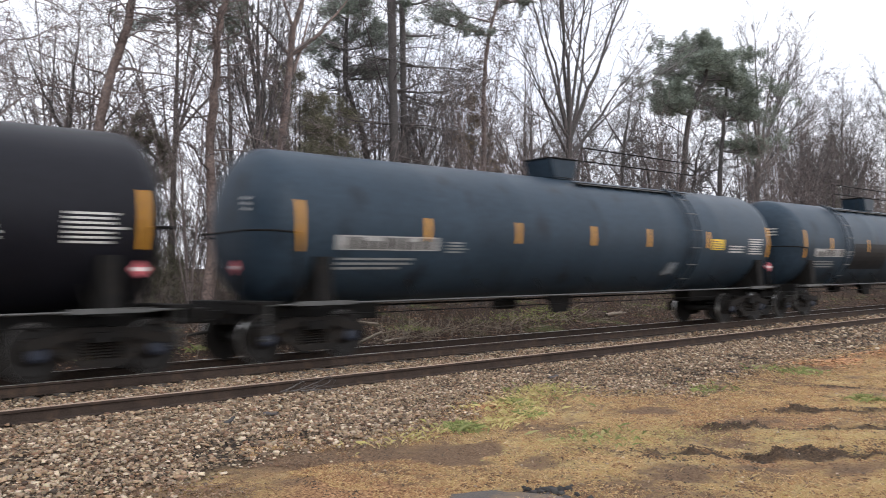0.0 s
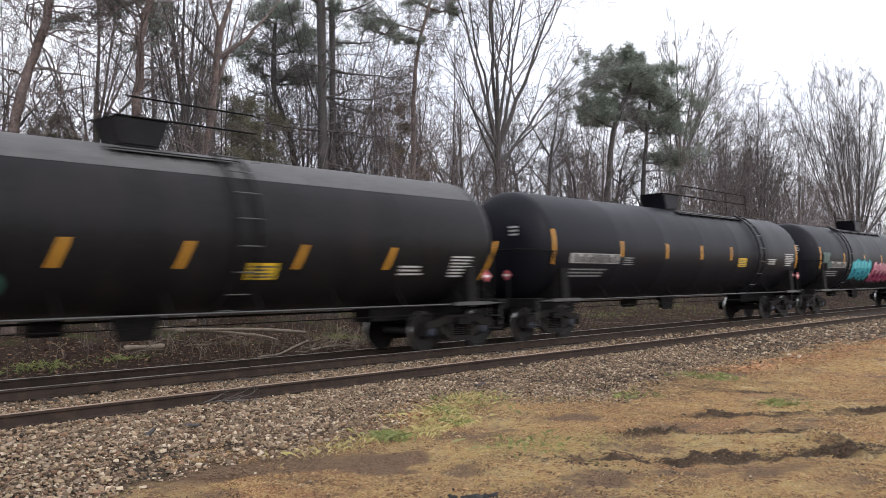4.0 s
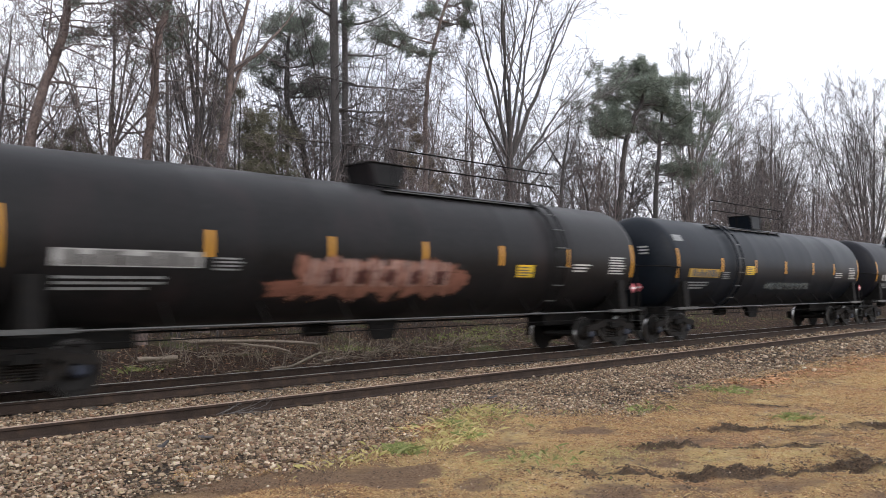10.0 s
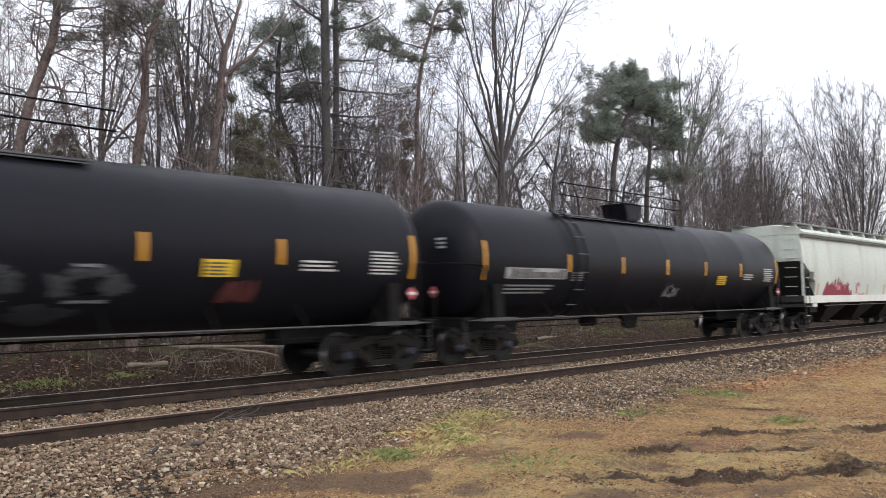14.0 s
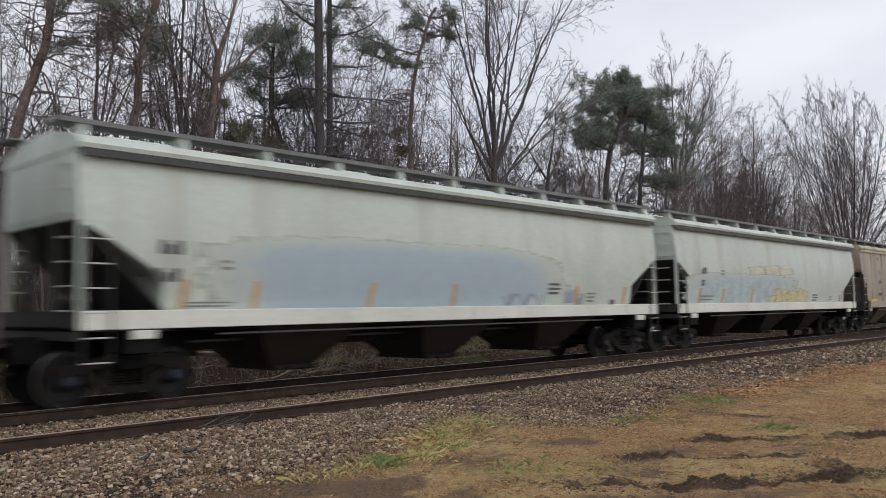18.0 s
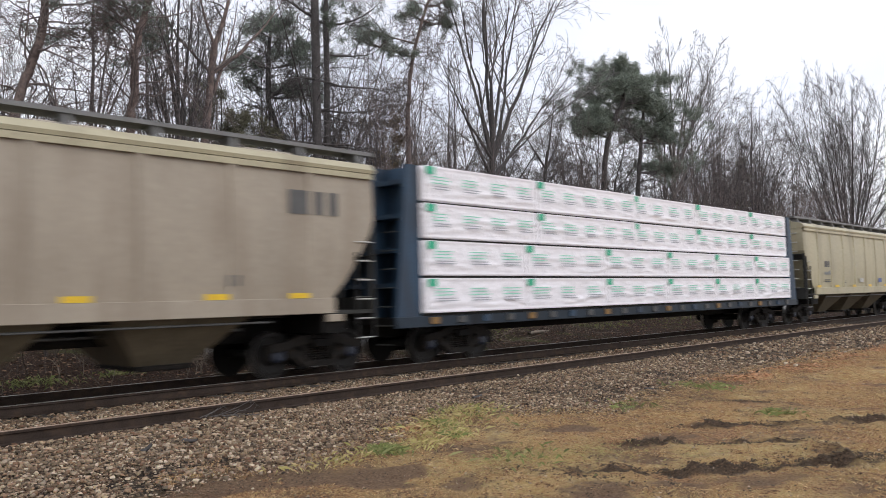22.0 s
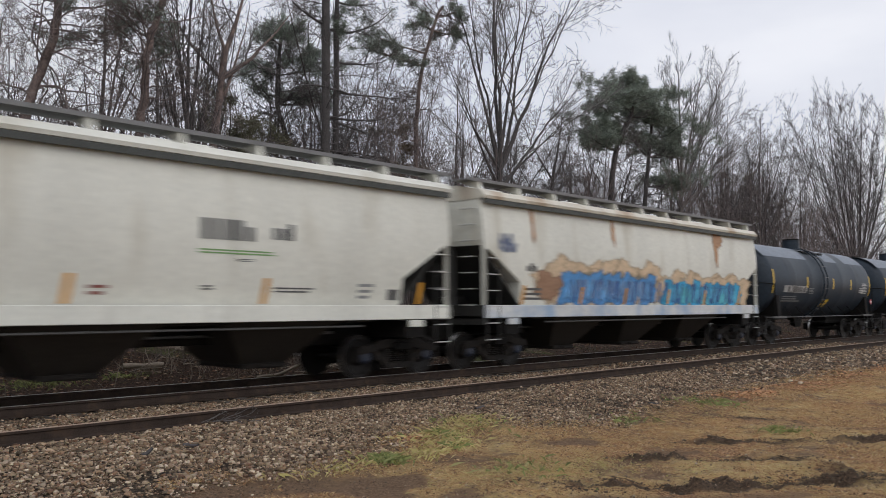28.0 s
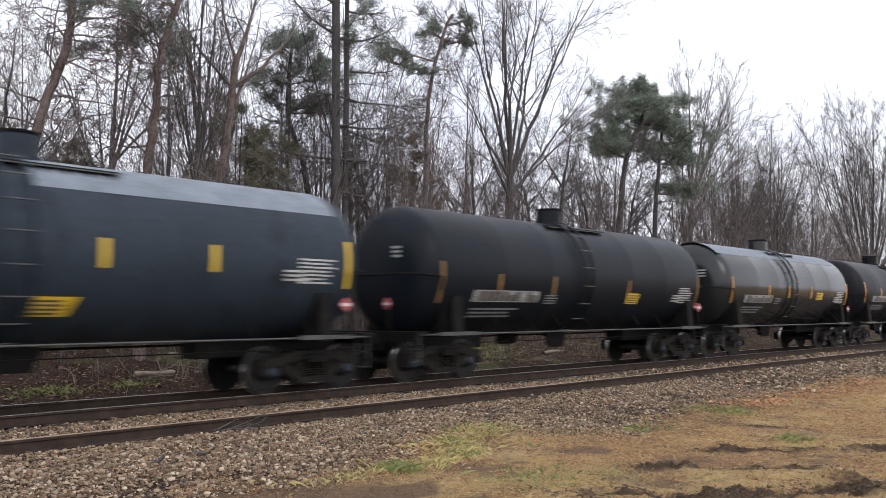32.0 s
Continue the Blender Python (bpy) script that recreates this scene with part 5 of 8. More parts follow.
                bm.faces.new([rows[j][nx] for j in range(nz, -1, -1)] + [back[2], back[3]])
                bm.faces.new(back[:2] + back[:1:-1])
                bmesh.ops.recalc_face_normals(bm, faces=bm.faces)
                bundle = empty("lumber_bundle", pose(s, YC, 0), "white plastic-wrapped lumber bundle printed in green and grey", "lumber", "bundles on the flat car")
                CARS.append((bundle, s))
                part("wrap", bm, M_WRAP, bundle, smooth=True)
                # bearer coloured black, not timber, to paint the shade between tiers
                bm = bmesh.new()
                box(bm, x0 + 0.05, x1 - 0.05, sd * 0.2, sd * 1.40, z0 - 0.012, z0 + 0.055)
                part("bearer", bm, M_HBLACK, bundle)
                if sd < 0:
                    count = max(2, int((x1 - x0) / 0.92))
                    w = (x1 - x0) / count
                    place = flat(-1.622 + (0.09 if (k > 1 and a > 0.4) else 0))
                    bm, bg = bmesh.new(), bmesh.new()
                    for i in range(count):
                        xa = x0 + i * w + 0.22 * w
                        for q in range(3):
                            skin(bm, xa, xa + w * rng.uniform(0.42, 0.6), z0 + 0.43 + q * 0.07, z0 + 0.453 + q * 0.07, 0, 1, 0, place)
                        for q in range(2):
                            skin(bg, xa + 0.05, xa + w * rng.uniform(0.5, 0.62), z0 + 0.30 + q * 0.055, z0 + 0.325 + q * 0.055, 0, 1, 0, place)
                    part("print", bm, M_GREENINK, bundle, "pale green print")
                    part("print", bg, M_GREYINK, bundle, "grey print")
                    bm = bmesh.new()
                    skin(bm, x0 + 0.03, x0 + 0.30, z0 + tier - 0.19, z0 + tier - 0.02, 0.002, 1, 0, place)
                    part("tag", bm, M_GREENTAG, bundle, "green corner tag")
    return car


CARS = []


# ---- the train, car by car ----
def word(f0, f1, z, h, n, fat=1.1):
    """A row of bulging painted letters: centre fraction, height, width and height of each."""
    return [(f0 + (f1 - f0) * (i + 0.5) / n, z, fat, h) for i in range(n)]


STD = (0.2, 0.356, 0.507, 0.657, 0.815)
tank_car(-11.9, 4.93, M_BLACK, "black railway tank car with amber tapes and white print")
tank_car(7.72, 24.6, M_BLUEGREY, "blue-grey railway tank car with amber tapes and grime", inner=(0.175, 0.331, 0.488, 0.625, 0.795), walk_from=0.0, walk_to=0.29, ladder=0.745, sign=0.825, sign_z=2.33, note=0.775,
         art=[("faded_white", (0.16, 0.18, 0.20), [(0.70, 1.69, 0.55, 0.5)])])
tank_car(27.16, 43.2, M_BLUEGREY, "dark blue-grey tank car with a black paint-out", inner=(0.124, 0.32, 0.516, 0.674, 0.838), walk_from=-0.28, walk_to=0.1, ladder=0.2, sign=0.774, sign_z=2.17,
         plates=[(0.335, 2.06, 3.1, 0.92, spray("paint_out_black", (0.006, 0.007, 0.009)))],
         art=[("faded_white", (0.16, 0.18, 0.20), [(0.475, 1.95, 0.7, 0.45), (0.52, 1.93, 0.6, 0.4), (0.642, 1.85, 0.8, 0.5)])])
tank_car(45.85, 61.75, M_BROWN, "rust-stained brown-black tank car with slanted tapes", zbar=2.05, slant=0.35, walk_from=-0.05, walk_to=0.1, ladder=0.59, inner=(0.211, 0.381, 0.511, 0.661, 0.805), text=(0.05, 0.16),
         sign=0.616, sign_z=1.78, pale_tops=[(-0.01, 0.99, 40, 100)], art=[("dull_green", (0.05, 0.13, 0.10), word(0.14, 0.34, 1.6, 0.5, 5, 0.75)), ("pale_green", (0.20, 0.27, 0.23), word(0.16, 0.33, 1.62, 0.14, 4, 0.6))])
tank_car(64.42, 80.85, M_BLACK, "black railway tank car with a yellow panel", inner=(0.2, 0.36, 0.5, 0.636, 0.806), walk_from=-0.02, walk_to=0.28, ladder=0.78, sign=0.694, sign_z=2.16)
tank_car(83.58, 100.43, M_BLACK, "black tank car covered in bright graffiti", inner=(0.176, 0.344, 0.502, 0.658, 0.813), walk_from=-0.28, walk_to=0.12, ladder=0.21, sign=None,
         art=[("turquoise", (0.045, 0.33, 0.39), word(0.25, 0.41, 1.97, 1.05, 4, 1.0), "puff"), ("turquoise_fill", (0.045, 0.32, 0.385), [(0.33, 1.95, 2.55, 0.86)], "blob"), ("pale_aqua", (0.11, 0.46, 0.52), word(0.256, 0.405, 2.18, 0.42, 5, 0.5), "puff"), ("sea_blue", (0.025, 0.20, 0.27), word(0.258, 0.402, 1.72, 0.3, 4, 0.55), "puff"),
              ("deep_turquoise", (0.012, 0.07, 0.10), [(0.275, 1.93, 0.30, 0.07), (0.31, 1.80, 0.3, 0.06), (0.345, 1.88, 0.34, 0.07), (0.385, 1.96, 0.28, 0.07)], "puff"),
              ("pale_pink", (0.62, 0.36, 0.41), word(0.425, 0.64, 1.88, 1.0, 5, 0.98), "puff"), ("crimson", (0.36, 0.055, 0.13), word(0.428, 0.637, 1.80, 0.88, 5, 0.95), "puff"), ("rose", (0.46, 0.12, 0.19), word(0.44, 0.63, 1.92, 0.5, 5, 0.5), "puff"), ("pink_outline", (0.64, 0.40, 0.45), word(0.44, 0.625, 2.0, 0.5, 4, 0.75), "scrawl"), ("plum_line", (0.17, 0.02, 0.06), word(0.44, 0.63, 1.78, 0.4, 5, 0.4), "scrawl"),
              ("bottle_green", (0.02, 0.13, 0.095), word(0.665, 0.80, 1.84, 0.72, 4, 0.85), "puff"), ("mint", (0.12, 0.26, 0.22), word(0.68, 0.79, 1.96, 0.35, 4, 0.55), "scrawl"), ("mint_foot", (0.10, 0.22, 0.19), word(0.67, 0.80, 1.56, 0.07, 3, 0.7), "puff"), ("grey_green", (0.08, 0.12, 0.11), [(0.037, 2.45, 1.0, 0.6), (0.06, 2.15, 0.7, 0.4)], "puff")])
tank_car(102.85, 118.87, M_GREEN, "greenish black railway tank car with teal tags", inner=(0.212, 0.388, 0.56, 0.703, 0.85), zbar=2.35, walk_from=-0.06, walk_to=0.11, ladder="none", rail_span=(0.12, 0.97), sign=0.657, sign_z=1.74, sign_tilt=0.3,
         art=[("teal", (0.02, 0.12, 0.125), word(0.375, 0.495, 1.76, 0.3, 3, 0.9) + word(0.73, 0.81, 1.76, 0.3, 2, 0.8)), ("light_teal", (0.06, 0.20, 0.19), word(0.385, 0.485, 1.8, 0.09, 3, 0.5))])
tank_car(121.28, 137.95, M_BROWN, "brown-black tank car with a rust-red graffiti piece", inner=STD, walk_from=-0.03, walk_to=0.3, ladder=0.79, sign=0.713, sign_z=2.1,
         art=[("rust_red", (0.22, 0.105, 0.075), word(0.31, 0.565, 1.88, 0.9, 6, 1.0), "puff"), ("red_tail", (0.19, 0.085, 0.06), [(0.30, 1.7, 1.0, 0.35), (0.575, 1.85, 0.7, 0.6)], "puff"), ("dusty_pink", (0.38, 0.25, 0.22), word(0.32, 0.56, 2.0, 0.6, 5, 0.75), "scrawl"), ("dark_maroon", (0.07, 0.028, 0.024), word(0.34, 0.56, 1.92, 0.34, 5, 0.34), "puff")])
tank_car(140.6, 156.75, M_GREEN, "greenish black tank car with large yellow panel", inner=(0.183, 0.344, 0.506, 0.675, 0.817), walk_from=-0.3, walk_to=0.07, ladder=0.255, sign=0.316, sign_z=2.3, text=(0.05, 0.17), text_paint=spray("dull_yellow", (0.42, 0.27, 0.05)),
         plates=[(0.02, 3.26, 0.57, 0.2, M_DIMLETTER)], art=[("grey_scrawl", (0.16, 0.18, 0.18), word(0.41, 0.67, 1.76, 0.26, 9, 0.4))])
tank_car(159.4, 176.3, M_BLACK, "black tank car with grey outlined graffiti", inner=(0.201, 0.358, 0.507, 0.645, 0.802), walk_from=-0.28, walk_to=0.11, ladder=0.235, sign=0.728, sign_z=2.13,
         art=[("smoke_grey", (0.050, 0.054, 0.060), [(f + d, z + u, w, h) for f, z in ((0.318, 1.85), (0.403, 1.83), (0.5, 1.82), (0.598, 1.80)) for d, u, w, h in ((0.0, 0.14, 0.9, 0.42), (-0.022, 0.02, 0.6, 0.42), (0.024, 0.03, 0.6, 0.40))], "puff"),
              ("inner_black", (0.007, 0.008, 0.010), [(0.318, 1.87, 0.75, 0.34), (0.403, 1.83, 0.72, 0.34), (0.5, 1.83, 0.72, 0.32), (0.598, 1.81, 0.72, 0.32)], "puff"),
              ("ash_grey", (0.20, 0.205, 0.215), [(f + d, z + u, w, 0.06) for f, z in ((0.318, 1.85), (0.403, 1.83), (0.5, 1.82), (0.598, 1.80)) for d, u, w in ((0.0, -0.22, 0.85), (-0.004, 0.33, 0.5))], "puff"),
              ("brick_red", (0.09, 0.03, 0.03), [(0.755, 1.75, 0.8, 0.55)]), ("smoke", (0.03, 0.033, 0.038), [(0.33, 1.42, 1.2, 0.4), (0.45, 1.40, 1.2, 0.4), (0.56, 1.40, 1.2, 0.35)], "puff")])
tank_car(178.65, 195.5, M_BLACK, "black tank car with a small white scrawl", inner=STD, walk_from=-0.28, walk_to=0.11, ladder=0.226, sign=0.73, sign_z=2.08,
         art=[("chalk_white", (0.24, 0.25, 0.26), [(0.53, 1.75, 0.55, 0.5), (0.55, 1.68, 0.5, 0.3)]), ("hollow_black", (0.01, 0.011, 0.013), [(0.53, 1.75, 0.34, 0.3)])])

M_SILLWHITE = shader("bright_white_sill_paint", (0.72, 0.73, 0.66), dirt=(0.5, 0.49, 0.44), dirt_amount=0.2, **HOP)
G, W, DK = M_DIMLETTER, M_LETTER, M_DARKLETTER
hopper_car(197.9, 214.93, M_HWHITE, "pale green-grey covered hopper with red graffiti", style="cut", stripe=M_SILLWHITE, tape="pale", tape_at=(1.7, 8.08, 10.58, 13.43, 15.4),
           writing=[(0.7, 1.2, 2.2, 2.5, "letters", DK), (11.7, 12.3, 1.7, 2.1, "lines", DK), (14.75, 15.05, 1.47, 1.7, "plate", DK), (13.9, 14.4, 1.75, 1.85, "lines", G)],
           art=[("wine_red", (0.26, 0.045, 0.07), word(0, 1, 0, 0, 0) + [(3.0, 1.75, 1.3, 1.2), (4.0, 1.85, 1.2, 1.3), (5.0, 1.7, 1.2, 1.1), (5.7, 1.5, 0.7, 0.8)]), ("hot_pink", (0.62, 0.18, 0.25), [(4.2, 1.9, 0.5, 0.4), (6.7, 2.0, 0.5, 0.2), (6.6, 1.75, 0.25, 0.4), (7.3, 1.55, 0.9, 0.14), (7.9, 1.42, 0.6, 0.2)])])
hopper_car(216.2, 233.6, M_HWHITE, "pale covered hopper with a lavender painted-over patch", style="cut", stripe=M_SILLWHITE, tape="pale", tape_at=(0.9 + 0.85, 3.15, 5.91, 8.39, 13.2, 15.6),
           writing=[(1.3, 1.75, 2.43, 2.66, "letters", DK), (1.25, 1.7, 1.98, 2.2, "letters", DK), (2.45, 2.7, 2.2, 2.42, "lines", G), (11.95, 12.6, 1.8, 2.14, "lines", DK), (14.9, 15.15, 1.47, 1.66, "plate", DK), (1.7, 2.9, 1.56, 1.68, "lines", G), (13.7, 14.2, 1.6, 1.9, "lines", G)],
           art=[("lavender_grey", (0.42, 0.51, 0.565), [(7.4, 2.08, 11.0, 1.7)]), ("grey_violet", (0.34, 0.36, 0.43), [(12.9, 1.75, 0.5, 0.45), (13.4, 1.68, 0.4, 0.35), (10.9, 1.65, 1.6, 0.35)])])
hopper_car(234.9, 252.1, M_HGREY, "pale blue-grey covered hopper with faint yellow paint", style="cut", stripe=M_SILLWHITE, tape="pale", tape_at=(1.65, 3.37, 5.78, 15.5),
           writing=[(1.7, 2.1, 2.5, 2.72, "letters", DK), (1.72, 2.12, 2.1, 2.3, "letters", DK), (3.2, 3.42, 2.48, 2.72, "lines", DK), (1.6, 3.0, 1.62, 1.84, "lines", G), (11.9, 12.6, 1.58, 1.9, "lines", DK), (13.95, 14.25, 1.6, 1.82, "lines", G), (15.15, 15.4, 1.55, 1.85, "lines", DK)],
           art=[("blue_wash", (0.47, 0.545, 0.56), [(5.4, 1.95, 10.0, 1.3)]), ("pale_ochre", (0.62, 0.56, 0.34), [(8.0, 1.62, 1.6, 0.42), (8.6, 1.78, 1.5, 0.6), (9.7, 1.74, 1.5, 0.55), (10.7, 1.78, 1.4, 0.6)], "puff"), ("washed_ochre", (0.58, 0.57, 0.455), [(6.2, 2.7, 1.8, 0.35), (7.6, 2.75, 1.7, 0.4), (9.0, 2.72, 1.6, 0.3)], "puff")])
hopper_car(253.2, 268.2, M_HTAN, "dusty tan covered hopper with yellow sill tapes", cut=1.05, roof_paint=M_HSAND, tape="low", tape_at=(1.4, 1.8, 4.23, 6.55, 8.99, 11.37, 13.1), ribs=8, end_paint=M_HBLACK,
           writing=[(2.55, 3.05, 2.86, 3.08, "letters", G), (2.55, 3.1, 2.4, 2.6, "letters", DK), (2.45, 2.72, 3.55, 3.72, "lines", DK), (2.5, 3.15, 1.8, 1.97, "lines", DK), (5.6, 5.9, 2.55, 2.75, "lines", DK), (6.1, 6.6, 1.7, 2.0, "lines", spray("faded_red", (0.30, 0.12, 0.10))), (12.9, 13.4, 3.1, 3.55, "plate", M_DARKLETTER), (13.5, 13.7, 3.1, 3.55, "plate", M_DARKLETTER), (13.85, 14.05, 3.1, 3.55, "plate", M_DARKLETTER), (11.6, 11.85, 1.75, 1.95, "plate", DK)])
lumber_car(269.7, 290.3)
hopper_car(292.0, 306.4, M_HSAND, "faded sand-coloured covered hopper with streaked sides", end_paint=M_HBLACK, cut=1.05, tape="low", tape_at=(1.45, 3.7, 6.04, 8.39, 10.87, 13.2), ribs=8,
           writing=[(2.3, 2.9, 2.4, 2.66, "letters", DK), (2.25, 3.05, 2.07, 2.25, "letters", G), (2.2, 3.0, 1.75, 1.9, "lines", DK), (6.95, 7.5, 1.73, 1.93, "plate", W), (9.85, 10.4, 1.73, 1.93, "plate", spray("faded_blue", (0.12, 0.16, 0.33))), (4.75, 5.05, 1.7, 1.86, "lines", DK), (11.85, 12.3, 1.7, 1.92, "lines", DK)])
hopper_car(307.8, 322.5, M_HRED, "oxide red covered hopper with white markings", cut=1.05, tape="low", tape_at=(1.56,), ribs=8, end_paint=M_HRED,
           writing=[(2.2, 2.9, 2.77, 2.98, "letters", W), (2.3, 3.15, 2.46, 2.64, "letters", W), (2.42, 2.68, 3.43, 3.65, "lines", W), (5.63, 5.86, 2.52, 2.78, "lines", W), (2.2, 2.9, 1.75, 1.97, "lines", W), (5.7, 6.2, 1.85, 2.1, "lines", M_YELLOW), (9.1, 9.6, 1.8, 2.1, "lines", M_YELLOW), (11.5, 12.1, 1.78, 2.04, "lines", W), (7.2, 8.2, 1.78, 1.84, "lines", W)])
hopper_car(323.7, 339.5, M_HCREAM, "chalky white covered hopper with dark lettering", style="cut", stripe=M_SILLWHITE, tape="slant", tape_at=(1.6, 7.5, 11.0, 14.9),
           writing=[(9.68, 10.8, 2.64, 3.0, "letters", DK), (11.12, 11.62, 2.7, 3.0, "letters", DK), (9.65, 11.5, 2.4, 2.5, "lines", spray("leaf_green", (0.20, 0.36, 0.14))), (10.4, 10.75, 2.28, 2.34, "lines", DK), (4.9, 6.2, 3.05, 3.2, "letters", DK), (5.1, 5.6, 3.2, 3.38, "letters", DK), (5.6, 6.4, 2.62, 2.7, "lines", G),
                    (1.65, 2.2, 2.4, 2.62, "letters", DK), (1.6, 2.3, 2.05, 2.25, "letters", DK), (1.65, 2.2, 1.62, 1.9, "lines", DK), (7.85, 8.15, 1.68, 1.88, "lines", spray("faded_red", (0.30, 0.12, 0.10))), (9.75, 10.0, 1.78, 1.88, "lines", DK), (11.2, 12.3, 1.75, 1.87, "lines", DK), (14.0, 14.3, 1.62, 1.84, "plate", DK), (13.2, 13.6, 1.65, 2.0, "lines", G)])
hopper_car(340.65, 355.85, M_HCREAM, "white covered hopper with blue graffiti and rust runs", style="cut", roof_paint=shader("rust_stained_white_roof", (0.62, 0.59, 0.50), dirt=(0.36, 0.24, 0.14), dirt_amount=0.4, **HOP), tape="slant", tape_at=(1.5, 4.01, 6.22, 8.71, 11.12, 13.7),
           writing=[(1.6, 2.05, 2.35, 2.55, "letters", DK), (1.6, 2.3, 1.65, 2.0, "lines", DK)],
           art=[("orange_haze", (0.60, 0.46, 0.31), word(2.4, 8.2, 2.12, 1.35, 5, 2.2) + word(8.4, 14.2, 2.0, 1.2, 5, 2.1), "puff"), ("brown_patch", (0.33, 0.20, 0.13), [(2.55, 2.0, 1.3, 0.8)], "puff"), ("olive_shadow", (0.22, 0.20, 0.15), word(3.5, 7.9, 2.2, 0.7, 6, 0.9)),
                ("cobalt_blue", (0.10, 0.29, 0.58), word(3.1, 7.9, 1.95, 1.05, 5, 1.25), "puff"), ("bright_blue", (0.16, 0.38, 0.66), word(3.3, 7.7, 1.98, 0.8, 6, 0.7)), ("sky_blue", (0.06, 0.38, 0.62), word(8.4, 13.8, 1.86, 0.95, 6, 1.2), "puff"), ("clear_blue", (0.12, 0.47, 0.66), word(8.6, 13.6, 1.9, 0.7, 7, 0.75)), ("deep_violet", (0.08, 0.17, 0.40), word(9.0, 13.4, 1.65, 0.2, 6, 0.45)),
                ("aqua", (0.12, 0.47, 0.55), [(9.9, 1.85, 0.8, 0.7), (11.2, 1.75, 0.6, 0.5), (12.6, 1.75, 0.7, 0.5)]), ("pale_blue", (0.28, 0.40, 0.60), word(3.6, 7.4, 1.95, 0.55, 5, 0.6), "scrawl"), ("navy_line", (0.07, 0.15, 0.36), word(3.4, 13.4, 1.9, 0.7, 11, 0.7), "scrawl"), ("ink_scrawl", (0.16, 0.19, 0.28), [(0.84, 3.1, 0.5, 0.3), (0.75, 2.95, 0.4, 0.35), (0.98, 2.9, 0.45, 0.25)]), ("rust_run", (0.42, 0.24, 0.13), [(11.95, 3.4, 0.3, 1.3), (12.15, 3.72, 0.75, 0.6), (5.6, 3.6, 0.2, 0.9), (1.9, 3.5, 0.16, 1.0)], "puff")],
           stripe=shader("sprayed_white_sill", (0.60, 0.62, 0.62), rough=0.5, vary=0.15, scale=0.9, fine=10, bump=0.1, dirt=(0.22, 0.36, 0.55), dirt_amount=0.6))
SHORT = dict(walk_from=-0.10, walk_to=0.12, ladder=0.465, text=(0.1, 0.3), note=0.78)
tank_car(357.6, 369.08, M_NAVY, "short dark blue-grey tank car with pale top patches", inner=(0.304, 0.568, 0.768), sign=0.519, sign_z=1.62, sign_tilt=0.4, tape=M_SIGN, pale_tops=[(-0.02, 0.37, 38, 100), (0.56, 0.69, 38, 100), (0.78, 0.98, 38, 100)], **SHORT)
tank_car(371.7, 383.0, M_NAVY, "short dark blue-grey tank car with yellow tapes", inner=(0.142, 0.307, 0.575, 0.743), sign=0.511, sign_z=1.62, sign_tilt=0.4, tape=M_SIGN, pale_tops=[(-0.03, 0.4, 38, 100), (0.49, 0.99, 38, 100)], **SHORT)
tank_car(385.65, 397.25, M_GREEN, "short greenish black tank car with white letters", inner=(0.169, 0.351, 0.653), zbar=2.2, sign=0.677, sign_z=1.92, tape=spray("dull_amber", (0.42, 0.24, 0.07)), **SHORT)
# the white sheen on this top is painted as a pale strip
tank_car(399.75, 410.75, M_GLOSS, "short glossy black tank car with a sheen painted along its top", inner=(0.272, 0.437, 0.638), zbar=2.3, sign=0.719, sign_z=2.18, pale_tops=[(-0.02, 0.98, 45, 110)], **SHORT)
tank_car(413.25, 424.45, M_BLACK, "short dull black tank car", **SHORT)


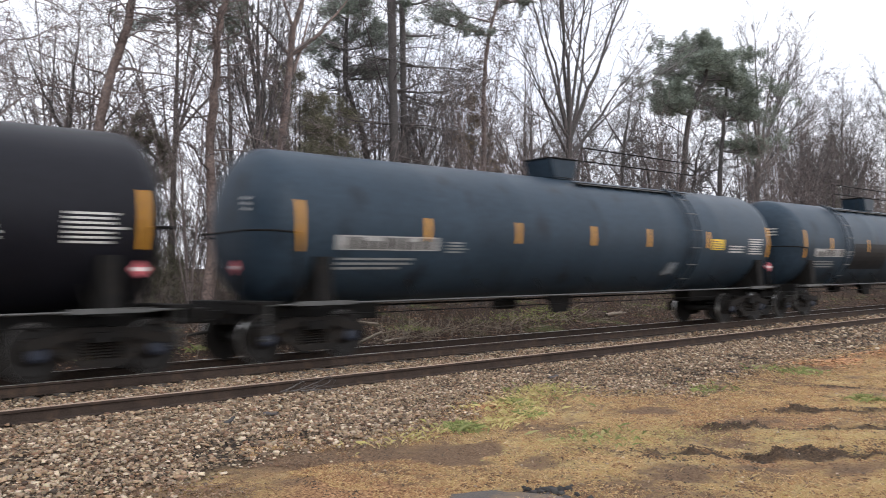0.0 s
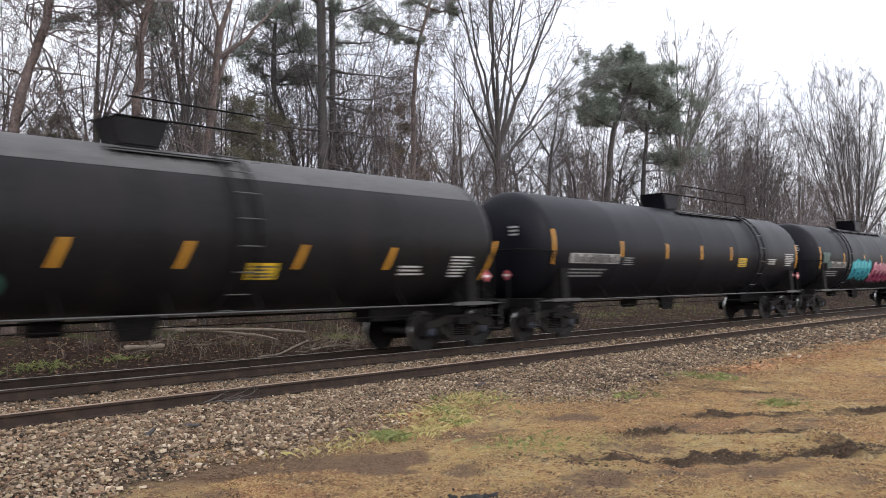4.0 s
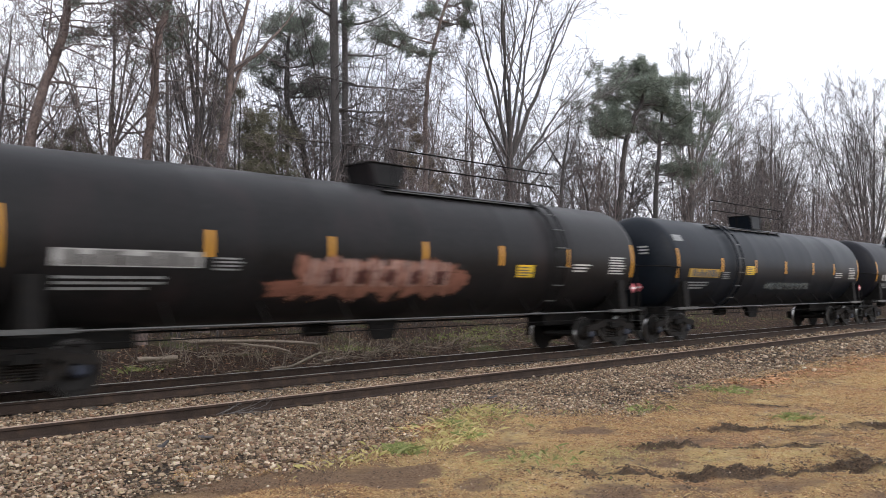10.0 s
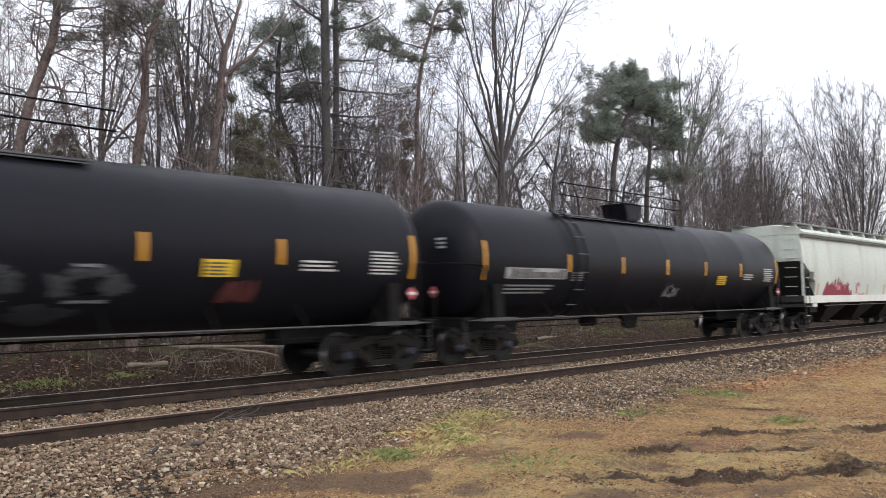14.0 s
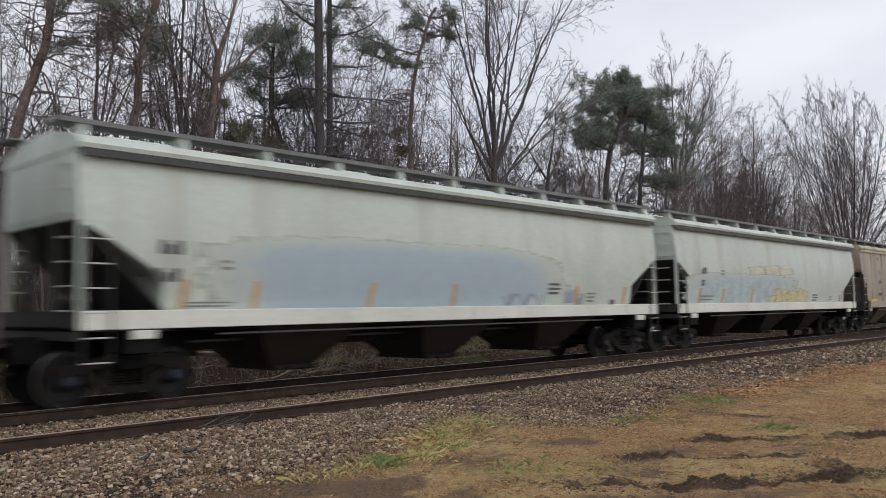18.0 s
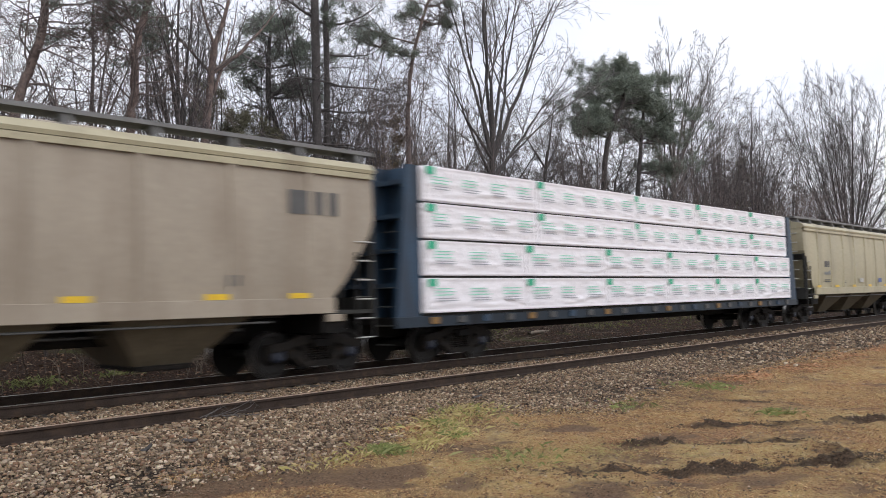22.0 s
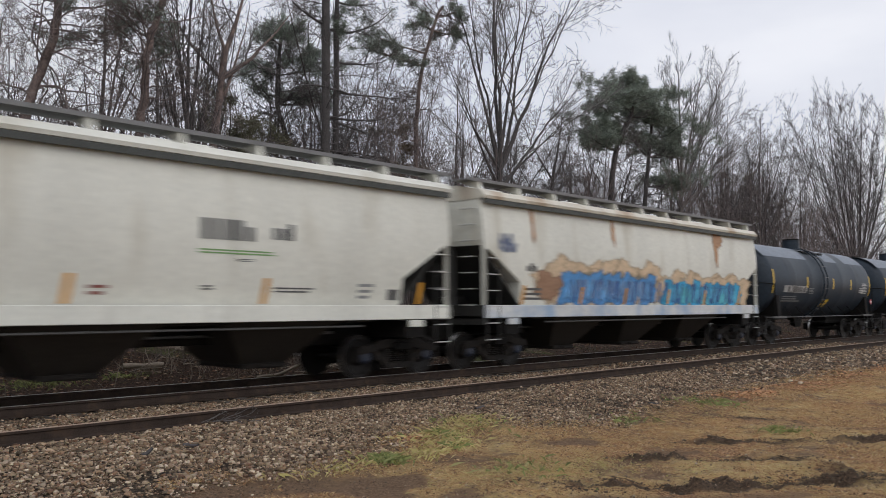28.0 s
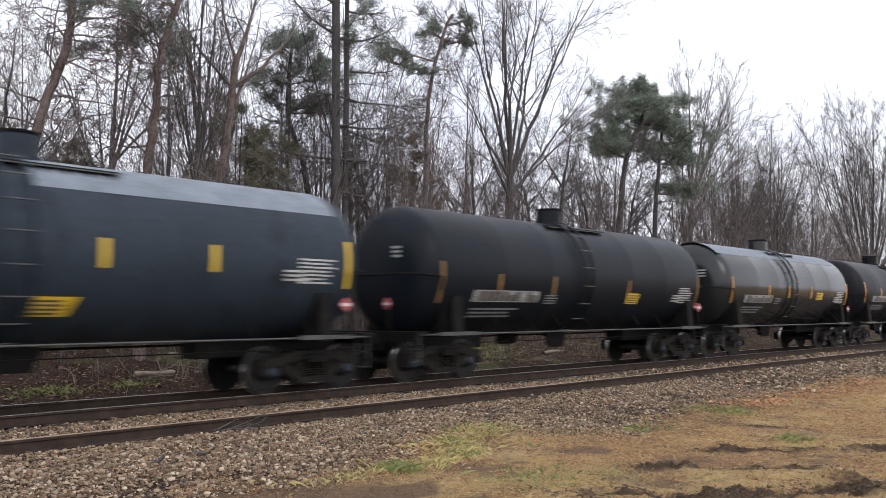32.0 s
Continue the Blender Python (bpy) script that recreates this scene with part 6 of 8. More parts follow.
# ---- trees ----
class Wood:
    """Gathers the limbs and twigs of logs, stalks and brush as arrays."""

    def __init__(self, seed, least=0.007):
        self.rng = np.random.RandomState(seed)
        self.least = least
        self.chains, self.thin, self.fine = [], [], []

    def limb(self, start, direction, length, radius, pieces, wander, lift, taper=0.35, straighten=0.0):
        """A wandering branch; returns its points, directions and radii."""
        p, d = np.array(start, float), np.array(direction, float)
        d /= np.linalg.norm(d)
        pts, dirs, rad = [p.copy()], [d.copy()], [radius]
        for i in range(pieces):
            d = d + self.rng.normal(0, wander, 3) + np.array([0, 0, lift])
            if straighten and i > pieces * 0.6:
                d[:2] *= 1 - straighten
            d /= np.linalg.norm(d)
            p = p + d * length / pieces
            pts.append(p.copy())
            dirs.append(d.copy())
            rad.append(radius * (1 - (1 - taper) * (i + 1) / pieces))
        if radius > 0.03:
            self.chains.append((pts, rad))
        else:
            for i in range(pieces):
                self.thin.append((pts[i], pts[i + 1], rad[i], rad[i + 1]))
        return pts, dirs, rad

    def side(self, d, spread):
        """A direction that leaves d by about spread radians."""
        r = self.rng.normal(0, 1, 3)
        r -= d * r.dot(d)
        r /= np.linalg.norm(r)
        return d * math.cos(spread) + r * math.sin(spread)

    def twigs(self, pts, dirs, rad, count, length, level, lift, spread=0.95):
        """Branches (level 2), sprays (level 1) and single twigs (level 0) along a limb."""
        for _ in range(count):
            k = self.rng.randint(max(1, len(pts) // 5), len(pts))
            f = self.rng.rand()
            p = pts[k - 1] * (1 - f) + pts[k] * f
            d = self.side(dirs[k], self.rng.uniform(spread * 0.6, spread * 1.2))
            ln = length * self.rng.uniform(0.5, 1.15)
            d[2] += 0.1 + lift
            if level == 0:
                self.fine.append((p, p + d * ln, self.least))
                continue
            r = max(self.least, min(rad[k] * 0.6, 0.009 * level + self.least * 0.6))
            q = self.limb(p, d, ln, r, 4 if level > 1 else 2, 0.22, lift, 0.5)
            self.twigs(*q, (5, 6)[level > 1], ln * 0.55, level - 1, lift, spread * 0.9)

    def trunk_mesh(self, name, material, sides=8):
        verts, faces, base = [], [], 0
        for pts, rad in self.chains:
            n = len(pts)
            k = sides if rad[0] > 0.08 else 5
            for i in range(n):
                d = pts[min(i + 1, n - 1)] - pts[max(i - 1, 0)]
                d /= np.linalg.norm(d)
                u = np.cross(d, (0.31, 0.95, 0.05))
                u /= np.linalg.norm(u)
                v = np.cross(d, u)
                flare = 1.35 if (i == 0 and rad[0] > 0.08) else 1.0
                for j in range(k):
                    t = 2 * math.pi * j / k
                    verts.append(pts[i] + (u * math.cos(t) + v * math.sin(t)) * rad[i] * flare * (1 + 0.10 * math.sin(3 * t + i)))
            for i in range(n - 1):
                for j in range(k):
                    faces.append((base + i * k + j, base + i * k + (j + 1) % k, base + (i + 1) * k + (j + 1) % k, base + (i + 1) * k + j))
            base += n * k
        return raw(name, verts, faces, material, smooth=True)

    def crown_mesh(self, name, material):
        """Twigs as three-sided tapers."""
        tri_v, tri_f, base = [], [], 0
        for pieces, pointed in ((self.thin, False), (self.fine, True)):
            if not pieces:
                continue
            a, b = np.array([p[0] for p in pieces]), np.array([p[1] for p in pieces])
            ra = np.array([p[2] for p in pieces])
            rb = ra if pointed else np.array([p[3] for p in pieces])
            d = b - a
            d /= np.linalg.norm(d, axis=1)[:, None] + 1e-9
            u = np.cross(d, [[0.37, 0.91, 0.17]])
            u /= np.linalg.norm(u, axis=1)[:, None] + 1e-9
            v = np.cross(d, u)
            ring = lambda p, r: [p + (u * math.cos(2.094 * i) + v * math.sin(2.094 * i)) * r[:, None] for i in range(3)]
            vs = ring(a - d * ra[:, None] * 0.3, ra) + ([b] if pointed else ring(b, rb))
            k = len(vs)
            tri_v.append(np.stack(vs, 1).reshape(-1, 3))
            o = base + np.arange(len(pieces))[:, None] * k
            cells = [(0, 1, 3), (1, 2, 3), (2, 0, 3)] if pointed else [(0, 1, 4), (0, 4, 3), (1, 2, 5), (1, 5, 4), (2, 0, 3), (2, 3, 5)]
            tri_f.append(np.concatenate([o + np.array(c)[None, :] for c in cells], 0))
            base += len(pieces) * k
        return raw(name, np.concatenate(tri_v), np.concatenate(tri_f), material)


class Grove:
    """Grows a tree level by level, all branches of one level at once."""

    def __init__(self, seed, least=0.008):
        self.rng = np.random.RandomState(seed)
        self.least = least
        self.stems, self.crown, self.tips, self.tufts = [], [], [], []

    def bow(self, start, end, r0, r1, rise=0.5, out=0.3, wander=0.03, pieces=12, sides=7, slim=False):
        """One main limb that bends from start to end; rise and out: how far its middle is pulled up and outwards."""
        a, c = np.array(start, float), np.array(end, float) - np.array(start, float)
        mid = np.array([c[0] * out, c[1] * out, c[2] * rise])
        t = np.linspace(0, 1, pieces + 1)[:, None]
        drift = np.cumsum(self.rng.normal(0, wander, (pieces + 1, 3)) * np.linalg.norm(c) / pieces, 0)
        pts = a + 2 * t * (1 - t) * mid + t * t * c + drift - drift[0]
        rad = r0 + (r1 - r0) * t[:, 0] ** 0.85
        if slim:
            self.crown.append((pts[None], rad[None]))
        else:
            self.stems.append((pts[None], rad[None], sides))
        return pts[None], rad[None]

    def stem(self, way, r0, r1, sides=10, steps=6):
        """A trunk that bends smoothly through the places given."""
        w = np.array([way[0]] + list(way) + [way[-1]], float)
        pts = []
        for a, b, c, d in zip(w, w[1:], w[2:], w[3:]):
            for t in np.arange(steps) / steps:
                pts.append(0.5 * (2 * b + (c - a) * t + (2 * a - 5 * b + 4 * c - d) * t ** 2 + (3 * b - a - 3 * c + d) * t ** 3))
        pts = np.array(pts + [w[-1]])
        pts[1:] += self.rng.normal(0, r0 * 0.10, (len(pts) - 1, 3))
        rad = r0 + (r1 - r0) * np.clip(pts[:, 2] / pts[-1, 2], 0, 1)
        self.stems.append((pts[None], rad[None], sides))
        return pts[None], rad[None]

    def grow(self, p, d, length, r, pieces, wander, lift, taper=0.45, keep=True):
        """Branches from places p along d; lift bends them up or, below nought, down."""
        n = len(p)
        d = d / np.linalg.norm(d, axis=1)[:, None]
        pts, rad = [p], [r]
        for i in range(pieces):
            d = d + self.rng.normal(0, wander, (n, 3))
            d[:, 2] += lift
            d /= np.linalg.norm(d, axis=1)[:, None]
            p = p + d * (length / pieces)[:, None]
            pts.append(p)
            rad.append(np.maximum(self.least * 0.7, r * (1 - (1 - taper) * (i + 1) / pieces)))
        pts, rad = np.stack(pts, 1), np.stack(rad, 1)
        if keep:
            self.crown.append((pts, rad))
        return pts, rad

    def sprout(self, pts, rad, per, angle, size, f0=0.2, f1=1.0, thin=0.55, level_out=0.0):
        """Where per side shoots start on every branch, which way they go, how long and thick they are."""
        n, m = pts.shape[0], pts.shape[1] - 1
        f = f0 + (f1 - f0) * (np.arange(per)[None] + self.rng.rand(n, per)) / per
        k = np.minimum((f * m).astype(int), m - 1)
        u = (f * m - k)[..., None]
        i = np.arange(n)[:, None]
        p = pts[i, k] * (1 - u) + pts[i, k + 1] * u
        t = pts[i, k + 1] - pts[i, k]
        t /= np.linalg.norm(t, axis=2)[..., None] + 1e-9
        s = self.rng.normal(0, 1, (n, per, 3))
        s[..., 2] *= 1 - level_out
        s -= t * (s * t).sum(2)[..., None]
        s /= np.linalg.norm(s, axis=2)[..., None] + 1e-9
        a = (angle * self.rng.uniform(0.65, 1.3, (n, per)))[..., None]
        d = t * np.cos(a) + s * np.sin(a)
        span = np.linalg.norm(np.diff(pts, axis=1), axis=2).sum(1)[:, None]
        ln = size * span * self.rng.uniform(0.55, 1.25, (n, per)) * (1.15 - 0.55 * f)
        r = np.maximum(self.least, (rad[i, k] * (1 - u[..., 0]) + rad[i, k + 1] * u[..., 0]) * thin)
        return p.reshape(-1, 3), d.reshape(-1, 3), ln.ravel(), r.ravel()

    def ramify(self, limbs, plan, lift=0.03, wander=0.14):
        """plan: for each level (shoots on each branch, angle, share of its length, pieces). The last level ends in points."""
        for pts, rad in limbs:
            for j, (per, angle, size, pieces) in enumerate(plan):
                p, d, ln, r = self.sprout(pts, rad, per, angle, size, 0.12 if j else 0.22)
                if j == len(plan) - 1:
                    self.tips.append((p, d, ln))
                else:
                    pts, rad = self.grow(p, d, ln, r, pieces, wander, lift)
        return pts

    def tubes(self, pts, rad, k):
        """Points and faces of tapering tubes with k sides."""
        n, m = pts.shape[:2]
        t = np.empty_like(pts)
        t[:, 1:-1], t[:, 0], t[:, -1] = pts[:, 2:] - pts[:, :-2], pts[:, 1] - pts[:, 0], pts[:, -1] - pts[:, -2]
        t /= np.linalg.norm(t, axis=2)[..., None] + 1e-9
        u = np.cross(t, [0.31, 0.93, 0.19])
        u /= np.linalg.norm(u, axis=2)[..., None] + 1e-9
        v = np.cross(t, u)
        a = np.arange(k) * 2 * math.pi / k
        ring = pts[:, :, None] + (u[:, :, None] * np.cos(a)[:, None] + v[:, :, None] * np.sin(a)[:, None]) * rad[:, :, None, None]
        idx = np.arange(n * m * k).reshape(n, m, k)
        nxt = np.roll(idx, -1, 2)
        faces = np.stack([idx[:, :-1], nxt[:, :-1], nxt[:, 1:], idx[:, 1:]], -1)
        return ring.reshape(-1, 3), faces.reshape(-1, 4)

    def joined(self, sets, name, material, smooth):
        vs, fs, base = [], [], 0
        for v, f in sets:
            vs.append(v)
            fs.append(f + base)
            base += len(v)
        return raw(name, np.concatenate(vs), np.concatenate(fs), material, smooth)

    def trunk_mesh(self, material):
        sets = []
        for pts, rad, k in self.stems:
            rad = rad * (1 + self.rng.uniform(-0.07, 0.07, rad.shape))
            if pts[0, 0, 2] < 0.3 and rad[0, 0] > 0.08:
                rad[:, 0] *= 1.35
            sets.append(self.tubes(pts, rad, k))
        return self.joined(sets, "trunk", material, True)

    def crown_mesh(self, material):
        sets = [self.tubes(pts, rad, 3) for pts, rad in self.crown]
        tri = []
        for p, d, ln in self.tips:
            d = d + self.rng.normal(0, 0.15, d.shape)
            w = np.cross(d, self.rng.normal(0, 1, d.shape))
            w *= (self.least * 0.95 / (np.linalg.norm(w, axis=1) + 1e-9))[:, None]
            bend = self.rng.normal(0, 0.10, d.shape) * ln[:, None]
            mid, end = p + d * ln[:, None] * 0.5 + bend, p + d * ln[:, None]
            v = np.stack([p - w, p + w, mid + w * 0.75, mid - w * 0.75, end + w * 0.35, end - w * 0.35], 1)
            o = np.arange(len(p))[:, None] * 6
            tri.append((v.reshape(-1, 3), np.concatenate([o + np.array([[0, 1, 2, 3]]), o + np.array([[3, 2, 4, 5]])])))
        return self.joined(sets + tri, "crown", material, False)

    def needle_mesh(self, material, per=13, size=0.34, width=0.012, up=0.25, flat_out=0.6):
        c, s = np.concatenate([t[0] for t in self.tufts]), np.concatenate([t[1] for t in self.tufts])
        k = len(c)
        d = self.rng.normal(0, 1, (k, per, 3))
        d[..., 2] = d[..., 2] * flat_out + up
        d /= np.linalg.norm(d, axis=2)[..., None]
        w = np.cross(d, self.rng.normal(0, 1, (k, per, 3)))
        w /= np.linalg.norm(w, axis=2)[..., None]
        ln = (size * s)[:, None, None] * self.rng.uniform(0.5, 1.1, (k, per, 1))
        off = c[:, None, :] + self.rng.normal(0, 0.10, (k, per, 3)) * s[:, None, None]
        v = np.stack([off - w * width, off + w * width, off + d * ln], 2).reshape(-1, 3)
        return raw("foliage", v, np.arange(len(v)).reshape(-1, 3), material)

    def pads(self, pts, rad, shoots, reach, droop=0.0, per=2, size=1.0, level_out=0.6):
        """Needle-bearing shoots on a bough: tufts at the ends and along the shoots."""
        p, d, ln, r = self.sprout(pts, rad, shoots, 0.9, reach, 0.35, 1.0, level_out=level_out)
        a, ra = self.grow(p, d, ln, r, 3, 0.15, 0.10 - droop)
        p, d, ln, r = self.sprout(a, ra, 5, 0.8, 0.5, 0.3, 1.0, level_out=level_out * 0.7)
        b, rb = self.grow(p, d, ln, r, 2, 0.15, 0.14 - droop)
        c = b[:, 1:][:, :per].reshape(-1, 3)
        self.tufts.append((c, self.rng.uniform(0.7, 1.25, len(c)) * size))


def plant(g, name, label, at, bark, twig, needle=None, **foliage):
    tree = empty(name, at, label, "tree")
    part("trunk", g.trunk_mesh(bark), None, tree)
    part("crown", g.crown_mesh(twig), None, tree, "bare twigs")
    if g.tufts:
        part("foliage", g.needle_mesh(needle or M_NEEDLE, **foliage), None, tree, "dark green needle clumps")
    return tree


def bare_tree(seed, stem, ends, radius, least=0.008, plan=((6, 0.7, 0.4, 5), (6, 0.75, 0.45, 3), (6, 0.7, 0.5, 2), (4, 0.7, 0.55, 1)), lift=0.05, wander=0.12, out=0.3, rise=0.55, low=4, curl=0.03, slim=False):
    """A leafless tree: its stem's top, then each main limb as (share of the stem where it leaves, x, y, z of its end, thickness)."""
    g = Grove(seed, least)
    pts, rad = g.bow((0, 0, -0.3), stem, radius, radius * 0.6, 0.5, 0.4, 0.02, 10, 9)
    limbs = []
    for f, x, y, z, thick in ends:
        k = min(10, int(f * 10))
        limbs.append(g.bow(pts[0, k], (x, y, z), min(rad[0, k] * 0.9, radius * thick), least * 1.3, rise, out, curl, 12, 6, slim))
    g.ramify(limbs, plan, lift, wander)
    if low:
        p, d, ln, r = g.sprout(pts, rad, low, 1.2, 0.25, 0.4, 0.95, 0.25)
        q = g.grow(p, d, ln, np.minimum(r, 0.035), 6, 0.14, 0.02, 0.3)
        g.ramify([q], plan[1:], lift, wander)
    return g


def scots_pine(seed, way, radius, needles, least=0.009, dead=16, droop=-0.05, dead_size=0.22, reach=0.5):
    """A tall pine with a bowed, scaly trunk through the places given, curling dead boughs below and thin needle sprays high up."""
    g = Grove(seed, least)
    trunk, rad = g.stem(way, radius, radius * 0.45)
    p, d, ln, r = g.sprout(trunk, rad, dead, 1.35, dead_size, 0.25, 0.98, 0.3)
    q = g.grow(p, d, ln, np.minimum(r, 0.04), 8, 0.24, droop, 0.25)
    g.ramify([q], ((6, 0.9, 0.55, 5), (5, 0.9, 0.55, 3), (4, 0.9, 0.6, 1)), droop * 0.6, 0.24)
    if needles:
        p, d, ln, r = g.sprout(trunk, rad, needles, 1.2, 0.15, 0.62, 1.0, 0.3)
        q = g.grow(p, d, ln * 1.6, np.minimum(r, 0.045), 6, 0.18, 0.03, 0.3)
        g.pads(*q, 6, reach, 0.0, 2, 0.9)
    return g


def larch(seed, way, radius, boughs, least=0.0085, dead=34):
    """A straight conifer, its trunk ringed with stiff level boughs; boughs: (height, x, y, z of the end from there) of the longest ones."""
    g = Grove(seed, least)
    pts, rad = g.bow(way[0], way[1], radius, radius * 0.55, 0.5, 0.5, 0.006, 16, 10)
    limbs = []
    for h, x, y, z in boughs:
        k = int(np.argmin(np.abs(pts[0, :, 2] - h)))
        limbs.append(g.bow(pts[0, k], pts[0, k] + np.array([x, y, z]), 0.055, 0.014, 0.1, 0.55, 0.06, 9, 5))
    g.ramify(limbs, ((8, 0.9, 0.4, 4), (6, 0.9, 0.5, 2), (3, 0.8, 0.6, 1)), 0.02, 0.2)
    p, d, ln, r = g.sprout(pts, rad, dead, 1.45, 0.13, 0.2, 1.0, 0.2, 0.5)
    q = g.grow(p, d, ln, np.minimum(r, 0.03), 5, 0.14, -0.02, 0.3)
    g.ramify([q], ((7, 0.9, 0.5, 3), (4, 0.9, 0.6, 1)), 0.0, 0.2)
    p, d, ln, r = g.sprout(pts, rad, 12, 1.3, 0.08, 0.6, 1.0, 0.2, 0.4)
    q = g.grow(p, d, ln, np.minimum(r, 0.03), 4, 0.12, 0.0, 0.3)
    g.pads(*q, 4, 0.5, 0.1, 2, 0.8)
    return g


def pad_pine(seed, way, radius, pads, least=0.010, snags=12, shoots=9, size=1.0):
    """A pine whose boughs reach out to the given pads of needles: x, y, z, half width."""
    g = Grove(seed, least)
    trunk, rad = g.stem(way, radius, radius * 0.4)
    for x, y, z, half in pads:
        k = int(np.argmin(np.abs(trunk[0, :, 2] - (z - 0.45 * half)) + 0.15 * np.abs(trunk[0, :, 0] - x)))
        way_out = np.array([x, y, z]) - trunk[0, k]
        side = np.array([math.copysign(0.5, way_out[0]) * half, 0, 0.05 * half])
        q = g.bow(trunk[0, k], np.array([x, y, z]) + side, min(0.09, rad[0, k] * 0.6), 0.02, 0.2, 0.6, 0.05, 8, 5)
        n = np.linalg.norm(way_out) + 0.5 * half
        g.pads(*q, shoots, 0.95 * half / n, 0.02, 2, size)
        for _ in range(4):
            s = g.bow(q[0][0, 4], np.array([x, y, z]) + g.rng.normal(0, 1, 3) * np.array([0.85, 0.7, 0.2]) * half, 0.035, 0.012, 0.3, 0.5, 0.08, 5, 4)
            g.pads(*s, shoots // 2 + 1, 0.55, 0.0, 2, size)
    p, d, ln, r = g.sprout(trunk, rad, snags, 1.35, 0.17, 0.25, 0.85, 0.3)
    q = g.grow(p, d, ln, np.minimum(r, 0.045), 6, 0.2, 0.0, 0.25)
    g.ramify([q], ((6, 0.9, 0.5, 4), (5, 0.9, 0.55, 2), (3, 0.9, 0.6, 1)), 0.0, 0.22)
    return g


def cedar(seed, height, half, stems=4, droop=0.35, shoots=20, size=1.0, least=0.008):
    """A shaggy dark evergreen: several thin stems hung with drooping sprays."""
    g = Grove(seed, least)
    for i in range(stems):
        x, y = g.rng.normal(0, half * 0.28, 2)
        q = g.bow((x * 0.6, y * 0.6, -0.2), (x * 1.4, y * 1.4, height * g.rng.uniform(0.75, 1.0)), 0.07, 0.015, 0.5, 0.3, 0.02, 10, 5)
        p, d, ln, r = g.sprout(*q, shoots, 1.0, half / height * 1.25, 0.1, 1.0, 0.4, 0.4)
        a = g.grow(p, d, ln, np.minimum(r, 0.02), 4, 0.12, -0.1)
        g.pads(*a, 4, 0.5, droop, 2, size, 0.2)
    return g


def gz(x, y):
    return float(ground_height(np.array([x]), np.array([y]))[0])


def stand(x, y, turn=0.0, size=1.0):
    return pose(x, y, gz(x, y), 0, 0, turn) @ Matrix.Diagonal((size, size, size, 1))


FINE = ((7, 0.85, 0.42, 6), (6, 0.85, 0.5, 4), (4, 0.8, 0.6, 2), (2, 0.8, 0.65, 1))
# the trees that can be told apart, from the near end of the wood to the far end
plant(scots_pine(11, [(0, 0, -0.3), (0.05, 0, 4.9), (0.45, 0, 7.2), (0.9, 0, 8.6), (1.1, 0.1, 10.2), (0.9, 0.2, 14.5)], 0.175, 9, dead=28),
      "pine_tree", "leaning reddish-barked pine with curling dead boughs", stand(8.0, 24.0), M_BARKRED, M_TWIGRED)
plant(bare_tree(111, (-0.3, 0, 5.5), [(0.9, 1.6, -0.4, 7.6, 0.6), (1.0, -1.6, 0.3, 8.8, 0.6), (0.7, 2.4, 0.4, 6.9, 0.5), (0.6, -2.4, -0.3, 6.4, 0.5), (1.0, 0.3, 0.5, 9.6, 0.6)], 0.12, 0.0075, FINE, -0.01, 0.22, 0.5, 0.25, 3, 0.09),
      "bare_tree", "low crooked bare tree with arching dark limbs", stand(8.0, 25.6), M_BARKDARK, M_TWIGRED)
plant(scots_pine(112, [(0, 0, -0.3), (0.3, 0, 6.0), (-0.1, 0, 10.0), (0.2, 0, 14.0)], 0.17, 5),
      "pine_tree", "slim reddish-barked pine at the wood's near end", stand(5.2, 25.0), M_BARKRED, M_TWIGRED)
plant(scots_pine(12, [(0, 0, -0.3), (0.2, 0, 3.2), (0.15, 0, 5.4), (0.35, 0, 7.3), (0.42, 0, 8.8), (0.7, 0, 10.0), (1.6, 0, 12.6)], 0.18, 10, dead=26),
      "pine_tree", "reddish-barked pine with dense curling dead twigs", stand(10.85, 23.0), M_BARKRED, M_TWIGRED)
plant(bare_tree(25, (0.0, 0, 7.0), [(1.0, -0.55, 0.2, 12.6, 0.6), (0.9, 0.1, -0.2, 13.8, 0.7), (0.95, 0.75, 0.3, 12.6, 0.55), (0.8, -1.0, 0.4, 10.8, 0.4), (0.85, 1.0, -0.3, 10.6, 0.4), (0.6, -0.6, 0.2, 9.6, 0.4), (0.6, 0.5, -0.5, 9.4, 0.4)], 0.15, 0.0075,
                ((8, 0.4, 0.45, 5), (6, 0.5, 0.5, 3), (4, 0.55, 0.6, 1)), 0.07, 0.08, 0.6, 0.4, 5),
      "bare_tree", "dark bare tree with a broom of upright shoots", stand(13.75, 25.0), M_BARKDARK, M_TWIG)
plant(bare_tree(113, (0.9, 0, 7.2), [(1.0, -0.2, 0.2, 10.6, 0.6), (0.7, -0.6, 0, 9.0, 0.4)], 0.07, 0.0075, FINE, 0.02, 0.16, 0.4, 0.5, 6),
      "bare_tree", "thin dark sapling leaning beside the reddish pine", stand(12.2, 23.4), M_BARKDARK, M_TWIG)
plant(bare_tree(13, (1.15, 0, 10.1), [(1.0, 2.3, 0, 14.2, 0.75), (0.97, 4.3, 0.2, 12.5, 0.55), (0.85, 2.4, 0.4, 12.0, 0.4), (1.0, 0.3, 0.3, 13.4, 0.35), (0.9, -1.4, 0.4, 12.0, 0.35)], 0.19, 0.0075, FINE, 0.0, 0.17, 0.45, 0.25, 8, 0.05),
      "bare_tree", "tall reddish-barked tree with a long side limb", stand(13.95, 25.0), M_BARKRED, M_TWIG)
